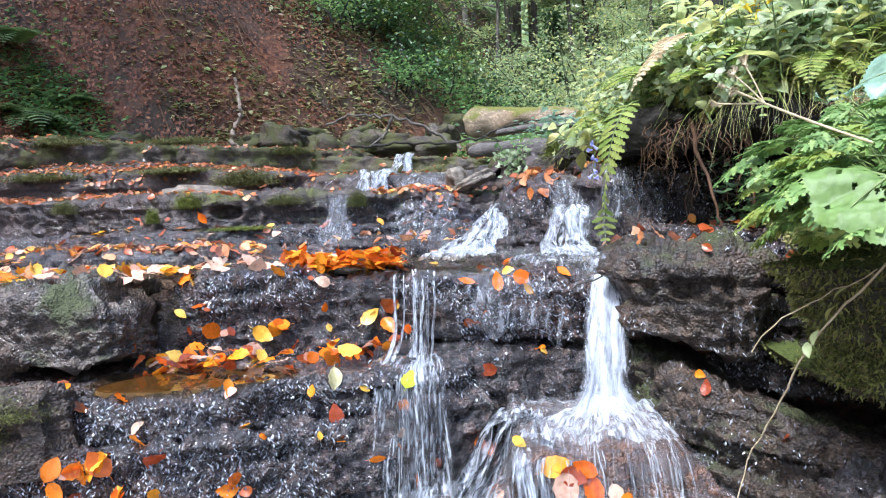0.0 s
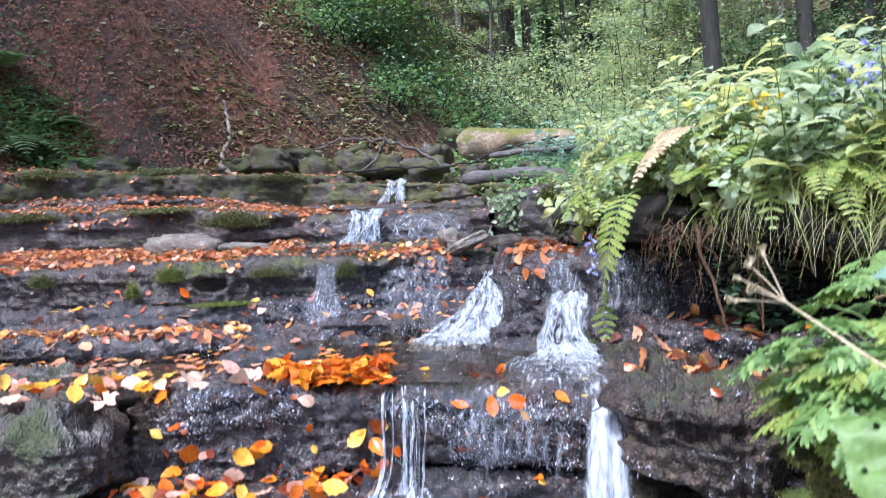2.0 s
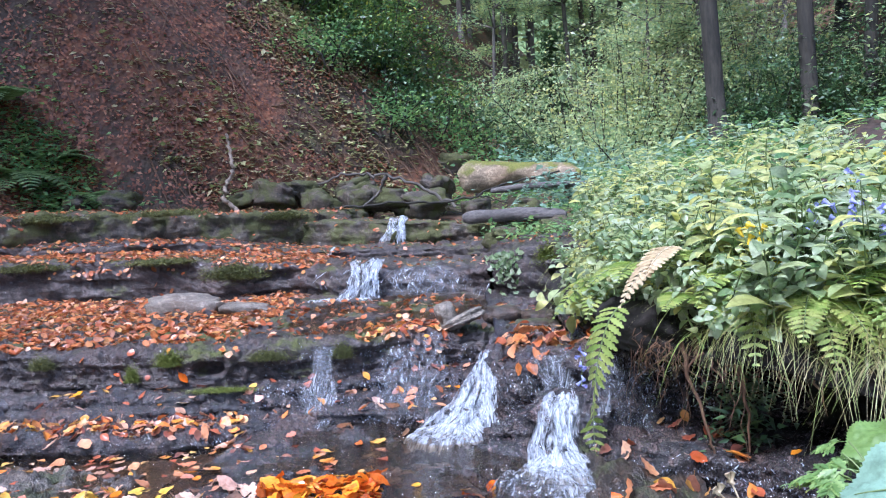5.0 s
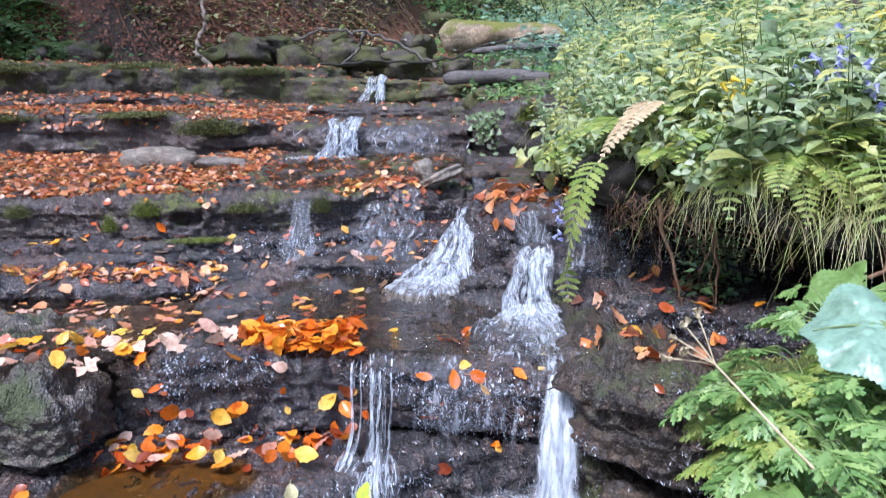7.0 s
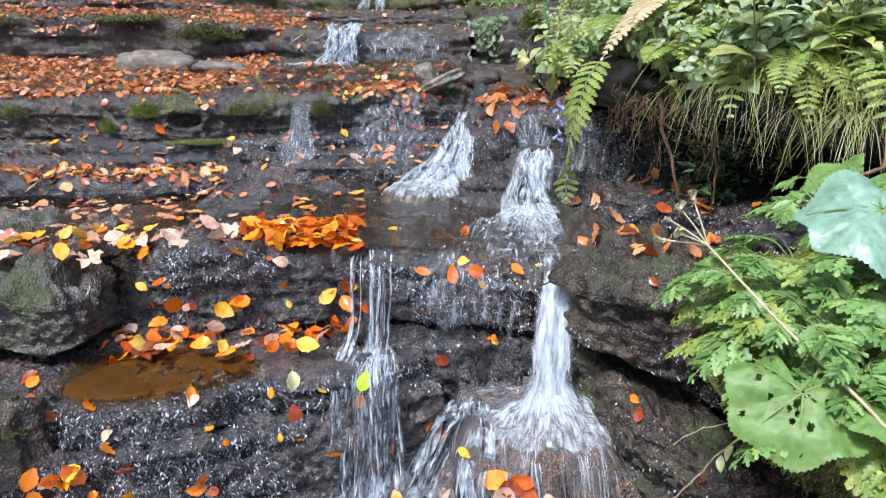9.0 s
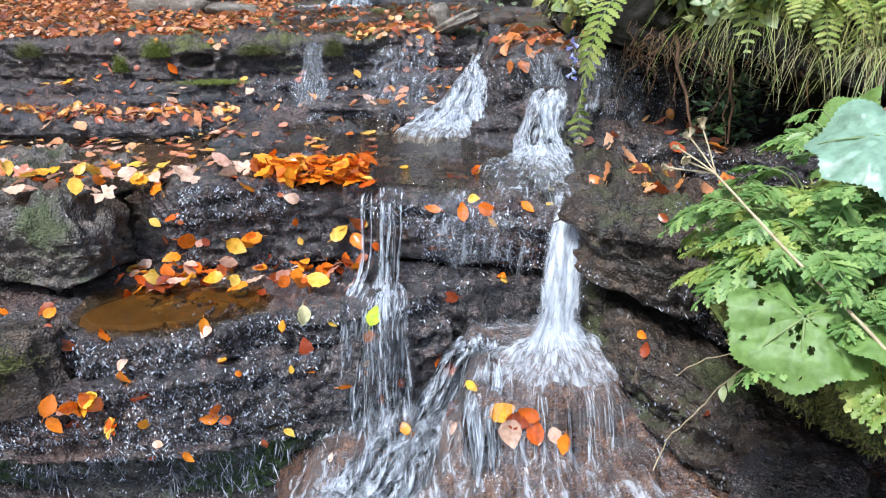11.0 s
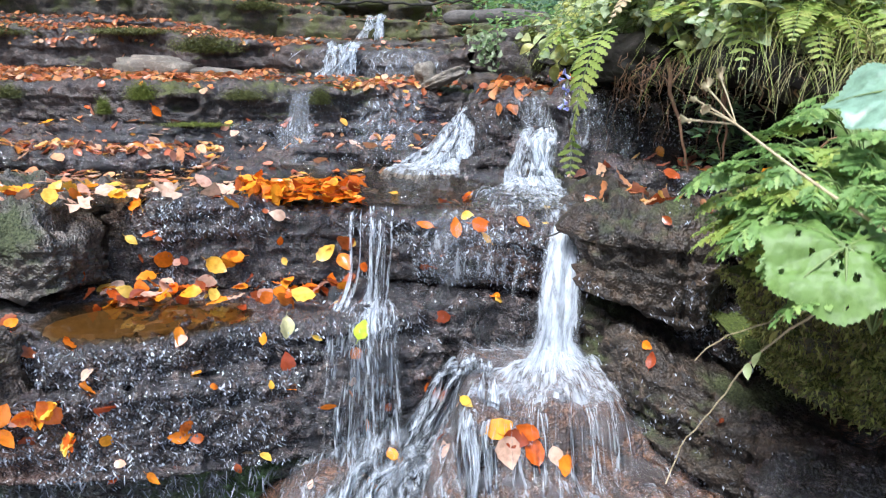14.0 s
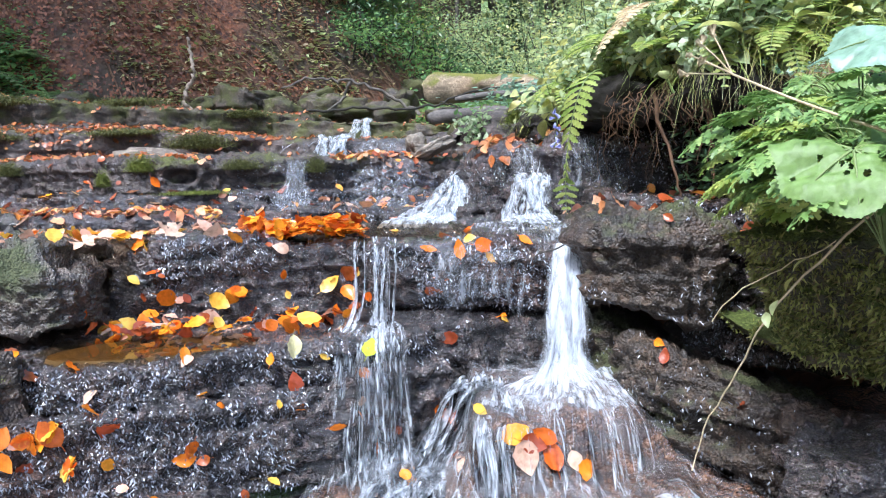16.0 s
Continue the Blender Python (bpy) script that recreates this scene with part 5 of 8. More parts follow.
def pile(count, xs, ys, kinds, size=(0.05, 0.09), heap_up=0.0, tilt=0.35, top=3.0, maple=0.0, level=None):
    """Leaves let fall over a patch, one by one."""
    for _ in range(count):
        x, y = lrng.uniform(*xs), lrng.uniform(*ys)
        hit, normal = drop(x, y, top)
        if hit is None:
            continue
        if level is not None and hit.z < level:
            hit, normal = Vector((x, y, level)), UP
        lay_leaf(kinds[int(lrng.integers(len(kinds)))], hit, normal, lrng.uniform(*size), tilt, lrng.uniform() < maple, 0.006 + lrng.uniform(0, 1) * heap_up)


pile(54, (-0.48, -0.10), (2.21, 2.46), "oooooyor", (0.06, 0.10), 0.045, 0.6, 0.4, 0, 0.004)
pile(64, (-1.45, -0.78), (2.16, 2.5), "opyyopop", (0.06, 0.10), 0.02, 0.4, 0.4, 0.25, 0.004)
pile(16, (-0.86, -0.66), (2.16, 2.36), "oopoy", (0.06, 0.09), 0.015, 0.4, 0.4)
pile(10, (-0.72, -0.50), (2.3, 2.5), "ppo", (0.06, 0.10), 0.01, 0.3, 0.4, 0.5, 0.004)
pile(64, (-0.82, -0.13), (2.00, 2.22), "ooroorroopry", (0.05, 0.09), 0.055, 0.6, -0.21)
for _ in range(26):
    place, normal = near_surface((lrng.uniform(-0.84, -0.14), 2.16, lrng.uniform(-0.24, -0.14)))
    lay_leaf("ororoopry"[int(lrng.integers(9))], place, normal, lrng.uniform(0.05, 0.085), 0.45, False, 0.012)
pile(16, (-1.2, -0.85), (1.66, 2.0), "oorp", (0.05, 0.08), 0.01, 0.4, -0.2)
pile(2, (0.60, 0.70), (1.62, 1.9), "rr", (0.03, 0.045), 0.004, 0.2, 0.1)


def strew(name, count, inside, material, label, size=(0.024, 0.058), seed=1, tilt=0.2, top=6.0, lift=(0.004, 0.02), shapes=None, level=None):
    """Many leaves too numerous to count, as one object."""
    r = np.random.default_rng(seed)
    places, ups = [], []
    for x, y in inside(r, count):
        hit, normal = drop(x, y, top)
        if hit is None or normal.z < 0.35:
            continue
        if level is not None and hit.z < level:
            hit, normal = Vector((x, y, level)), UP
        places.append(tuple(hit + normal * r.uniform(*lift)))
        ups.append(tuple(normal))
    places, ups = np.array(places), np.array(ups)
    pieces = []
    shapes = shapes or BEECH
    pick = r.integers(0, len(shapes), len(places))
    for k, (bv, bf) in enumerate(shapes):
        sel = pick == k
        if sel.any():
            pieces.append(strewn(bv, bf, places[sel], turns(sel.sum(), r, tilt, ups[sel]), r.uniform(*size, sel.sum())))
    v, f = joined(pieces)
    return tagged(new(name, mesh_of(name, v, f, material)), label, "leaves", "", "stuff")


def box(x0, x1, y0, y1):
    return lambda r, n: np.stack([r.uniform(x0, x1, n), r.uniform(y0, y1, n)], 1)


strew("pool_leaves", 150, box(-1.9, -0.1, 2.35, 3.0), LEAF_MIXED, "leaves floating on the pool", seed=90, level=0.004, lift=(0.0, 0.004), tilt=0.05)
strew("leaf_strip", 330, box(-2.3, -0.72, 2.98, 3.2), LEAF_MIXED, "orange and pale leaves along the first wet step", seed=91)
strew("leaf_strip", 80, box(-2.3, 0.2, 3.2, 3.5), LEAF_MIXED, "scattered leaves on the thin wet steps", seed=92)
strew("leaf_carpet", 6200, box(-3.8, -0.95, 3.65, 6.0), LEAF_CARPET, "carpet of orange and brown leaves on the shelf", seed=93)
strew("leaf_carpet", 340, box(-0.95, 0.25, 3.62, 5.3), LEAF_CARPET, "wet leaves on the upper shelf", seed=94)
strew("leaf_strip", 150, box(-0.35, 0.12, 3.65, 4.1), LEAF_MIXED, "orange leaves beside the tilted stone", seed=95)
strew("leaf_carpet", 2800, box(-5.0, -0.9, 6.0, 7.0), LEAF_CARPET, "leaves on the upper rock step", seed=96)
strew("leaf_carpet", 2400, box(-5.5, -1.0, 6.8, 9.5), LEAF_CARPET, "leaves along the mossy rock wall", seed=97)
strew("leaf_carpet", 420, box(-0.9, 1.2, 5.6, 8.6), LEAF_CARPET, "leaves among the upper rocks", seed=98)
strew("leaf_carpet", 150, box(0.3, 1.0, 3.3, 4.6), LEAF_MIXED, "leaves on the flat rocks", seed=99)

strew("strewn_leaves", 46, lambda r, n: np.stack([r.uniform(-1.6, -0.6, n), r.uniform(2.35, 3.0, n)], 1), LEAF_PALES, "pale pinkish leaves floating in the shallow pool", (0.04, 0.075), 491, 0.2, 0.4, (0.004, 0.010), None, 0.004)
strew("strewn_leaves", 46, lambda r, n: np.stack([r.uniform(-1.6, 0.2, n), r.uniform(2.98, 3.42, n)], 1), LEAF_PALES, "pale and orange leaves on the thin steps", (0.04, 0.075), 492, 0.3, 0.16)
strew("strewn_leaves", 90, lambda r, n: np.stack([r.uniform(0.29, 0.80, n), r.uniform(3.0, 3.5, n)], 1), LEAF_CARPET, "rust and orange leaves on the brown block", (0.045, 0.08), 493, 0.35, 0.44)
strew("leaf_heap", 70, lambda r, n: np.stack([r.uniform(-0.46, -0.12, n), r.uniform(2.29, 2.47, n)], 1), LEAF_HEAP, "heap of bright orange leaves lodged at the lip", (0.045, 0.085), 494, 0.55, 0.4, (0.006, 0.05), None, 0.004)
strew("strewn_leaves", 46, lambda r, n: np.stack([r.uniform(0.58, 1.0, n), r.uniform(2.0, 2.75, n)], 1), LEAF_MIXED, "rust-brown leaves in the shade of the bank", (0.045, 0.08), 495, 0.3, 0.28)

# ---- the bank and its plants ----
ledge("moss_bank", [(1.4, 1.82, 0.06, -0.12), (1.02, 1.74, 0.07, -0.14), (0.84, 1.66, 0.08, -0.17), (0.725, 1.57, 0.085, -0.19), (0.715, 1.44, 0.09, -0.20), (0.82, 1.24, 0.10, -0.22), (1.02, 1.05, 0.12, -0.25), (1.6, 0.8, 0.14, -0.25), (2.4, 0.5, 0.14, -0.3)],
      0.3, "overhanging bank covered with thick dark moss", MOSS, seed=41, rough=0.045, strata=0.012, round_lip=0.08, under=0.5, joint=5, rise=0.009, step=0.010, lean=0.5)
# soil colour carries the shade of the undercut
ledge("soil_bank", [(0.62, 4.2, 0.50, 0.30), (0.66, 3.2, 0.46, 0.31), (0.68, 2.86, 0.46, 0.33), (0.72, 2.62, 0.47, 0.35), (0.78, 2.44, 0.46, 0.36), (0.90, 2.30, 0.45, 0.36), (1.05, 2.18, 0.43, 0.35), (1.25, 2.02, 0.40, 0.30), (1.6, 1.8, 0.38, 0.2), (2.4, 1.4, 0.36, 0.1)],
      2.5, "undercut bank of soil and roots, darkened for shade", SHADE_EARTH, seed=42, rough=0.05, strata=0.02, round_lip=0.06, under=0.45, joint=5, rise=0.012, step=0.016)


# back of the hollow beneath the bank, its shade painted near black
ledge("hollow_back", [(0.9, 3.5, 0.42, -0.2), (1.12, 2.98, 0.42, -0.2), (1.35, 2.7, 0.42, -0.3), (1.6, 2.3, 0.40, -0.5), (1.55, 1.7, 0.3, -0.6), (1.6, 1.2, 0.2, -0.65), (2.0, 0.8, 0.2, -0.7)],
      0.8, "earth at the back of the hollow, its shade painted black", SHADE_EARTH, seed=43, rough=0.05, strata=0.03, joint=5, rise=0.02, step=0.02)


def bank_edge(y):
    return np.interp(y, [0.0, 1.2, 2.0, 2.3, 2.6, 3.2, 5, 8], [1.9, 1.75, 1.35, 1.0, 0.86, 0.8, 0.95, 1.6])


def bank_height(x, y):
    p = np.stack([x, y, 0 * x], -1)
    edge = bank_edge(y)
    d = np.maximum(x - edge, 0)
    base = np.interp(y, [0, 1.5, 2.5, 4, 8], [0.28, 0.40, 0.50, 0.66, 1.0])
    return base + 0.20 * d + 0.05 * fbm(p, 2.0, 3, 44)


def bank_sheet():
    """The top of the bank, which ends at its broken edge."""
    gx, gy = np.meshgrid(np.linspace(0.7, 5.0, 130), np.linspace(0.3, 8.0, 150), indexing="ij")
    v = np.stack([gx, gy, bank_height(gx, gy)], -1)
    f = grid_faces(130, 150)
    mid = v.reshape(-1, 3)[f].mean(1)
    f = f[mid[:, 0] > bank_edge(mid[:, 1]) - 0.03 + 0.03 * vnoise(mid, 8.0, 47)]
    me = mesh_of("bank_top", v, f, SOIL)
    STAND.append(me)
    return tagged(new("bank_top", me), "sloping earth bank under the plants", "ground", "", "structure")


bank_sheet()
co = np.zeros(0)
_v, _f, _n = [], [], 0
for _me in STAND:
    co = np.zeros(len(_me.vertices) * 3)
    _me.vertices.foreach_get("co", co)
    _v += co.reshape(-1, 3).tolist()
    ix = np.zeros(len(_me.loops), np.int32)
    _me.loops.foreach_get("vertex_index", ix)
    _f += (ix.reshape(-1, 4) + _n).tolist()
    _n += len(_me.vertices)
SURFACE = BVHTree.FromPolygons(_v, _f)


def toothed(length, width, teeth, droop=0.15, fold=0.25, start=0.0, lobe=0.35):
    """A leaf or leaflet along x with a saw edge; vertices and faces."""
    n = teeth * 2 + 1
    t = np.linspace(0, 1, n)
    w = width * 0.5 * np.sin(np.pi * np.clip(t * 0.93 + 0.05, 0, 1)) ** 0.75
    w = w * np.where(np.arange(n) % 2, 1.0, 1 - lobe)
    w[-1] = 0.0
    x = t * length + np.where(np.arange(n) % 2, 0.03 * length, 0)
    z = -droop * length * t ** 2
    mid = np.stack([t * length, 0 * t, z], -1)
    a = np.stack([x, w, z + fold * w], -1)
    b = np.stack([x, -w, z + fold * w], -1)
    v = np.stack([a, mid, b], 1)
    return v.reshape(-1, 3), grid_faces(n, 3).tolist()


def turned(piece, m):
    v, f = piece
    r = np.array(m.to_3x3())
    return np.asarray(v) @ r.T + np.array(m.translation), f


def arc(base, direction, length, sag, n=14):
    """A path that leaves base along direction and bends under its weight."""
    d = np.array(direction, float)
    d /= np.linalg.norm(d)
    t = np.linspace(0, 1, n)[:, None]
    return np.array(base, float) + d * length * t + np.array([0, 0, -1.0]) * sag * length * t ** 2


def basis(path, i, up=(0, 0, 1)):
    t = path[min(i + 1, len(path) - 1)] - path[max(i - 1, 0)]
    t = t / np.linalg.norm(t)
    side = np.cross(np.array(up, float), t)
    side /= max(np.linalg.norm(side), 1e-6)
    return t, side, np.cross(t, side)


def frond_pieces(path, width, pairs, rng_, teeth=6, pinna_w=0.2, lift=0.1):
    """The leaflets of one fern frond along its rib."""
    pieces = []
    n = len(path)
    for k in range(pairs):
        u = 0.10 + 0.88 * k / (pairs - 1)
        size = width * np.sin(np.pi * min(0.22 + 0.78 * u, 1.0)) ** 0.8 * (1.0 if u < 0.9 else 0.7) + 0.006
        f = u * (n - 1)
        i = int(f)
        c = path[i] + (path[min(i + 1, n - 1)] - path[i]) * (f - i)
        t, side, nrm = basis(path, i)
        for s in (-1, 1):
            fwd = side * s * 0.93 + t * 0.35 + nrm * lift
            fwd = fwd / np.linalg.norm(fwd)
            cross_ = np.cross(nrm, fwd)
            cross_ /= np.linalg.norm(cross_)
            m = np.stack([fwd, cross_, np.cross(fwd, cross_)], 1)
            v, fc = toothed(size, size * pinna_w + 0.008, teeth, 0.12 + 0.1 * rng_.uniform(), 0.15, 0, 0.45)
            pieces.append((v @ m.T + c, fc))
    return pieces


def wire(points, n=24, wobble=0.0, seed=0):
    q = np.array(points, float)
    d = np.r_[0, np.cumsum(np.linalg.norm(np.diff(q, axis=0), axis=1))]
    s = np.linspace(0, d[-1], n)
    p = np.stack([np.interp(s, d, q[:, j]) for j in range(3)], 1)
    for _ in range(2):
        p[1:-1] = (p[:-2] + 2 * p[1:-1] + p[2:]) / 4
    if wobble:
        p += np.random.default_rng(seed).normal(0, wobble, p.shape)
    return p


def fern(name, base, fronds, label, material, seed, pinna_w=0.2, teeth=6):
    """A fern of several fronds: (direction, length, sag, width, pairs)."""
    r = np.random.default_rng(seed)
    top = thing(name, label, "fern", "", "", Matrix.Translation(base))
    for direction, length, sag, width, pairs in fronds:
        path = arc((0, 0, 0), direction, length, sag) if len(direction) == 3 else wire(direction, 16)
        rib = tube(path, np.linspace(0.0035, 0.001, len(path)), 5, False)
        f = part("frond", mesh_of("frond", *joined(frond_pieces(path, width, pairs, r, teeth, pinna_w)), material), top)
        tagged(f, kind="stuff")
        part("rib", mesh_of("rib", *rib, STEM if material != FERN_BROWN else STALK), f)
    return top


def ring_fronds(r, n, length, sag, spread=1.0, up=0.5, toward=None):
    out = []
    for k in range(n):
        a = r.uniform(0, 2 * np.pi) if toward is None else toward + r.normal(0, spread)
        out.append(((math.cos(a), math.sin(a), up + r.uniform(-0.2, 0.4)), length * r.uniform(0.7, 1.15), sag * r.uniform(0.7, 1.3), length * 0.26, 15))
    return out


# the long frond that hangs over the fall
fern("hanging_fern", (0.70, 2.64, 0.52), [([(0, 0, 0), (-0.04, -0.03, 0.0), (-0.09, -0.06, -0.07), (-0.125, -0.075, -0.19), (-0.145, -0.07, -0.35), (-0.14, -0.06, -0.50)], 0.42, 1.15, 0.078, 22)], "bright green fern frond hanging in front of the fall", FERN_GREEN, 101, 0.24, 5)
fern("withered_fern", (0.82, 2.50, 0.70), [((-0.75, -0.2, -0.15), 0.20, 0.7, 0.065, 15), ((-0.5, -0.4, 0.05), 0.15, 0.6, 0.055, 12)], "withered tan fern frond among green plants", FERN_BROWN, 102, 0.3, 5)
fr = np.random.default_rng(103)
fern("bank_fern", (1.00, 2.42, 0.62), [((-0.15, -0.55, 0.1), 0.30, 0.95, 0.075, 18), ((0.15, -0.6, 0.15), 0.28, 0.9, 0.075, 17), ((-0.5, -0.4, 0.3), 0.26, 0.7, 0.07, 16)], "green fern hanging over the edge of the bank", FERN_GREEN, 104)
fern("bank_fern", (0.78, 2.75, 0.62), [((-0.75, -0.3, 0.35), 0.24, 0.6, 0.065, 16), ((-0.8, 0.3, 0.35), 0.22, 0.6, 0.06, 15), ((-0.45, -0.6, 0.4), 0.24, 0.6, 0.065, 15)], "pale green fern at the corner of the bank", FERN_GREEN, 105)
fern("bank_fern", (0.92, 2.6, 0.66), [((-0.55, -0.55, 0.4), 0.24, 0.6, 0.07, 16), ((0.1, -0.7, 0.4), 0.24, 0.6, 0.07, 16)], "pale green fern among the bank plants", FERN_GREEN, 106)
fern("bank_fern", (1.32, 2.25, 0.58), ring_fronds(fr, 5, 0.34, 0.7, 0.9, 0.35, -1.8), "green fern on the bank", FERN_GREEN, 107)
fern("bank_fern", (0.84, 2.44, 0.55), [((-0.45, -0.5, 0.35), 0.18, 0.6, 0.05, 17), ((0.1, -0.7, 0.3), 0.20, 0.65, 0.052, 17), ((0.5, -0.5, 0.35), 0.20, 0.6, 0.052, 16)], "yellow-green fern over the lip of the bank", FERN_GREEN, 108)
fern("bank_fern", (1.12, 2.24, 0.56), [((-0.35, -0.6, 0.3), 0.24, 0.8, 0.06, 20), ((0.2, -0.7, 0.25), 0.24, 0.85, 0.06, 20), ((-0.1, -0.7, 0.1), 0.20, 1.0, 0.055, 18)], "yellow-green fern hanging from the bank", FERN_GREEN, 109)
fern("bank_fern", (0.76, 3.15, 0.54), [((-0.8, -0.3, 0.3), 0.30, 0.75, 0.07, 17), ((-0.7, 0.3, 0.35), 0.28, 0.7, 0.07, 17), ((-0.5, -0.7, 0.3), 0.28, 0.75, 0.07, 17)], "pale green fern hanging over the shade-darkened soil", FERN_GREEN, 110)
for k, (x, y) in enumerate([(-4.7, 9.3), (-4.3, 9.2), (-5.3, 9.4), (-5.6, 9.2), (-4.9, 9.0), (-6.2, 10.0)]):
    hit, normal = drop(x, y, 12)
    fern("slope_fern", tuple(hit), ring_fronds(fr, 11, 0.75, 0.7, 1, 0.9), "green fern at the foot of the leafy slope", FERN_DARK, 120 + k, 0.22, 4)


def round_leaf(name, centre, normal, forward, radius, label, material, seed, stalk_to, holes=14):
    """A great round toothed leaf with a deep notch, fan of ribs, holes eaten in it, and its stalk."""
    r = np.random.default_rng(seed)
    nr, na = 30, 150
    a = np.linspace(-2.75, 2.75, na)
    rim = 1.0 + 0.05 * np.cos(a * 7) + 0.035 * (np.arange(na) % 2) - 0.25 * (np.abs(a) / 2.75) ** 6
    rad = np.linspace(0.03, 1, nr)
    g = np.zeros((nr, na, 3))
    g[..., 0] = rad[:, None] * rim[None] * np.cos(a)[None]
    g[..., 1] = rad[:, None] * rim[None] * np.sin(a)[None] * 1.05
    ribs = np.abs(np.sin(a * 2.6))
    g[..., 2] = 0.14 * rad[:, None] * (ribs[None] - 0.5) + 0.02 * vnoise(g, 11.0, seed + 1) - 0.28 * rad[:, None] ** 2 + 0.09 * vnoise(g, 3.0, seed) + 0.16 * rad[:, None] ** 2 * np.sin(a * 3 + seed)[None]
    faces = grid_faces(nr, na)
    mid = g.reshape(-1, 3)[faces].mean(1)
    keep = np.ones(len(faces), bool)
    for _ in range(holes):
        h = mid[r.integers(len(mid))] * r.uniform(0.5, 1.0)
        keep &= np.linalg.norm((mid - h)[:, :2] * [1, 1.3], axis=1) > r.uniform(0.02, 0.06)
    n = np.array(normal, float) / np.linalg.norm(normal)
    fw = np.array(forward, float) - np.dot(forward, n) * n
    fw /= np.linalg.norm(fw)
    m = np.stack([fw, np.cross(n, fw), n], 1)
    top = thing(name, label, "plant", "", "", Matrix.Translation(centre))
    bl = part("leaf_blade", mesh_of("leaf_blade", (g.reshape(-1, 3) * radius) @ m.T, faces[keep], material), top)
    ribs_ = []
    for b in np.linspace(-2.3, 2.3, 7):
        q = np.linspace(0.02, 0.9, 8)
        path = np.stack([q * np.cos(b), q * np.sin(b) * 1.05, 0.012 - 0.05 * q - 0.28 * q ** 2], -1) * radius
        ribs_.append(tube(path @ m.T, np.linspace(0.0028, 0.0008, 8), 4, False))
    part("leaf_ribs", mesh_of("leaf_ribs", *joined(ribs_), STEM), bl)
    s = np.array(stalk_to, float) - np.array(centre)
    t = np.linspace(0, 1, 12)[:, None]
    path = s * t + np.array([0, 0, 0.05]) * np.sin(np.pi * t)
    part("stalk", mesh_of("stalk", *tube(path, np.linspace(0.004, 0.006, 12), 6), STEM), top)
    return top


BUTTER = leaf_material("butterbur_leaf", [(0.14, 0.24, 0.05), (0.17, 0.28, 0.07)], 0.55, True, 0.3)
BUTTER_BLUE = leaf_material("butterbur_leaf_blue", [(0.22, 0.37, 0.25), (0.26, 0.40, 0.29)], 0.4, True, 0.3)
round_leaf("butterbur_leaf", (0.655, 1.03, 0.175), (-0.15, -0.55, 0.80), (-0.25, -0.7, -0.25), 0.098, "large round green leaf riddled with holes", BUTTER, 151, (0.95, 1.15, 0.05), 34)
round_leaf("butterbur_leaf", (0.78, 1.00, 0.175), (0.15, -0.30, 0.90), (0.5, -0.6, -0.25), 0.085, "large round green leaf beside a holed one", BUTTER, 156, (0.95, 1.1, 0.05), 10)
round_leaf("butterbur_leaf", (0.87, 1.28, 0.37), (-0.12, -0.38, 0.88), (-0.8, -0.3, -0.1), 0.118, "large round blue-green leaf of the bank", BUTTER_BLUE, 152, (1.05, 1.4, 0.12), 6)
round_leaf("butterbur_leaf", (0.80, 1.22, 0.24), (-0.25, -0.4, 0.8), (-0.7, -0.4, -0.5), 0.075, "large green leaf half hidden under others", BUTTER, 153, (0.95, 1.3, 0.08), 4)
round_leaf("butterbur_leaf", (1.02, 1.62, 0.33), (-0.3, -0.5, 0.7), (-0.6, -0.5, -0.3), 0.11, "large green leaf under the herbs", BUTTER, 155, (1.15, 1.7, 0.1), 4)


def herb_leaf(path_len, r, pairs=4):
    """A compound leaf, triangular in outline, cut into lobed leaflets, along x."""
    path = arc((0, 0, 0), (1, 0, 0.15), path_len, 0.3, 10)
    pieces = [tube(path, np.linspace(0.0013, 0.0006, 10), 4, False)]
    for k in range(pairs + 1):
        u = 0.30 + 0.66 * k / pairs
        f = u * 9
        i = int(min(f, 8))
        c = path[i] + (path[i + 1] - path[i]) * (f - i)
        size = path_len * (0.52 - 0.34 * (k / pairs))
        for a in ((0.85, -0.85) if k < pairs else (0.0,)):
            m = pose(*c, r.uniform(-12, 12), 6 + r.uniform(-6, 10), math.degrees(a) + r.uniform(-8, 8))
            pieces.append(turned(toothed(size, size * 0.42, 5, 0.22, 0.25, 0, 0.55), m))
            for q in ((0.25, 0.55) if k < pairs - 1 else (0.4,)):
                for b in (0.75, -0.75):
                    off = m @ Vector((size * q, 0, -0.004))
                    pieces.append(turned(toothed(size * 0.56 * (1.15 - q), size * 0.38 * (1.2 - q), 3, 0.2, 0.25, 0, 0.5), pose(*off, r.uniform(-10, 10), 8, math.degrees(a + b))))
    return joined(pieces)


hr = np.random.default_rng(160)
HERB_LEAVES = [mesh_of("compound_leaf", *herb_leaf(0.115, hr), m) for m in (PARSLEY, PARSLEY, FERN_GREEN, PARSLEY)]


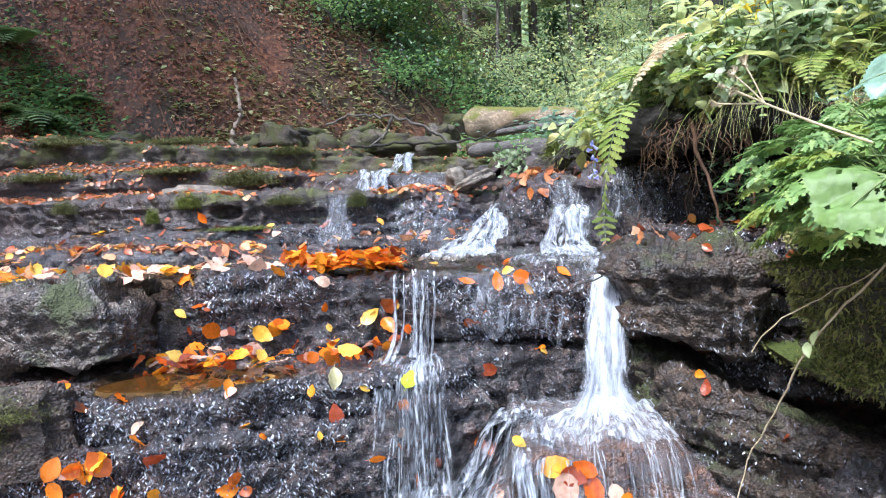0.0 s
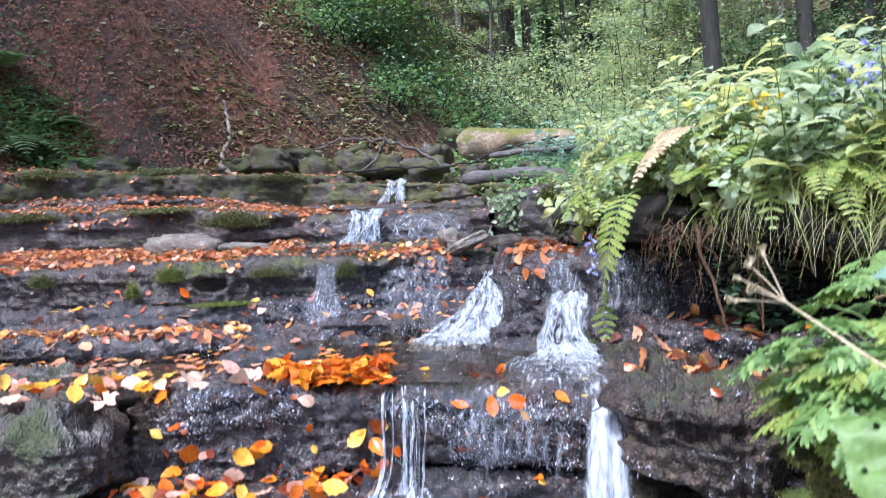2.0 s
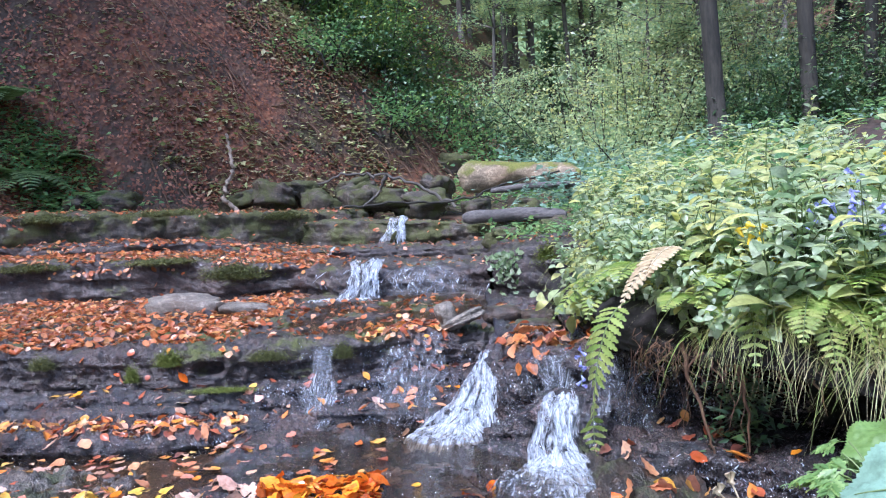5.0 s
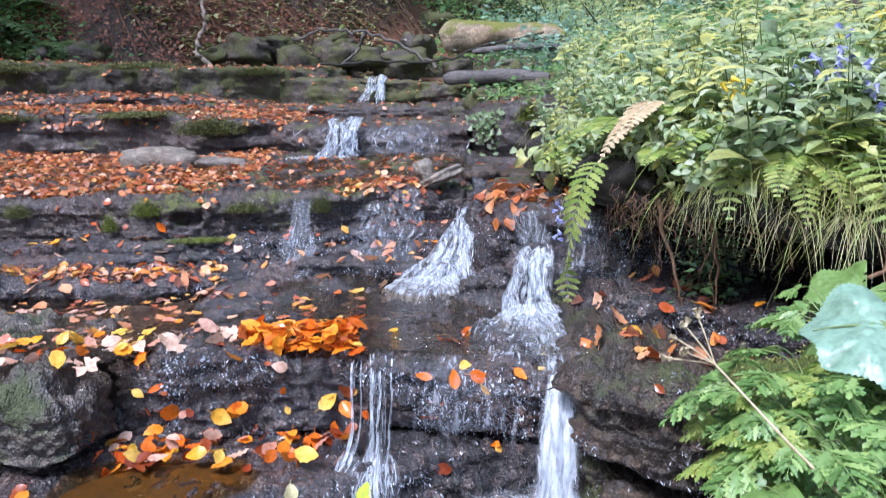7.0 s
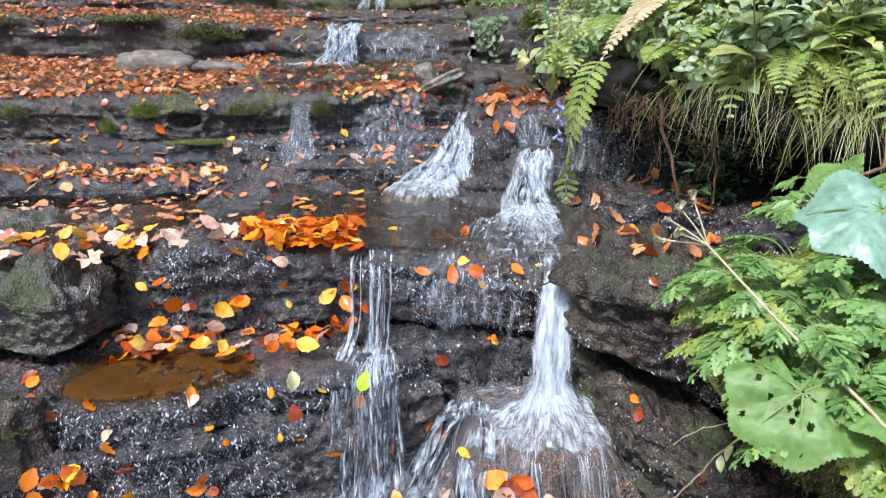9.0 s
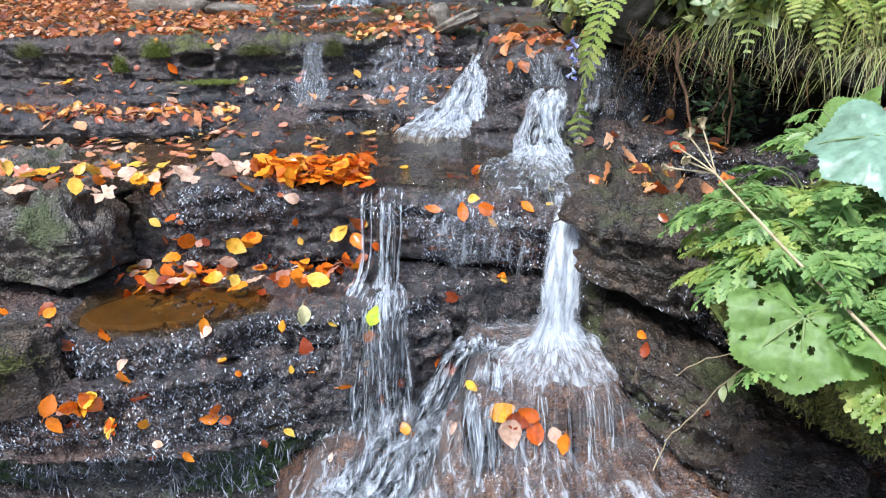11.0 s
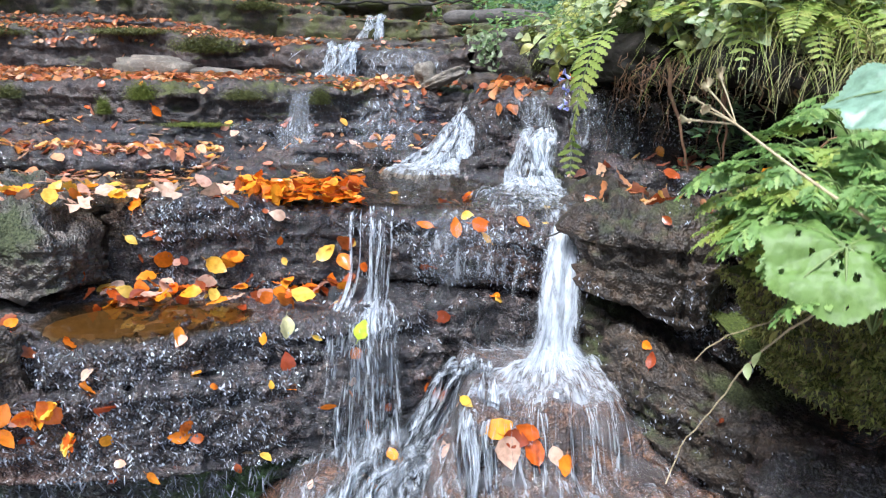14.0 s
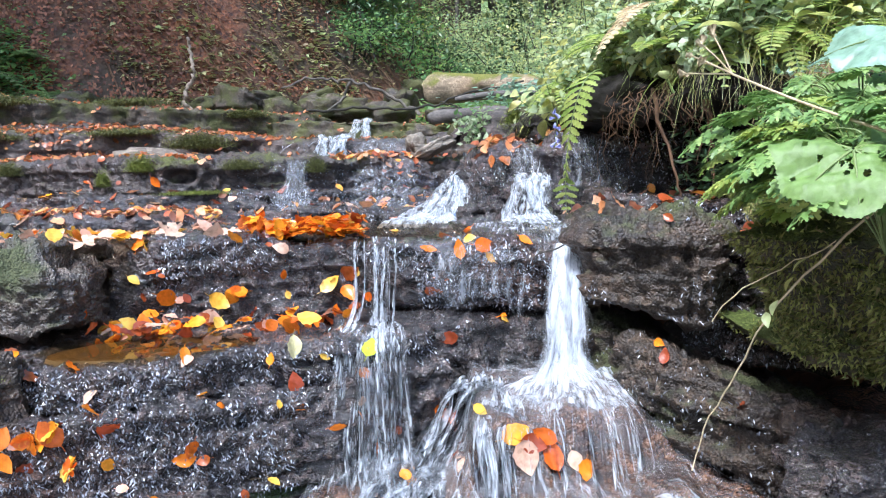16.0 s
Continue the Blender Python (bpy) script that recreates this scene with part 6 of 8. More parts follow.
def parsley(base, n, seed, label="feathery green herb with cut leaves"):
    """A tuft of compound leaves on stalks."""
    r = np.random.default_rng(seed)
    top = thing("wild_parsley", label, "herb", "feathery herbs on the bank", "", Matrix.Translation(base))
    for k in range(n):
        a = math.pi + r.normal(0.3, 0.9)
        h = r.uniform(0.02, 0.15) if base[1] < 1.45 else r.uniform(0.05, 0.2)
        tip = Vector((math.cos(a) * r.uniform(0.03, 0.14), math.sin(a) * r.uniform(0.03, 0.14), h))
        t = np.linspace(0, 1, 7)[:, None]
        path = np.array(tip)[None] * t + np.array([0, 0, 0.04]) * np.sin(np.pi * t)
        part("stalk", mesh_of("stalk", *tube(path, 0.0016, 4, False), STEM), top)
        ob = part("leaf", HERB_LEAVES[int(r.integers(4))], top)
        ob.matrix_basis = Matrix.Translation(tip) @ Euler((r.normal(0, 0.3), r.normal(0.15, 0.25), a + r.normal(0, 0.5))).to_matrix().to_4x4() @ Matrix.Scale(r.uniform(0.6, 1.15), 4)
    return top


for k, (x, y, z, n) in enumerate([(0.80, 1.36, 0.10, 6), (0.76, 1.28, 0.12, 6), (0.82, 1.20, 0.12, 6), (0.76, 1.12, 0.02, 5), (0.88, 1.40, 0.14, 6), (0.84, 1.10, 0.10, 6), (0.95, 1.25, 0.16, 6), (0.86, 1.40, 0.10, 6), (0.98, 1.48, 0.16, 7), (1.08, 1.35, 0.18, 6), (1.0, 1.1, 0.14, 6), (1.05, 1.5, 0.08, 4), (1.2, 1.55, 0.12, 6), (1.2, 1.45, 0.2, 6)]):
    parsley((x - (0.0 if x < 0.8 else 0.05), y, z), 2 * n + 1, 170 + k)


def lance(length, width):
    n = 7
    t = np.linspace(0, 1, n)
    w = width * 0.5 * np.sin(np.pi * np.clip(t, 0.02, 0.99)) ** 0.8
    z = 0.10 * length * np.sin(t * 2.2) - 0.2 * length * t ** 2
    g = np.stack([np.stack([t * length, s * w, z + abs(s) * w * 0.3], -1) for s in (-1, 0, 1)], 1)
    return g.reshape(-1, 3), grid_faces(n, 3).tolist()


def herb_stem(r, height, leaf_len, leaf_w, count, flowers=0, lean=0.35):
    """A leafy stem: its stem, its leaves, its flowers, each as vertices and faces."""
    a = r.uniform(0, 2 * np.pi)
    path = arc((0, 0, 0), (math.cos(a) * lean, math.sin(a) * lean, 1), height, 0.12, 12)
    leaves, blooms = [], []
    for k in range(count):
        u = 0.25 + 0.75 * k / max(count - 1, 1)
        c = path[int(u * 11)]
        for s in range(2):
            b = k * 1.9 + s * math.pi + r.normal(0, 0.3)
            size = (1 - 0.45 * u) * r.uniform(0.75, 1.2)
            leaves.append(turned(lance(leaf_len * size, leaf_w * size), pose(*c, r.uniform(-20, 20), r.uniform(-25, 25), math.degrees(b))))
    for k in range(flowers):
        c = path[-1 - (k % 4)]
        b = r.uniform(0, 360)
        q = np.linspace(0, 1, 5)
        bell = np.stack([q * 0.026, 0 * q, 0.01 * q], -1)
        blooms.append(turned(tube(bell, [0.002, 0.004, 0.005, 0.006, 0.010], 6, False), pose(*c, 0, r.uniform(-60, 10), b)))
    return tube(path, np.linspace(0.003, 0.001, 12), 5, False), leaves, blooms


def herb_model(seed, height, leaf_len, leaf_w, count, stems, material, label, flowers=0, petal=BLUE_PETAL):
    r = np.random.default_rng(seed)
    top = thing("leafy_herb" if not flowers else "flowering_herb", label, "herb", "herbs of the bank")
    st, lv, fl = [], [], []
    for _ in range(stems):
        s, l, b = herb_stem(r, height * r.uniform(0.6, 1.1), leaf_len, leaf_w, count, flowers)
        off = np.array([r.normal(0, 0.04), r.normal(0, 0.04), 0])
        st.append((s[0] + off, s[1]))
        lv += [(v + off, f) for v, f in l]
        fl += [(v + off, f) for v, f in b]
    tagged(part("stem", mesh_of("stem", *joined(st), STEM), top), kind="stuff")
    tagged(part("foliage", mesh_of("foliage", *joined(lv), material), top), kind="stuff")
    if fl:
        part("blossoms", mesh_of("blossoms", *joined(fl), petal), top)
    return top


herbs = [
    herb_model(201, 0.34, 0.10, 0.045, 6, 4, GREEN_YELLOW, "yellow-green leafy herb on the bank"),
    herb_model(202, 0.30, 0.09, 0.055, 5, 5, GREEN_BRIGHT, "green leafy herb on the bank"),
    herb_model(203, 0.26, 0.08, 0.052, 5, 5, GREEN_YELLOW, "low yellow-green herb on the bank"),
    herb_model(204, 0.40, 0.115, 0.065, 6, 3, GREEN_BLUE, "tall pale green herb on the bank"),
    herb_model(205, 0.36, 0.10, 0.026, 9, 3, GREEN_BRIGHT, "leaning herb with violet-blue bell flowers", 4),
    herb_model(206, 0.30, 0.06, 0.028, 7, 3, GREEN_YELLOW, "leafy herb with small yellow flowers", 3, YELLOW_PETAL),
]
br = np.random.default_rng(210)
for k in range(190):
    y = br.uniform(2.1, 6.2)
    edge = float(np.interp(y, [1.7, 2.0, 2.3, 2.6, 3.2, 5, 8], [1.30, 1.12, 0.93, 0.82, 0.80, 0.95, 1.5]))
    x = edge + abs(br.normal(0, 0.5)) * (1 + 0.25 * (y - 2))
    hit, normal = drop(x, y, 4)
    if hit is None or hit.z < 0.2:
        continue
    kind = br.choice([0, 1, 2, 3], p=[0.32, 0.33, 0.29, 0.06])
    s = br.uniform(0.5, 1.25) * (0.85 if x < edge + 0.25 else 1.35 if y < 3.2 else 1.0)
    copy_thing(herbs[kind], Matrix.Translation(hit - Vector((0, 0, 0.02))) @ Euler((br.normal(0, 0.15), br.normal(0, 0.15), br.uniform(0, 6.28))).to_matrix().to_4x4() @ Matrix.Scale(s, 4))
for x, y, s in ((1.22, 2.24, 0.9), (1.30, 2.20, 0.9), (1.12, 2.34, 0.8), (1.40, 2.14, 0.9), (1.36, 2.3, 1.0)):
    hit, normal = drop(x, y, 4)
    copy_thing(herbs[4], Matrix.Translation(hit) @ Euler((0.2, -0.25, br.uniform(0, 6.28))).to_matrix().to_4x4() @ Matrix.Scale(s, 4))
for x, y in ((1.03, 2.25),):
    hit, normal = drop(x, y, 4)
    copy_thing(herbs[5], Matrix.Translation(hit) @ Matrix.Scale(1.1, 4))
# fine yellow-green herbs that froth over the edge of the bank
fine = herb_model(207, 0.17, 0.042, 0.026, 6, 7, GREEN_YELLOW, "fine yellow-green herb with small leaves")
pale_fine = herb_model(208, 0.20, 0.05, 0.030, 6, 6, GREEN_BRIGHT, "fine pale green herb with small leaves")
for k in range(120):
    y = br.uniform(2.15, 3.6) if k < 80 else br.uniform(2.3, 2.8)
    x = float(np.interp(y, [1.7, 2.0, 2.3, 2.6, 3.2, 5], [1.38, 1.20, 0.98, 0.84, 0.80, 0.95])) + br.uniform(-0.03, 0.28)
    hit, normal = drop(x, y, 4)
    if hit is None or hit.z < 0.25:
        continue
    copy_thing(fine if k % 2 else pale_fine, Matrix.Translation(hit - Vector((0, 0, 0.02))) @ Euler((br.normal(0.2, 0.3), br.normal(-0.3, 0.3), br.uniform(0, 6.28))).to_matrix().to_4x4() @ Matrix.Scale(br.uniform(0.8, 1.5), 4))
for k in range(46):
    y = br.uniform(2.75, 4.9)
    x = 0.70 + 0.05 * (y - 2.7) + br.uniform(-0.02, 0.14)
    hit, normal = drop(x, y, 4)
    if hit is None or hit.z < 0.38:
        continue
    copy_thing((fine, pale_fine, herbs[2])[k % 3], Matrix.Translation(hit - Vector((0, 0, 0.02))) @ Euler((br.normal(0.1, 0.3), br.normal(-0.5, 0.3), br.uniform(0, 6.28))).to_matrix().to_4x4() @ Matrix.Scale(br.uniform(0.7, 1.2), 4))
fine.matrix_basis = Matrix.Translation(drop(1.5, 2.6, 4)[0])
pale_fine.matrix_basis = Matrix.Translation(drop(1.45, 2.75, 4)[0])
# large-leaved stems that overtop the rest
tall = herb_model(209, 0.62, 0.13, 0.070, 5, 1, GREEN_YELLOW, "tall single stem with broad yellow-green leaves")
for x, y, s in ((1.06, 2.20, 1.15), (1.28, 2.18, 1.0), (1.16, 2.42, 1.05), (0.93, 2.58, 0.75), (1.42, 2.3, 1.1), (1.02, 2.36, 0.8), (1.2, 2.3, 0.75), (1.34, 2.24, 0.8), (0.88, 2.8, 0.8), (1.5, 2.3, 1.0)):
    hit, normal = drop(x, y, 4)
    copy_thing(tall, Matrix.Translation(hit) @ Euler((br.normal(0.08, 0.12), br.normal(-0.05, 0.12), br.uniform(0, 6.28))).to_matrix().to_4x4() @ Matrix.Scale(s, 4))
tall.matrix_basis = Matrix.Translation(drop(1.62, 2.45, 4)[0])
# taller sprays that stand against the woods
for x, y, s in ((1.12, 2.30, 1.55), (0.90, 2.62, 1.35), (1.25, 2.45, 1.5), (1.34, 2.35, 1.45), (1.0, 2.45, 1.25)):
    hit, normal = drop(x, y, 4)
    copy_thing(herbs[1 if s > 1.4 else 0], Matrix.Translation(hit) @ Euler((0, 0, br.uniform(0, 6.28))).to_matrix().to_4x4() @ Matrix.Scale(s, 4))
for ob, at in zip(herbs, ((1.5, 2.9), (1.4, 3.4), (1.7, 2.7), (1.9, 3.3), (1.6, 2.3), (1.8, 2.9))):
    ob.matrix_basis = Matrix.Translation(drop(*at, 4)[0])


def blades(r, base, n, length, spread, toward, droop, width=0.0020):
    out = []
    for _ in range(n):
        a = toward + r.normal(0, spread)
        L = length * r.uniform(0.5, 1.2)
        p = arc(np.array(base) + np.array([r.normal(0, 0.03), r.normal(0, 0.03), 0]), (math.cos(a), math.sin(a), r.uniform(0.2, 1.0)), L, droop * r.uniform(0.6, 1.5), 8)
        w = width * np.linspace(1, 0.1, 8) * r.uniform(0.6, 1.2)
        side = np.array([-math.sin(a), math.cos(a), 0])
        g = np.stack([p - side * w[:, None], p + side * w[:, None]], 1)
        out.append((g.reshape(-1, 3), grid_faces(8, 2).tolist()))
    return out


gr = np.random.default_rng(220)
for x, y, n, L, toward, dr in ((1.12, 2.16, 60, 0.34, -2.0, 1.1), (1.0, 2.26, 55, 0.30, -2.1, 1.1), (1.22, 2.04, 60, 0.36, -1.9, 1.1), (1.36, 1.94, 55, 0.40, -1.8, 1.0), (0.85, 4.7, 60, 0.40, -2.8, 1.1), (0.74, 3.7, 45, 0.34, 3.1, 1.0), (0.72, 3.3, 40, 0.30, 3.1, 1.0)):
    hit, normal = drop(x, y, 4)
    tuft = thing("grass_tussock", "tussock of long green and straw-coloured grass hanging over", "grass", "tussocks along the bank", "", Matrix.Translation(hit))
    tagged(part("blade_tuft", mesh_of("blade_tuft", *joined(blades(gr, (0, 0, 0), int(n * 0.75), L * (0.62 if y < 2.5 else 0.9), 0.9, toward, dr)), GRASS if y < 3 else GRASS_FRESH), tuft), kind="stuff")

for x, y, n, L in ((1.00, 2.28, 85, 0.24), (1.10, 2.22, 95, 0.27), (1.20, 2.12, 95, 0.28), (1.30, 2.06, 95, 0.30), (0.92, 2.38, 85, 0.22), (1.05, 2.30, 60, 0.42), (1.2, 2.2, 60, 0.46), (0.92, 2.52, 50, 0.38), (1.35, 2.1, 60, 0.5), (1.15, 2.5, 60, 0.5), (0.88, 2.9, 60, 0.45), (0.95, 3.3, 60, 0.5), (1.45, 2.35, 60, 0.5)):
    hit, normal = drop(x, y, 4)
    tuft = thing("grass_tussock", "tuft of thin yellow-green grass arching over", "grass", "grass tufts on the bank", "", Matrix.Translation(hit))
    tagged(part("blade_tuft", mesh_of("blade_tuft", *joined(blades(gr, (0, 0, 0.0), n, L, 1.2 if n > 80 else 1.6, -1.9 if n > 80 else -2.4, 0.8 if n > 80 else 0.55, 0.0017)), GRASS_FRESH), tuft), kind="stuff")
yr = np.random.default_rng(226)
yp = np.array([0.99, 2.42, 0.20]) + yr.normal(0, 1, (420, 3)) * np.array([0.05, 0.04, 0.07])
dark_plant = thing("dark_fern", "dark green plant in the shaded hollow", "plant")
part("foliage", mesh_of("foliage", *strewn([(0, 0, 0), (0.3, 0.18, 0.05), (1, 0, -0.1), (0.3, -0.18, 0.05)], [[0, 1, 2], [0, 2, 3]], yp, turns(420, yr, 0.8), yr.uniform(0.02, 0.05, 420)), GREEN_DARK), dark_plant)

# roots that hang in front of the hollow
rr = np.random.default_rng(230)
hang = []
for _ in range(80):
    u = rr.beta(1.4, 2.0)
    x = float(np.interp(u, [0, 0.3, 0.6, 1], [0.70, 0.78, 0.95, 1.3]))
    y = float(np.interp(u, [0, 0.3, 0.6, 1], [2.72, 2.42, 2.26, 1.98]))
    L = rr.uniform(0.04, 0.12) if rr.uniform() < 0.7 else rr.uniform(0.12, 0.32)
    n = 9
    p = np.stack([x + np.cumsum(rr.normal(0, 0.010, n)), y + rr.normal(0, 0.02) + np.cumsum(rr.normal(-0.001, 0.008, n)), 0.40 + rr.uniform(-0.03, 0.04) - np.linspace(0, L, n)], -1)
    hang.append(tube(p, np.linspace(rr.choice([0.0012, 0.002, 0.004, 0.008], p=[0.5, 0.3, 0.15, 0.05]), 0.0006, n), 4, False))
tagged(new("hanging_roots", mesh_of("hanging_roots", *joined(hang), ROOT)), "tangle of thin brown roots hanging from the bank", "roots", "", "stuff")
for k, p in enumerate(([(0.80, 2.40, 0.42), (0.82, 2.38, 0.3), (0.86, 2.36, 0.16), (0.88, 2.38, 0.05)], [(0.93, 2.30, 0.42), (0.95, 2.3, 0.28), (0.97, 2.34, 0.1)], [(1.28, 1.98, 0.40), (1.22, 1.9, 0.30), (1.1, 1.86, 0.27), (1.02, 1.9, 0.2)])):
    q = np.array(p)
    t = np.linspace(0, len(q) - 1, 16)
    path = np.stack([np.interp(t, np.arange(len(q)), q[:, j]) for j in range(3)], 1) + np.random.default_rng(k).normal(0, 0.003, (16, 3))
    thing("root", "thick brown root hanging from the bank", "root", "thick roots", "", None, mesh_of("root", *tube(path, np.linspace(0.007, 0.003, 16), 6), ROOT))


# dead umbel stalk and bent twig
umbel = thing("dead_umbel", "dry straw-coloured stalk with a bare umbel", "dead stalk")
part("stalk", mesh_of("stalk", *tube(wire([(0.59, 1.28, 0.315), (0.625, 1.20, 0.275), (0.66, 1.11, 0.235), (0.72, 0.98, 0.18), (0.82, 0.85, 0.06)]), np.linspace(0.002, 0.0032, 24), 6), STALK), umbel)
for k, (dx, dy, dz) in enumerate(((-0.055, 0.03, 0.035), (-0.02, 0.03, 0.07), (-0.07, 0.02, 0.005), (-0.04, 0.03, 0.055), (-0.045, 0.0, 0.02))):
    ray_ = part("umbel_ray", mesh_of("umbel_ray", *tube(wire([(0.59, 1.28, 0.315), (0.59 + dx * 0.5, 1.28 + dy * 0.5, 0.315 + dz * 0.55), (0.59 + dx, 1.28 + dy, 0.315 + dz)], 8), 0.0015, 5), STALK), umbel)
    heads = [tube(wire([(0.59 + dx, 1.28 + dy, 0.315 + dz), (0.59 + dx * 1.15 + rr.normal(0, 0.005), 1.28 + dy * 1.1, 0.315 + dz * 1.15 + rr.normal(0, 0.005))], 3), [0.001, 0.003, 0.005], 5) for _ in range(5)]
    part("seed_head", mesh_of("seed_head", *joined(heads), STALK), ray_)
twig = thing("bent_twig", "thin dry twig reaching down to the water", "twig")
part("stem", mesh_of("stem", *tube(wire([(0.86, 1.16, 0.16), (0.77, 1.22, 0.06), (0.676, 1.32, -0.095), (0.648, 1.41, -0.24), (0.616, 1.505, -0.38), (0.60, 1.50, -0.45)], 24, 0.0015, 3), np.linspace(0.0026, 0.0013, 24), 6), STALK), twig)
part("side_shoot", mesh_of("side_shoot", *tube(wire([(0.75, 1.24, 0.03), (0.66, 1.28, -0.02), (0.60, 1.33, -0.07), (0.585, 1.36, -0.12)], 12, 0.002, 4), 0.0012, 5), STALK), twig)
dry = [turned(lance(0.032, 0.016), pose(0.70 + dx, 1.28, -0.03 + dz, 20, 40, a)) for dx, dz, a in ((0, 0, 200), (0.02, 0.03, 160), (-0.03, -0.04, 220), (-0.05, -0.06, 250))]
part("dry_leaf", mesh_of("dry_leaf", *joined(dry), GREEN_YELLOW), twig)
thing("floating_twig", "thin dark twig lodged across the notch", "twig", "", "", None, mesh_of("floating_twig", *tube(wire([(0.36, 2.04, -0.055), (0.45, 2.03, -0.025), (0.54, 2.06, 0.02), (0.60, 2.1, 0.05)], 14, 0.002, 6), np.linspace(0.002, 0.0035, 14), 5), BARK_DARK))


# moss tufts over the face of the bank
bank_me = bpy.data.meshes["moss_bank"]
bco = np.zeros(len(bank_me.vertices) * 3)
bno = np.zeros(len(bank_me.vertices) * 3)
bank_me.vertices.foreach_get("co", bco)
bank_me.vertices.foreach_get("normal", bno)
bco, bno = bco.reshape(-1, 3), bno.reshape(-1, 3)
br2 = np.random.default_rng(238)
ok = np.where((bco[:, 0] < 1.3) & (bco[:, 1] < bco[:, 1].max() - 0.2))[0]
ok = br2.choice(ok, 42000)
front = np.where(((bno[ok] * (np.array([[0.1, 0.0, 0.4]]) - bco[ok])).sum(1) < 0)[:, None], -bno[ok], bno[ok])
front = front + np.array([[0, 0, -0.35]])
BANK_MOSS = leaf_material("bank_moss_tufts", [(0.08, 0.09, 0.025), (0.18, 0.20, 0.045), (0.32, 0.34, 0.08), (0.19, 0.14, 0.06)], 0.7)
tagged(new("bank_moss", mesh_of("bank_moss", *strewn([(-0.22, 0, 0), (0.22, 0, 0), (0.1, -0.25, 1.0)], [[0, 1, 2]], bco[ok] + br2.normal(0, 0.005, (42000, 3)), turns(42000, br2, 0.6, front), br2.uniform(0.005, 0.016, 42000)), BANK_MOSS)), "shaggy dark green moss on the bank", "moss", "", "stuff")

# moss cushions
def cushion(name, centre, size, seed, material=MOSS, label="cushion of bright green moss on rock"):
    r = np.random.default_rng(seed)
    n = 5200
    coarse = 1.7 if centre[1] > 4.5 else 0.6
    pts = r.normal(0, 1, (n, 3)) * np.array(size) * 0.45
    pts[:, 2] = np.abs(pts[:, 2])
    v, f = strewn([(0, -0.12, 0), (1, 0, 0.2), (0, 0.12, 0)], [[0, 1, 2]], np.array(centre) + pts * np.exp(-0.1), turns(n, r, 1.2), coarse * r.uniform(0.008, 0.022, n))
    return tagged(new(name, mesh_of(name, v, f, material)), label, "moss", "", "stuff")


MOSS_LEAF = leaf_material("moss_tips", [(0.07, 0.10, 0.012), (0.15, 0.19, 0.02), (0.23, 0.26, 0.04)], 0.6)
MOSS_DULL = leaf_material("dull_moss_tips", [(0.05, 0.06, 0.015), (0.11, 0.12, 0.03), (0.18, 0.19, 0.045)], 0.7)
for k, (c, size, dull) in enumerate((((-1.15, 3.43, 0.24), (0.065, 0.03, 0.075), False), ((-1.31, 3.42, 0.18), (0.03, 0.02, 0.06), False), ((-0.90, 3.36, 0.135), (0.15, 0.04, 0.012), False), ((-1.75, 3.5, 0.24), (0.06, 0.03, 0.06), True), ((-0.40, 3.54, 0.22), (0.05, 0.02, 0.07), True),
                                  ((-0.72, 3.46, 0.24), (0.10, 0.03, 0.05), True), ((-2.2, 3.57, 0.28), (0.10, 0.04, 0.05), True), ((0.72, 5.0, 0.48), (0.09, 0.03, 0.13), False), ((-1.5, 5.66, 0.46), (0.24, 0.03, 0.10), True), ((-2.1, 5.90, 0.59), (0.30, 0.10, 0.03), True), ((-3.2, 6.02, 0.58), (0.32, 0.08, 0.05), True),
                                  ((-2.6, 7.4, 0.98), (0.35, 0.2, 0.05), True), ((-3.6, 7.05, 0.97), (0.4, 0.1, 0.06), True), ((-1.7, 8.1, 0.90), (0.3, 0.06, 0.07), True), ((-0.99, 1.68, -0.27), (0.10, 0.06, 0.05), True), ((-1.04, 1.66, -0.34), (0.08, 0.05, 0.08), True))):
    cushion("moss_cushion", c, size, 240 + k, MOSS_DULL if dull else MOSS_LEAF, "cushion of dull green moss on rock" if dull else "cushion of bright green moss on rock")

# ---- stones and dead wood ----
def stone(name, centre, size, seed, material, label, turn=(0, 0, 0), rough=0.22, group="", fine=1):
    """A worn stone: a lumpy rounded block."""
    nu, nv = 28 * fine, 18 * fine
    u = np.linspace(0, 2 * np.pi, nu, endpoint=False)
    w = np.linspace(0, np.pi, nv)
    d = np.stack([np.sin(w)[:, None] * np.cos(u)[None], np.sin(w)[:, None] * np.sin(u)[None], np.broadcast_to(np.cos(w)[:, None], (nv, nu))], -1)
    p = np.sign(d) * np.abs(d) ** 0.75
    p = p * (1 + rough * fbm(d + seed * 3.1, 1.6, 4, seed))[..., None]
    q = np.round(p * 2.5 + 0.15 * seed) / 2.5 - 0.06 * seed
    p = 0.62 * p + 0.38 * q + 0.03 * vnoise(d, 7.0, seed)[..., None]
    if fine > 1:
        p = p + d * (0.05 * vnoise(d, 9.0, seed) + 0.04 * vnoise(d, 22.0, seed + 1))[..., None]
    m = Matrix.Translation(centre) @ Euler([radians(a) for a in turn]).to_matrix().to_4x4()
    return thing(name, label, "stone", group, "", m, mesh_of(name, p * np.array(size), grid_faces(nv, nu, True), material))


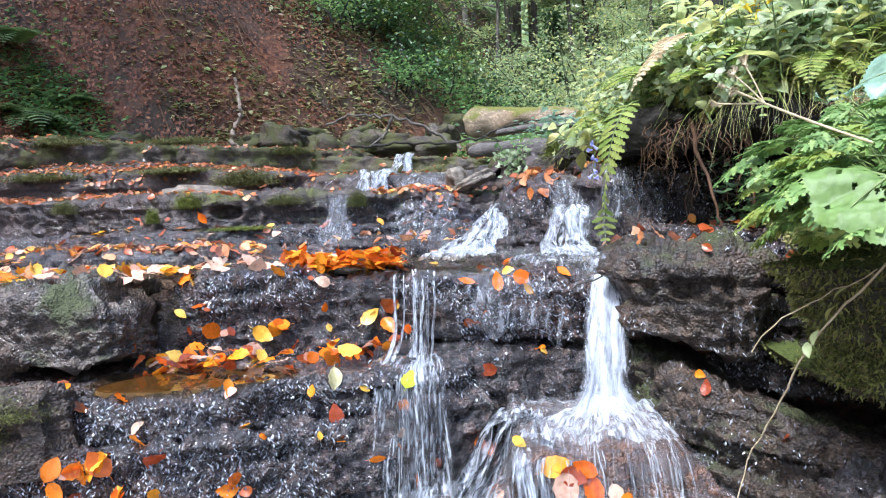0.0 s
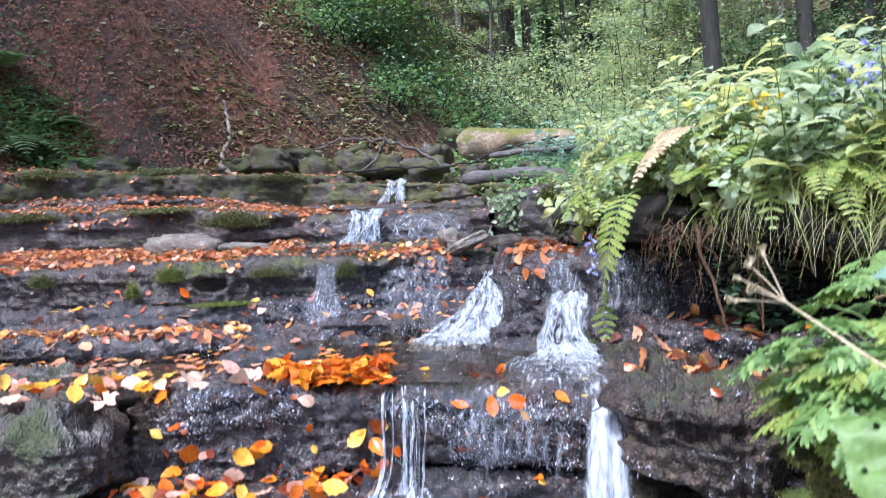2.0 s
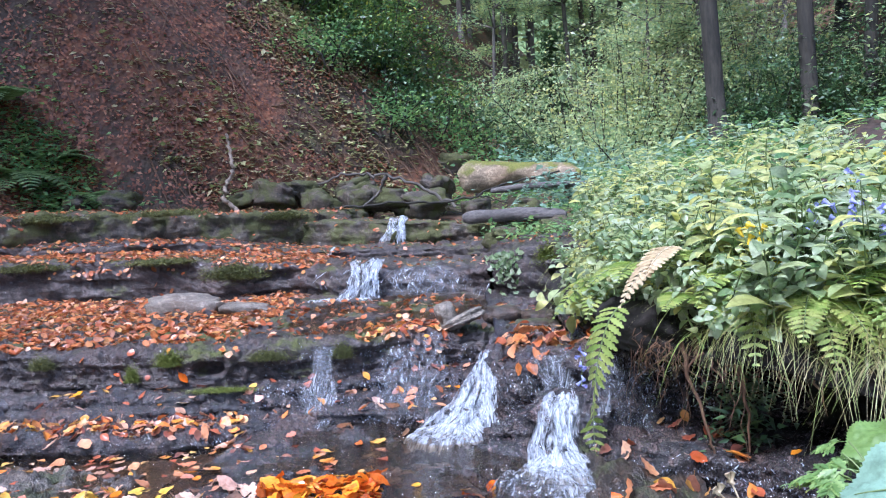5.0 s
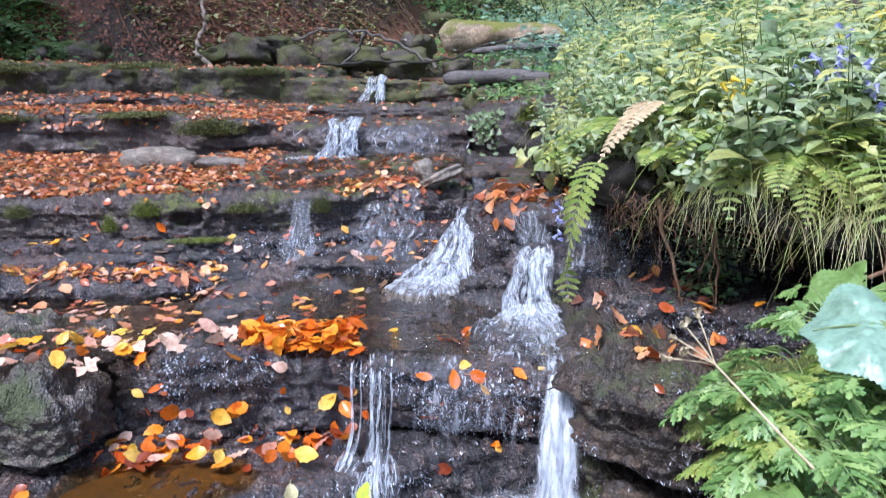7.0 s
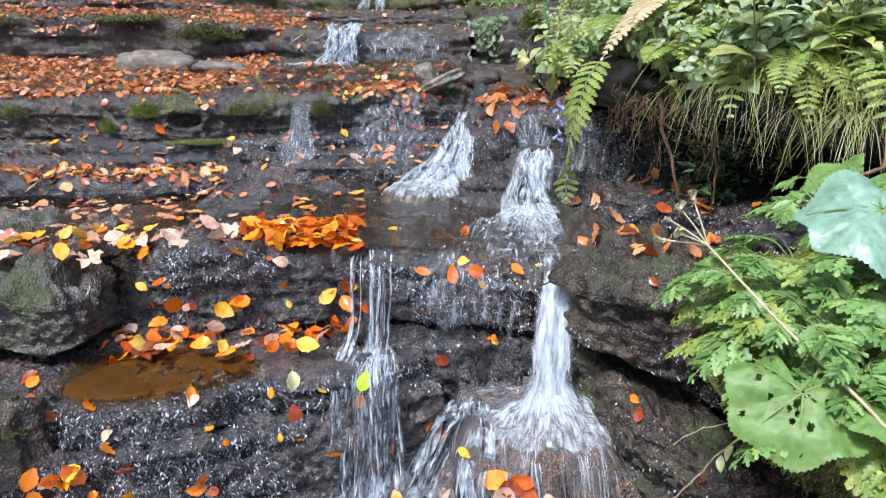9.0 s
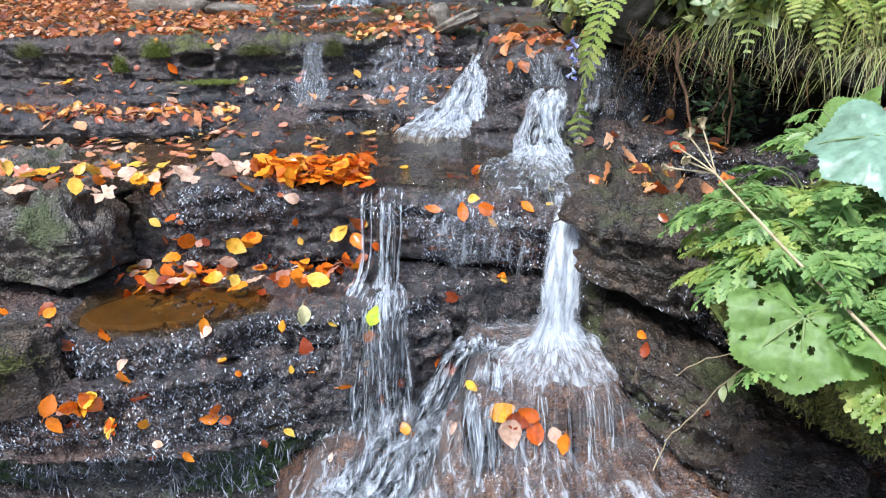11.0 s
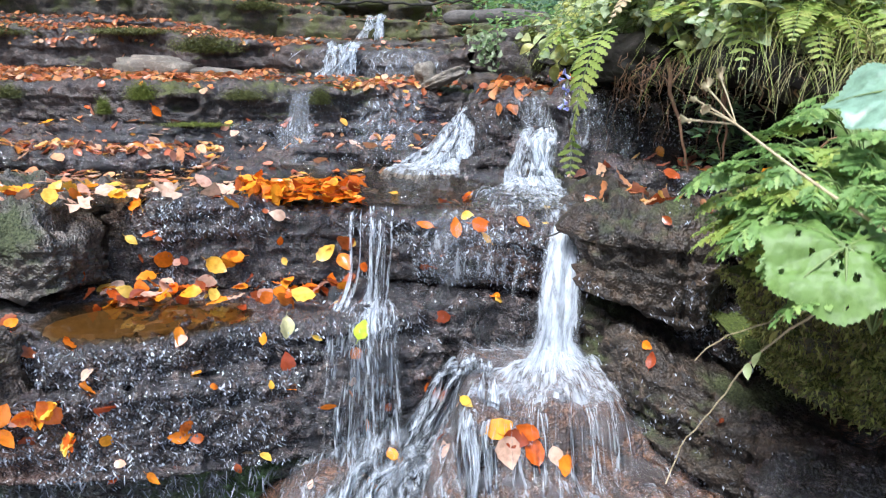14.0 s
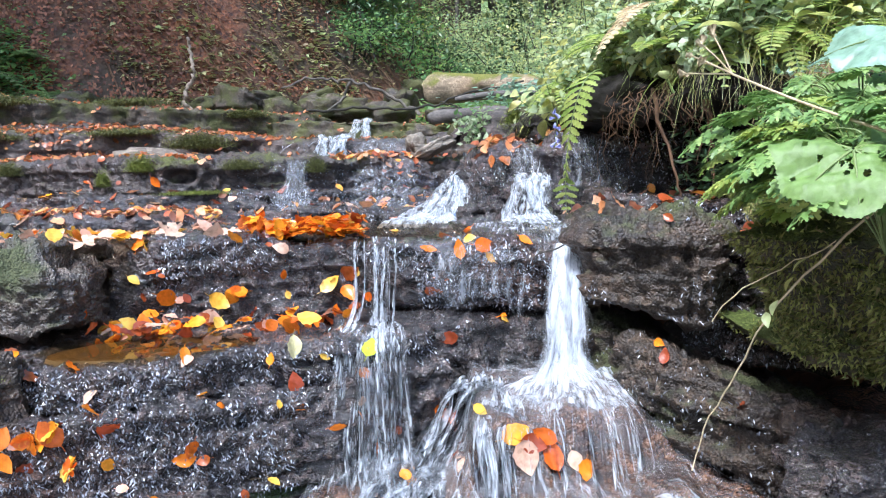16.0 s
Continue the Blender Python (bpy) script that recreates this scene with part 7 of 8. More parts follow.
stone("flat_stone", (-1.60, 4.95, 0.335), (0.27, 0.15, 0.085), 301, ROCK_DRY, "flat pale grey stone lying among leaves", (0, 4, -6))
stone("flat_stone", (-1.20, 4.9, 0.32), (0.17, 0.11, 0.04), 302, ROCK_DRY, "low flat stone lying among leaves", (0, 6, 5))
stone("tilted_stone", (0.07, 3.92, 0.33), (0.05, 0.09, 0.075), 303, ROCK_DRY, "upright pale stone beside the water", (0, -18, 10), 0.25)
stone("tilted_stone", (0.15, 3.86, 0.325), (0.115, 0.08, 0.028), 304, ROCK_DRY, "flat stone tilted against another", (0, -24, -12), 0.2)
stone("mossy_stone", (0.36, 4.1, 0.30), (0.10, 0.10, 0.055), 305, ROCK_BOULDER, "rounded dark stone on the flat rock", (0, 0, 10))
stone("flat_stone", (0.62, 4.05, 0.29), (0.20, 0.14, 0.04), 306, ROCK_BOULDER, "flat damp stone on the rock", (0, 0, 15))
stone("flat_stone", (0.50, 3.75, 0.285), (0.13, 0.09, 0.03), 307, ROCK_BOULDER, "flat damp stone on the rock", (0, 3, -8))
stone("pool_stone", (0.36, 2.88, 0.02), (0.13, 0.09, 0.07), 308, ROCK_WET, "black wet stone in the tumbling water", (0, 0, 20), 0.35, "", 3)
stone("pool_stone", (0.64, 2.68, 0.02), (0.07, 0.09, 0.07), 309, ROCK_WET, "black wet stone in the tumbling water", (10, 0, 60), 0.35, "", 3)
stone("pool_stone", (0.52, 2.87, 0.04), (0.14, 0.09, 0.115), 314, ROCK_WET, "black wet stone behind the fern", (0, 0, -10), 0.3, "", 3)
stone("lip_stone", (0.32, 2.36, -0.005), (0.05, 0.04, 0.022), 310, ROCK_WET, "small dark stone on the lip", (0, 0, 10))
stone("mossy_boulder", (-1.0, 1.76, -0.335), (0.14, 0.10, 0.11), 311, ROCK_BOULDER, "dark mossy boulder at the edge of the shelf", (0, 0, 20), 0.3, "", 4)
stone("wet_boulder", (0.74, 2.55, 0.02), (0.12, 0.14, 0.08), 312, ROCK_WET, "black wet rock beside the fall", (0, 10, 40), 0.3, "", 3)
stone("wet_boulder", (0.86, 1.36, -0.42), (0.14, 0.2, 0.09), 313, ROCK_WET, "black wet rock under the bank", (0, 10, -30), 0.3, "", 3)
sr = np.random.default_rng(320)
for k, (x, y, z, s) in enumerate(((-2.0, 9.2, 1.22, 0.22), (-1.5, 9.2, 1.10, 0.26), (-1.05, 9.25, 1.12, 0.20), (-0.72, 9.3, 1.10, 0.26), (-0.28, 9.25, 1.05, 0.28), (-4.25, 9.0, 1.25, 0.20), (-3.8, 9.1, 1.25, 0.22), (-2.5, 9.4, 1.2, 0.2), (-0.1, 9.9, 1.25, 0.3), (0.35, 8.7, 0.95, 0.2), (0.9, 8.3, 0.92, 0.18), (1.0, 6.6, 0.72, 0.16), (0.5, 6.7, 0.66, 0.13), (-1.8, 9.8, 1.3, 0.25), (-1.1, 9.9, 1.3, 0.25), (0.5, 12.3, 1.5, 0.3), (0.1, 12.6, 1.6, 0.3))):
    stone("mossy_boulder", (x, y, z - 0.06), (s * sr.uniform(0.6, 1.35), s * 0.9, s * sr.uniform(0.45, 0.8)), 330 + k, ROCK_FAR, "mossy boulder at the head of the stream", (sr.uniform(-15, 15), sr.uniform(-15, 15), sr.uniform(-40, 40)), 0.42, "mossy boulders at the stream head")


def log(name, a, b, r0, r1, material, label, seed, sides=18):
    t = np.linspace(0, 1, 26)[:, None]
    path = np.array(a) * (1 - t) + np.array(b) * t
    path = path + 0.02 * np.stack([np.sin(t[:, 0] * 6 + seed), np.cos(t[:, 0] * 5 + seed), np.sin(t[:, 0] * 4)], -1)
    v, f = tube(path, np.linspace(r0, r1, 26) * np.r_[0.55, 0.85, np.ones(22), 0.9, 0.6], sides)
    v = v + 0.20 * r0 * fbm(v * np.array([0.6, 1, 1]), 6.0, 4, seed)[:, None]
    return thing(name, label, "log", "", "", None, mesh_of(name, v, f, material))


log("fallen_log", (0.20, 9.25, 1.27), (1.55, 8.85, 1.21), 0.185, 0.13, LOG_WOOD, "thick pale log lying across the stream", 351)
log("dark_log", (0.18, 7.62, 0.79), (1.15, 7.25, 0.80), 0.065, 0.055, DARKWOOD, "dark weathered log on the rocks", 352)
log("thin_log", (0.5, 8.6, 1.08), (1.6, 8.3, 1.10), 0.035, 0.03, DARKWOOD, "thin dark log beneath the pale one", 353)


def branch(name, points, r0, r1, material, label, seed, wobble=0.012, shoots=()):
    top = thing(name, label, "branch")
    path = wire(points, 34, wobble, seed)
    part("limb", mesh_of("limb", *tube(path, np.linspace(r0, r1, 34), 7), material), top)
    for s in shoots:
        part("shoot", mesh_of("shoot", *tube(wire(s, 14, wobble * 0.6, seed + 1), np.linspace(r1 * 1.2, r1 * 0.4, 14), 5), material), top)
    return top


branch("bleached_branch", [(-2.57, 9.3, 1.95), (-2.52, 9.28, 1.66), (-2.49, 9.25, 1.46), (-2.58, 9.22, 1.37), (-2.61, 9.2, 1.17), (-2.47, 9.15, 1.02)], 0.018, 0.03, DEADWOOD, "bleached crooked branch standing against the bank", 361)
branch("fallen_branch", [(-1.40, 8.7, 1.24), (-1.14, 8.7, 1.36), (-0.63, 8.7, 1.32), (-0.26, 8.7, 1.19), (0.11, 8.7, 0.94)], 0.012, 0.02, BARK, "thin arched branch over the boulders", 362, 0.012, ([(-0.63, 8.7, 1.32), (-0.75, 8.7, 1.1), (-0.9, 8.6, 0.98)],))
branch("fallen_branch", [(-1.23, 8.6, 0.98), (-0.66, 8.6, 1.02), (0.0, 8.6, 0.97), (0.35, 8.6, 1.05), (0.70, 8.6, 1.16), (1.26, 8.6, 1.25)], 0.016, 0.01, BARK_DARK, "long thin branch across the stream head", 363, 0.012, ([(0.35, 8.6, 1.05), (0.5, 8.6, 1.0), (0.7, 8.6, 0.93)],))
branch("curved_root", [(-6.94, 15.6, 4.7), (-6.4, 15.6, 4.62), (-6.0, 15.6, 4.8), (-5.6, 15.6, 5.2), (-5.2, 15.6, 5.8)], 0.05, 0.03, BARK, "pale curved root on the slope", 364)

# ---- woods ----
LEAFLET = ([(0, 0, 0), (0.35, 0.28, 0.06), (1, 0, -0.08), (0.35, -0.28, 0.06)], [[0, 1, 2], [0, 2, 3]])


def cloud(points, r, size, tilt=0.7):
    return strewn(*LEAFLET, points, turns(len(points), r, tilt), r.uniform(size * 0.6, size * 1.3, len(points)))


def broadleaf(seed, height, spread, leaves, size, material, bark, label, low=0.35, lean=0.04):
    """A tree: tapered trunk, limbs, a crown of leaf clumps with gaps."""
    r = np.random.default_rng(seed)
    top = thing("broadleaf_tree", label, "tree", "trees of the valley")
    n = 14
    t = np.linspace(0, 1, n)
    a = r.uniform(0, 6.28)
    path = np.stack([lean * height * t ** 1.5 * math.cos(a) + 0.06 * np.sin(t * 5 + a), lean * height * t ** 1.5 * math.sin(a), t * height], -1)
    part("trunk", mesh_of("trunk", *tube(path, height * 0.0075 * (1.05 - 0.85 * t), 9), bark), top)
    limbs, pts = [], []
    for k in range(44):
        u = r.uniform(low, 0.98)
        c = path[int(u * (n - 1))]
        b = r.uniform(0, 6.28)
        L = spread * (1.15 - 0.75 * u) * r.uniform(0.5, 1.1)
        p = arc(c, (math.cos(b), math.sin(b), r.uniform(0.1, 0.7)), L, 0.12, 8)
        limbs.append(tube(p, np.linspace(height * 0.003, 0.004, 8), 5, False))
        m = max(int(1.5 * leaves / 44), 4)
        w = r.integers(2, 8, m)
        pts.append(p[w] + r.normal(0, 1, (m, 3)) * np.array([0.17, 0.17, 0.05]) * spread * 0.5)
    tagged(part("limb", mesh_of("limb", *joined(limbs), bark), top), kind="stuff")
    part("crown", mesh_of("crown", *cloud(np.concatenate(pts), r, size), material), top)
    return top


def conifer(seed, height, spread, needles, material, bark, label):
    r = np.random.default_rng(seed)
    top = thing("spruce_tree", label, "tree", "spruces of the valley")
    t = np.linspace(0, 1, 10)
    part("trunk", mesh_of("trunk", *tube(np.stack([0 * t, 0 * t, t * height], -1), height * 0.012 * (1.05 - t * 0.95), 8), bark), top)
    pts, limbs = [], []
    for k in range(60):
        u = r.uniform(0.06, 0.98)
        b = r.uniform(0, 6.28)
        L = spread * (1.05 - u) * r.uniform(0.6, 1.1)
        p = arc((0, 0, u * height), (math.cos(b), math.sin(b), 0.05), L, 0.3, 6)
        limbs.append(tube(p, np.linspace(0.02, 0.004, 6), 4, False))
        m = needles // 60
        pts.append(p[r.integers(1, 6, m)] + r.normal(0, 1, (m, 3)) * np.array([0.12, 0.12, 0.06]) * spread)
    tagged(part("limb", mesh_of("limb", *joined(limbs), bark), top), kind="stuff")
    part("crown", mesh_of("crown", *cloud(np.concatenate(pts), r, 0.16, 0.5), material), top)
    return top


trees = [
    broadleaf(401, 14, 3.4, 6200, 0.12, GREEN_FAR, BARK, "slender beech with light green leaves"),
    broadleaf(402, 12, 3.0, 6200, 0.115, GREEN_FAR, BARK, "young tree with bright green leaves", 0.15),
    broadleaf(403, 16, 3.2, 4200, 0.17, GREEN_MID, BARK_DARK, "tall tree with a bare lower trunk", 0.45),
    broadleaf(404, 9, 2.6, 6200, 0.10, GREEN_FAR, BARK, "small tree with yellow-green leaves", 0.1),
    conifer(405, 13, 2.8, 5400, GREEN_DARK, BARK_DARK, "dark spruce with drooping limbs"),
    conifer(406, 5, 1.5, 3600, GREEN_DARK, BARK_DARK, "young dark green spruce tree"),
]


def plant_tree(kind, x, y, s=1.0, turn=0.0, lean=(0, 0)):
    z = float(valley_height(np.array([x]), np.array([y]))[0])
    return copy_thing(trees[kind], Matrix.Translation((x, y, z - 0.15)) @ Euler((lean[0], lean[1], turn)).to_matrix().to_4x4() @ Matrix.Scale(s, 4))


tr = np.random.default_rng(410)
for kind, x, y, s in ((2, 4.45, 13.0, 1.25), (2, 6.1, 13.2, 1.15), (2, 7.5, 14.0, 0.9), (0, 3.9, 24, 0.9), (0, 2.7, 25, 1.0), (0, 1.8, 23, 0.8), (1, 5.5, 20, 0.8), (1, 6.4, 23, 0.9), (3, 4.6, 18, 0.8), (3, 5.6, 17, 0.75), (3, 1.2, 21, 0.8),
                      (0, 0.5, 26, 1.0), (0, 8, 26, 1.1), (0, 3.2, 30, 1.1), (1, 1.0, 30, 1.1), (0, 5.6, 31, 1.2), (2, 7.0, 33, 1.2), (0, -1.0, 30, 1.2), (1, 9.5, 30, 1.2), (0, 11.5, 27, 1.1), (1, 3.0, 38, 1.4), (0, 7.5, 40, 1.5), (1, -2, 38, 1.4), (0, 12, 38, 1.5), (0, 0.5, 45, 1.6), (1, 5, 48, 1.7), (0, 10, 48, 1.7), (0, 16, 45, 1.7), (1, -5, 46, 1.6),
                      (4, 8.5, 15, 1.0), (4, 9.8, 17, 1.1), (4, 11, 14, 1.0), (4, 10, 20, 1.2), (4, 12.5, 18, 1.2), (4, -3.4, 24, 1.0), (4, -1.6, 21, 0.8), (5, -1.6, 17.5, 0.9), (5, 2.6, 20.5, 0.7), (5, -2.6, 18.5, 1.2), (3, -2.8, 16.4, 0.55), (3, -1.9, 15.6, 0.45), (3, -3.6, 17.4, 0.6), (1, -4.4, 19, 0.6), (4, -6, 24, 1.0), (4, -9, 25, 1.1), (4, -12, 22, 1.1), (0, -10, 17, 1.0), (2, -13, 15, 1.0), (0, -8, 21, 0.9)):
    plant_tree(kind, x, y, s * tr.uniform(0.92, 1.08), tr.uniform(0, 6.28), (tr.normal(0, 0.03), tr.normal(0, 0.03)))
for _ in range(22):
    plant_tree(int(tr.choice([0, 1, 3])), tr.uniform(-4, 16), tr.uniform(27, 58), tr.uniform(0.9, 1.5), tr.uniform(0, 6.28))
# unseen trees round the view, the first few added to shade the slope
for kind, x, y, s in ((1, -8.6, 11.4, 1.2), (0, -9.6, 13.6, 1.2), (2, -9, 6, 1.0), (0, -11, 9, 1.0), (2, -9.5, 2.5, 1.1), (0, -9, -3, 1.0), (4, -8, -9, 1.1), (1, 7, -6, 1.1), (0, 9, 2, 1.0), (4, 9, 7, 1.1), (0, 5, -12, 1.2), (4, -3, -15, 1.2), (1, -13, 5, 1.1), (0, 12, -3, 1.2), (4, 11, 10, 1.1)):
    plant_tree(kind, x, y, s, tr.uniform(0, 6.28))
for ob, (x, y) in zip(trees, ((-14, 28), (-9, 34), (18, 30), (15, 36), (15, 25), (-7, 30))):
    ob.matrix_basis = Matrix.Translation((x, y, float(valley_height(np.array([x]), np.array([y]))[0]) - 0.1))


# the far side of the valley: a glowing sheet painted as hazy, lit woods
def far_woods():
    m, nt, bsdf, out = nodes_of("glowing_far_woods")
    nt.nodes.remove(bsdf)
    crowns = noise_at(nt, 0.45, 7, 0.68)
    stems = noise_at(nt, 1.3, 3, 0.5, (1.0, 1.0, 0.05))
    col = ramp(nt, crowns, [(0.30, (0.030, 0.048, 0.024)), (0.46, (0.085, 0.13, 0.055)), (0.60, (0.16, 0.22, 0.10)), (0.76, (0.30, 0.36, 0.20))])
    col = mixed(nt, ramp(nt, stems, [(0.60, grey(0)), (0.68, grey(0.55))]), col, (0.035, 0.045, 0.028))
    # emission stands in for daylight on the distant crowns
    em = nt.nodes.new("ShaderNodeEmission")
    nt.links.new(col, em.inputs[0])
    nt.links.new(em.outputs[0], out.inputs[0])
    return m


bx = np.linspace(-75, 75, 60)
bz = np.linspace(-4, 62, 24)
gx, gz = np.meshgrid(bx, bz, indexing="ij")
tagged(new("backdrop", mesh_of("backdrop", np.stack([gx, 82 - 0.006 * gx ** 2, gz], -1), grid_faces(60, 24), far_woods())), "glowing backdrop painted as light green woods beyond the valley", "woods", "", "structure")


# leaf litter and undergrowth of the slopes
def on_slope(r, n):
    y = 5.5 + 17 * r.uniform(0, 1, n) ** 1.3
    x = slope_foot(y) + 0.5 - np.abs(r.normal(0, 4.2, n))
    p = np.stack([x * 0.8 + y * 0.5, y * 0.9 - x * 0.25, 0 * x], -1)
    bare = fbm(p, (0.5, 1.5, 1.0), 3, 77) + 0.35 * vnoise(p, 4.0, 78)
    keep = bare < 0.15 + 0.35 * r.uniform(-1, 1, n)
    return np.stack([x, y], 1)[keep]


SIMPLE = [([(-0.5, 0, 0), (0, 0.3, 0.10), (0.5, 0, 0.02), (0, -0.3, 0.08)], [[0, 1, 2], [0, 2, 3]]), ([(-0.5, 0, 0.1), (0.05, 0.26, 0.0), (0.5, 0.05, 0.12), (0, -0.3, 0.02)], [[0, 1, 2], [0, 2, 3]])]
strew("slope_litter", 120000, on_slope, LITTER, "brown and rust leaf litter on the steep slope", (0.035, 0.075), 421, 0.3, 40, (0.0, 0.05), SIMPLE)


def on_floor(r, n):
    y = 8.5 + 20 * r.uniform(0, 1, n) ** 1.2
    x = slope_foot(y) + 0.3 + np.abs(r.normal(0, 1, n)) * (2.2 + 0.25 * (y - 8))
    return np.stack([x, y], 1)


def green_cover(name, count, inside, material, label, seed, size=(0.06, 0.16), lift=(0.02, 0.35), keep=None, top=40):
    r = np.random.default_rng(seed)
    places = []
    for x, y in inside(r, count):
        if keep is not None and not keep(x, y):
            continue
        hit, normal = drop(x, y, top)
        if hit is not None:
            clump = 0.5 + 0.5 * float(noise.noise(Vector((x * 0.7, y * 0.7, seed))))
            places.append(tuple(hit + Vector((0, 0, r.uniform(*lift) * (0.3 + clump)))))
    places = np.array(places)
    v, f = strewn(*LEAFLET, places, turns(len(places), r, 0.45), r.uniform(*size, len(places)))
    return tagged(new(name, mesh_of(name, v, f, material)), label, "undergrowth", "", "stuff")


green_cover("valley_undergrowth", 14000, on_floor, GREEN_MID, "low green undergrowth of the valley floor", 431, keep=lambda x, y: not (x < 1.8 and y < 10.4))
green_cover("valley_undergrowth", 4200, lambda r, n: np.stack([r.uniform(0.9, 5.5, n), r.uniform(8.5, 16, n)], 1), GREEN_BLUE, "blue-green herbs beyond the bank", 432, (0.06, 0.17), (0.02, 0.7), keep=lambda x, y: noise.noise(Vector((x * 1.1, y * 1.1, 2.2))) > 0.0)
green_cover("valley_undergrowth", 4500, lambda r, n: np.stack([r.uniform(1.2, 6.5, n), r.uniform(3.5, 9, n)], 1), GREEN_MID, "green herbs on the far bank", 433, (0.05, 0.11), (0.02, 0.25), keep=lambda x, y: noise.noise(Vector((x * 1.3, y * 1.3, 4.2))) > 0.0)
green_cover("stream_herbs", 1500, lambda r, n: np.stack([r.normal(1.0, 0.45, n), r.uniform(5.2, 9.2, n)], 1), GREEN_MID, "small green herbs among the upper rocks", 436, (0.03, 0.08), (0.02, 0.16), keep=lambda x, y: x > 0.55 - 0.1 * (y - 5))
green_cover("slope_grass", 9000, lambda r, n: np.stack([r.normal(-2.6, 1.4, n), r.uniform(9.8, 15.5, n)], 1), GRASS, "dull grass and herbs on the lower slope", 437, (0.06, 0.14), (0.0, 0.12), keep=lambda x, y: noise.noise(Vector((x * 0.9, y * 0.9, 7.3))) > -0.15)
green_cover("slope_green", 8000, lambda r, n: np.stack([slope_foot(14.5 + 0 * (q := r.uniform(0, 1, n))) - 5.5 * r.uniform(0, 1, n) ** 1.5 + 0.8, 13.4 + 8 * q], 1), GREEN_DARK, "dark herbs and low shrubs on the far slope", 438, (0.06, 0.14), (0.0, 0.9), keep=lambda x, y: noise.noise(Vector((x * 0.6, y * 0.6, 5.3))) > -0.25)
green_cover("slope_green", 3600, on_slope, GREEN_DARK, "patches of green on the brown slope", 434, (0.04, 0.09), (0.0, 0.12), keep=lambda x, y: noise.noise(Vector((x * 0.45, y * 0.45, 3.3))) > 0.12)
green_cover("hill_woods", 9000, lambda r, n: np.stack([r.uniform(-26, 34, n), r.uniform(30, 75, n)], 1), GREEN_FAR, "distant green woods on the hillside", 435, (0.35, 0.9), (0.2, 9.0), top=80)


def thicket(centre, size, n, leaf, material, label, seed):
    """A shrub: stems from its foot and a ragged mass of leaves."""
    r = np.random.default_rng(seed)
    top = thing("shrub", label, "shrub")
    c = np.array([centre[0], centre[1], float(valley_height(np.array(centre[:1]), np.array(centre[1:2]))[0]) + 0.4 * size[2]])
    stems, pts = [], []
    for _ in range(20):
        tip = c + r.normal(0, 0.50, 3) * np.array(size)
        foot = c + np.array([r.normal(0, 0.2), r.normal(0, 0.2), -size[2]])
        p = wire([foot, (foot + tip) / 2 + r.normal(0, 0.15, 3), tip], 9)
        stems.append(tube(p, np.linspace(0.02, 0.004, 9), 5, False))
        m = n // 20
        pts.append(p[r.integers(5, 9, m)] + r.normal(0, 1, (m, 3)) * np.array([0.21, 0.21, 0.045]) * (0.5 + size[0]))
    tagged(part("stem", mesh_of("stem", *joined(stems), BARK_DARK), top), kind="stuff")
    part("foliage", mesh_of("foliage", *cloud(np.concatenate(pts), r, leaf), material), top)
    return top


for k, (x, y, w, material, words) in enumerate(((-3.6, 13.6, 1.2, GREEN_DARK, "dark ivy-like shrub hanging on the slope"), (-2.6, 13.4, 1.0, GREEN_MID, "green shrub hanging on the slope"), (-3.2, 14.6, 1.2, GREEN_MID, "shrub with yellowing leaves on the slope"), (-1.7, 13.2, 0.9, GREEN_DARK, "dark shrub on the slope"), (-0.9, 13.0, 0.7, GREEN_DARK, "dark low shrub over the rocks"), (-1.0, 14.4, 1.0, GREEN_DARK, "dark shrub above the stream"), (-2.2, 15.2, 1.3, GREEN_MID, "green shrub hanging on the slope"), (-0.1, 13.6, 0.8, GREEN_MID, "green shrub over the rocks"), (0.4, 15.2, 0.9, GREEN_DARK, "dark shrub above the stream"), (-4.6, 14.6, 1.2, GREEN_DARK, "dark ivy-like shrub hanging on the slope"), (2.4, 10.5, 0.7, GREEN_FAR, "pale green shrub of the valley floor"), (3.4, 12.0, 0.8, GREEN_FAR, "pale green shrub of the valley floor"), (1.7, 12.6, 0.7, GREEN_BLUE, "blue-green shrub of the valley floor"), (4.6, 11.2, 0.9, GREEN_MID, "green shrub of the valley floor"))):
    thicket((x, y, 0), (w, 0.7, w * 0.75), 1500, 0.09, material, words, 441 + k)
# ivy on the block beside the upper fall
r_ = np.random.default_rng(450)
ip = np.stack([0.44 + r_.normal(0, 0.06, 160), 5.06 + r_.normal(0, 0.02, 160), 0.58 - np.abs(r_.normal(0, 0.13, 160))], 1)
ivy = thing("ivy", "small trailing ivy on the mossy block", "ivy")
part("foliage", mesh_of("foliage", *strewn(*LEAFLET, ip, turns(160, r_, 0.9, np.tile([[0, -1.0, 0.3]], (160, 1))), r_.uniform(0.03, 0.055, 160)), GREEN_BRIGHT), ivy)

# violet bells beside the hanging frond
bells = thing("violet_flowers", "drooping cluster of small violet-blue flowers", "flower")
fb = np.random.default_rng(460)
part("stem", mesh_of("stem", *tube(wire([(0.60, 2.62, 0.45), (0.55, 2.60, 0.40), (0.53, 2.59, 0.32), (0.527, 2.59, 0.26)], 12), 0.0015, 5), STEM), bells)
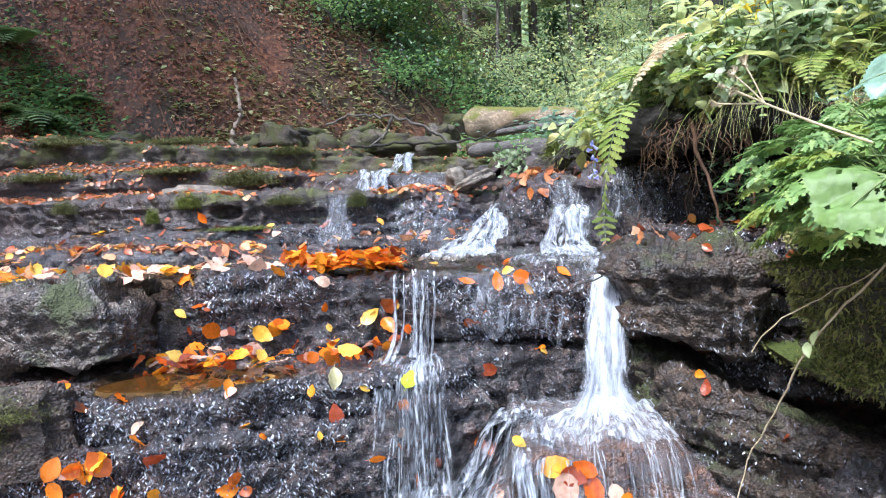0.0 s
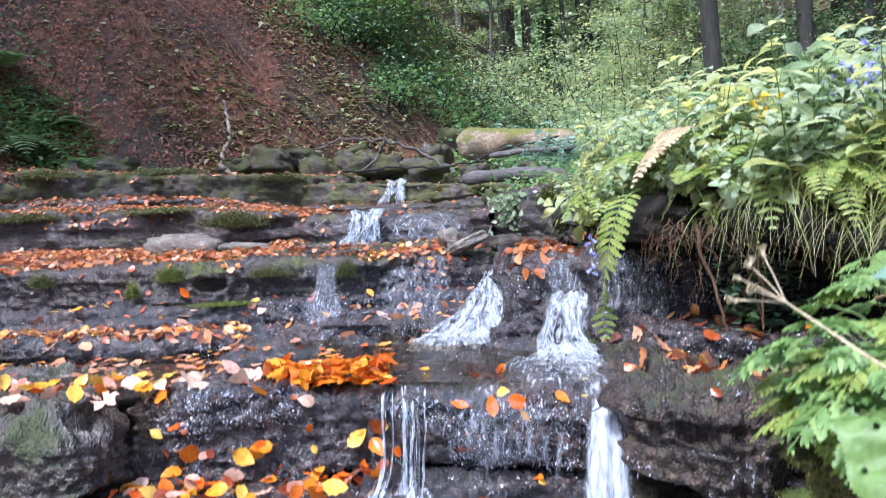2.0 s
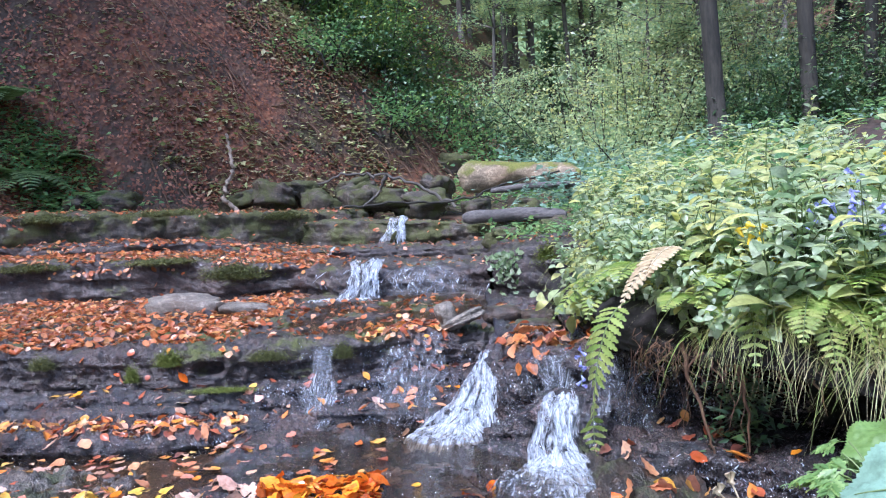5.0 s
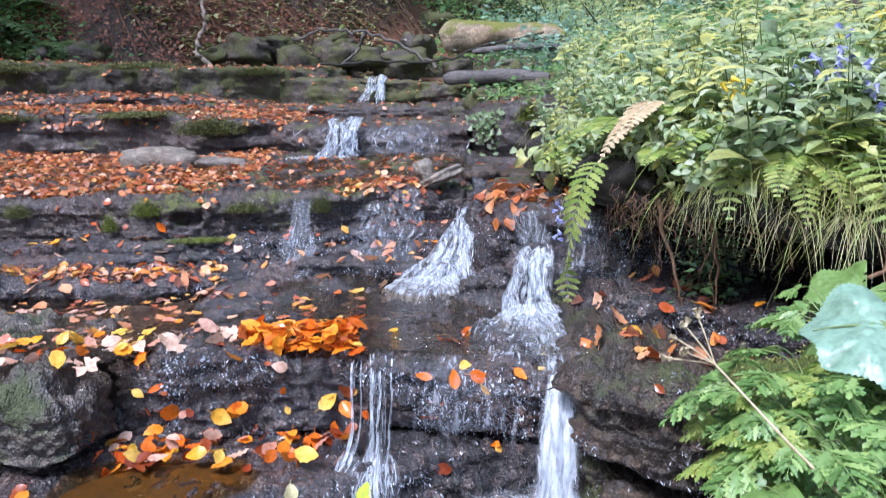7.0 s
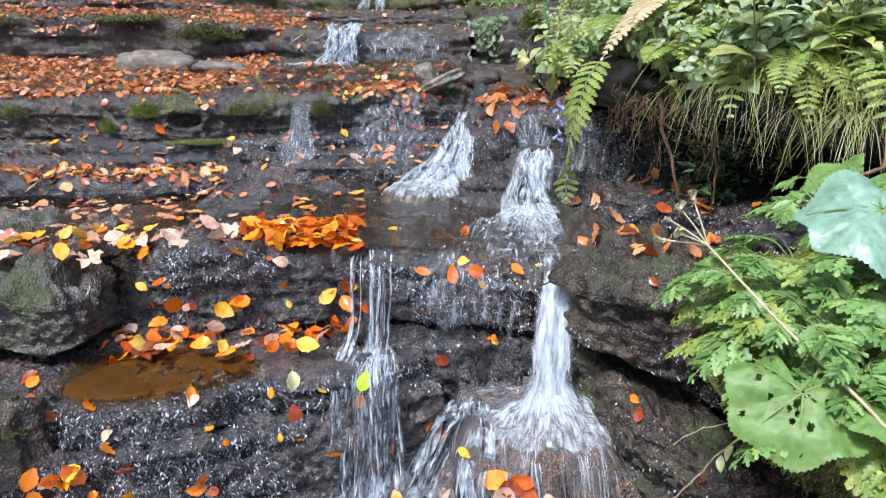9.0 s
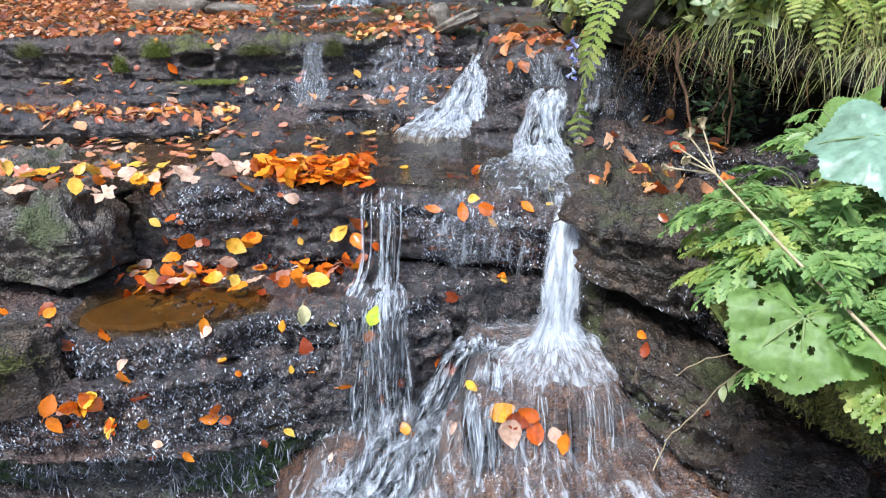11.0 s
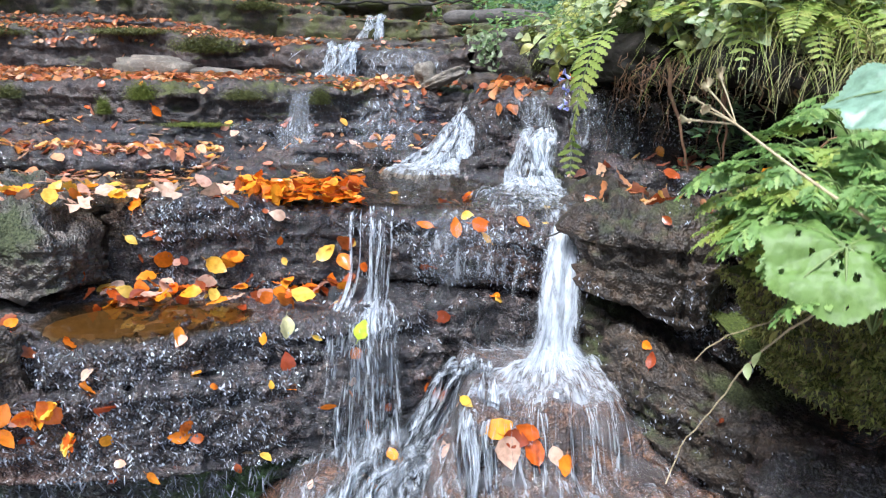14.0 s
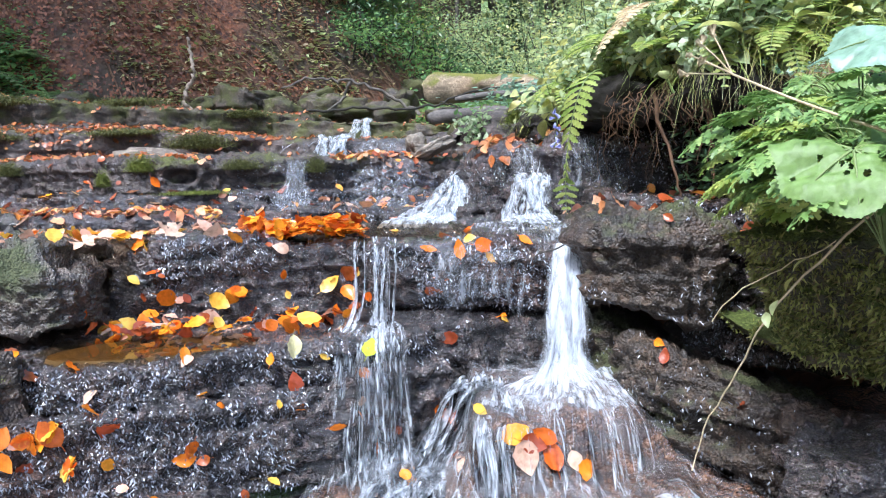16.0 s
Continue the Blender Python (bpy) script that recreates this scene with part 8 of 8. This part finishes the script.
for k in range(9):
    z = 0.26 + 0.016 * k
    q = np.linspace(0, 1, 5)
    bell = turned(tube(np.stack([q * 0.02, 0 * q, -0.006 * q], -1), [0.0015, 0.003, 0.004, 0.005, 0.007], 6, False), pose(0.528, 2.59, z, 0, fb.uniform(-20, 50), fb.uniform(0, 360)))
    part("blossom", mesh_of("blossom", *bell, BLUE_PETAL), bells)
for k in range(22):
    x, y = fb.uniform(-8.5, -3.2), fb.uniform(10.5, 16)
    h = valley_height(np.array([x, x - 0.6, x - 1.0]), np.array([y, y + 0.3, y + 0.2]))
    branch("slope_root", [(x, y, h[0] + 0.05), (x - 0.3, y + 0.1, (h[0] + h[1]) / 2 + 0.18), (x - 0.6, y + 0.3, h[1] + 0.12), (x - 1.0, y + 0.2, h[2] + 0.02)], 0.035, 0.012, BARK if k % 2 else BARK_DARK, "bent root or branch lying on the slope", 470 + k)
# twigs, straw and thin roots that lie down the slope
ts = np.random.default_rng(700)
twigs = []
for _ in range(420):
    y = ts.uniform(9.6, 17.0)
    x = float(slope_foot(np.array([y]))[0]) + 0.2 - abs(ts.normal(0, 3.2))
    L = ts.uniform(0.15, 0.8)
    a = ts.normal(0.3, 0.5)
    q = np.linspace(0, 1, 7)
    px, py = x + L * q * math.cos(a), y - L * q * math.sin(a)
    pz = valley_height(px, py) + 0.05 + 0.05 * np.sin(np.pi * q) + 0.02 * ts.normal(0, 1, 7)
    twigs.append(tube(np.stack([px, py, pz], -1), np.linspace(ts.uniform(0.006, 0.016), 0.003, 7), 4, False))
tagged(new("slope_twigs", mesh_of("slope_twigs", *joined(twigs), ROOT)), "dry twigs and thin roots lying down the slope", "twigs", "", "stuff")
thicket((-7.6, 15.0, 6.0), (1.2, 0.8, 0.8), 1400, 0.10, GREEN_DARK, "dark shrub high on the slope", 447)
thicket((-5.4, 16.2, 6.6), (1.6, 0.8, 0.9), 1800, 0.10, GREEN_DARK, "dark shrub high on the slope", 448)

for k, (x0, y0, x1, y1) in enumerate(((2.0, 8.6, 3.6, 9.6), (2.4, 9.4, 3.8, 8.8), (2.9, 9.8, 4.4, 9.3))):
    z0, z1 = valley_height(np.array([x0, x1]), np.array([y0, y1]))
    branch("dead_branch", [(x0, y0, z0 + 0.25), ((x0 + x1) / 2, (y0 + y1) / 2, (z0 + z1) / 2 + 0.32), (x1, y1, z1 + 0.2)], 0.035, 0.02, BARK_DARK, "dead dark branch lying in the undergrowth", 540 + k)
ur = np.random.default_rng(600)
for k in range(12):
    x, y = ur.uniform(1.5, 8.0), ur.uniform(14, 24)
    thicket((x, y, 0), (1.5, 1.2, 1.5), 3000, 0.09, GREEN_FAR, "light green bush under the trees", 601 + k)
green_cover("slope_herbs", 3200, lambda r, n: np.stack([r.normal(-4.75, 0.42, n), r.normal(9.15, 0.22, n)], 1), GREEN_MID, "green herbs in a mass at the foot of the slope", 610, (0.04, 0.11), (0.0, 0.35))
green_cover("slope_herbs", 5000, lambda r, n: (lambda y: np.stack([slope_foot(y) - 3.2 * r.uniform(0, 1, n) ** 1.4, y], 1))(r.uniform(9.8, 13.5, n)), GRASS, "dry tan herbs on the lower slope", 611, (0.05, 0.12), (0.0, 0.18), keep=lambda x, y: noise.noise(Vector((x * 0.8, y * 0.8, 9.3))) > 0.0)
for k, (x, y) in enumerate(((5.4, 15.5), (6.6, 17.0), (4.2, 18.5), (3.2, 16.0))):
    thicket((x, y, 0), (1.5, 1.0, 2.6), 4000, 0.09, GREEN_YELLOW if k % 2 else GREEN_FAR, "sunlit young tree with light green leaves", 620 + k)
green_cover("stream_herbs", 700, lambda r, n: np.stack([r.normal(1.35, 0.28, n), r.normal(8.5, 0.22, n)], 1), GREEN_BLUE, "green herbs growing over the end of the log", 612, (0.05, 0.11), (0.1, 0.55))
IVY = leaf_material("ivy_leaf", [(0.04, 0.09, 0.025), (0.08, 0.16, 0.04), (0.15, 0.26, 0.05), (0.10, 0.19, 0.05), (0.42, 0.42, 0.06)], 0.35, True, 0.35)
for k, (x, y, w, h) in enumerate(((-2.9, 13.9, 1.3, 1.3), (-2.0, 13.7, 1.2, 1.2), (-3.7, 14.5, 1.3, 1.5), (-2.4, 14.8, 1.3, 1.7), (-1.2, 14.0, 1.0, 1.0), (-1.5, 15.3, 1.3, 1.6), (-0.5, 14.6, 0.9, 0.9), (-3.3, 16.0, 1.6, 2.0))):
    thicket((x, y, 0), (w, 0.7, h), 4200, 0.07, IVY, "dense ivy and bramble hanging on the slope", 660 + k)
for k, (x, y, w, h) in enumerate(((0.8, 17.5, 1.2, 1.2), (2.2, 18.0, 1.4, 1.3), (4.3, 17.0, 1.3, 2.6), (5.4, 19.0, 1.8, 3.4), (7.0, 19.5, 1.8, 3.2), (2.6, 22.0, 1.8, 2.2))):
    thicket((x, y, 0), (w, 0.9, h), 4200, 0.085, GREEN_YELLOW if 1 < k < 5 else GREEN_FAR, "light green young trees in the sunlit glade", 680 + k)
for k, (x, y) in enumerate(((5.2, 13.4), (5.9, 13.9), (6.8, 14.1), (7.8, 14.2), (6.4, 13.0))):
    thicket((x, y, 0), (0.8, 0.7, 1.2), 3600, 0.085, GREEN_DARK, "dark evergreen shrub in the shade of the trees", 700 + k)
for k, (x, y, w) in enumerate(((-2.0, 12.2, 0.7), (-3.4, 12.6, 0.8), (-0.9, 12.2, 0.6), (-4.6, 13.2, 0.9), (0.2, 12.8, 0.6), (-5.8, 13.8, 0.9))):
    thicket((x, y, 0), (w, 0.6, w * 0.7), 1100, 0.08, GREEN_DARK if k % 2 else GREEN_MID, "trailing shrub at the edge of the litter", 640 + k)
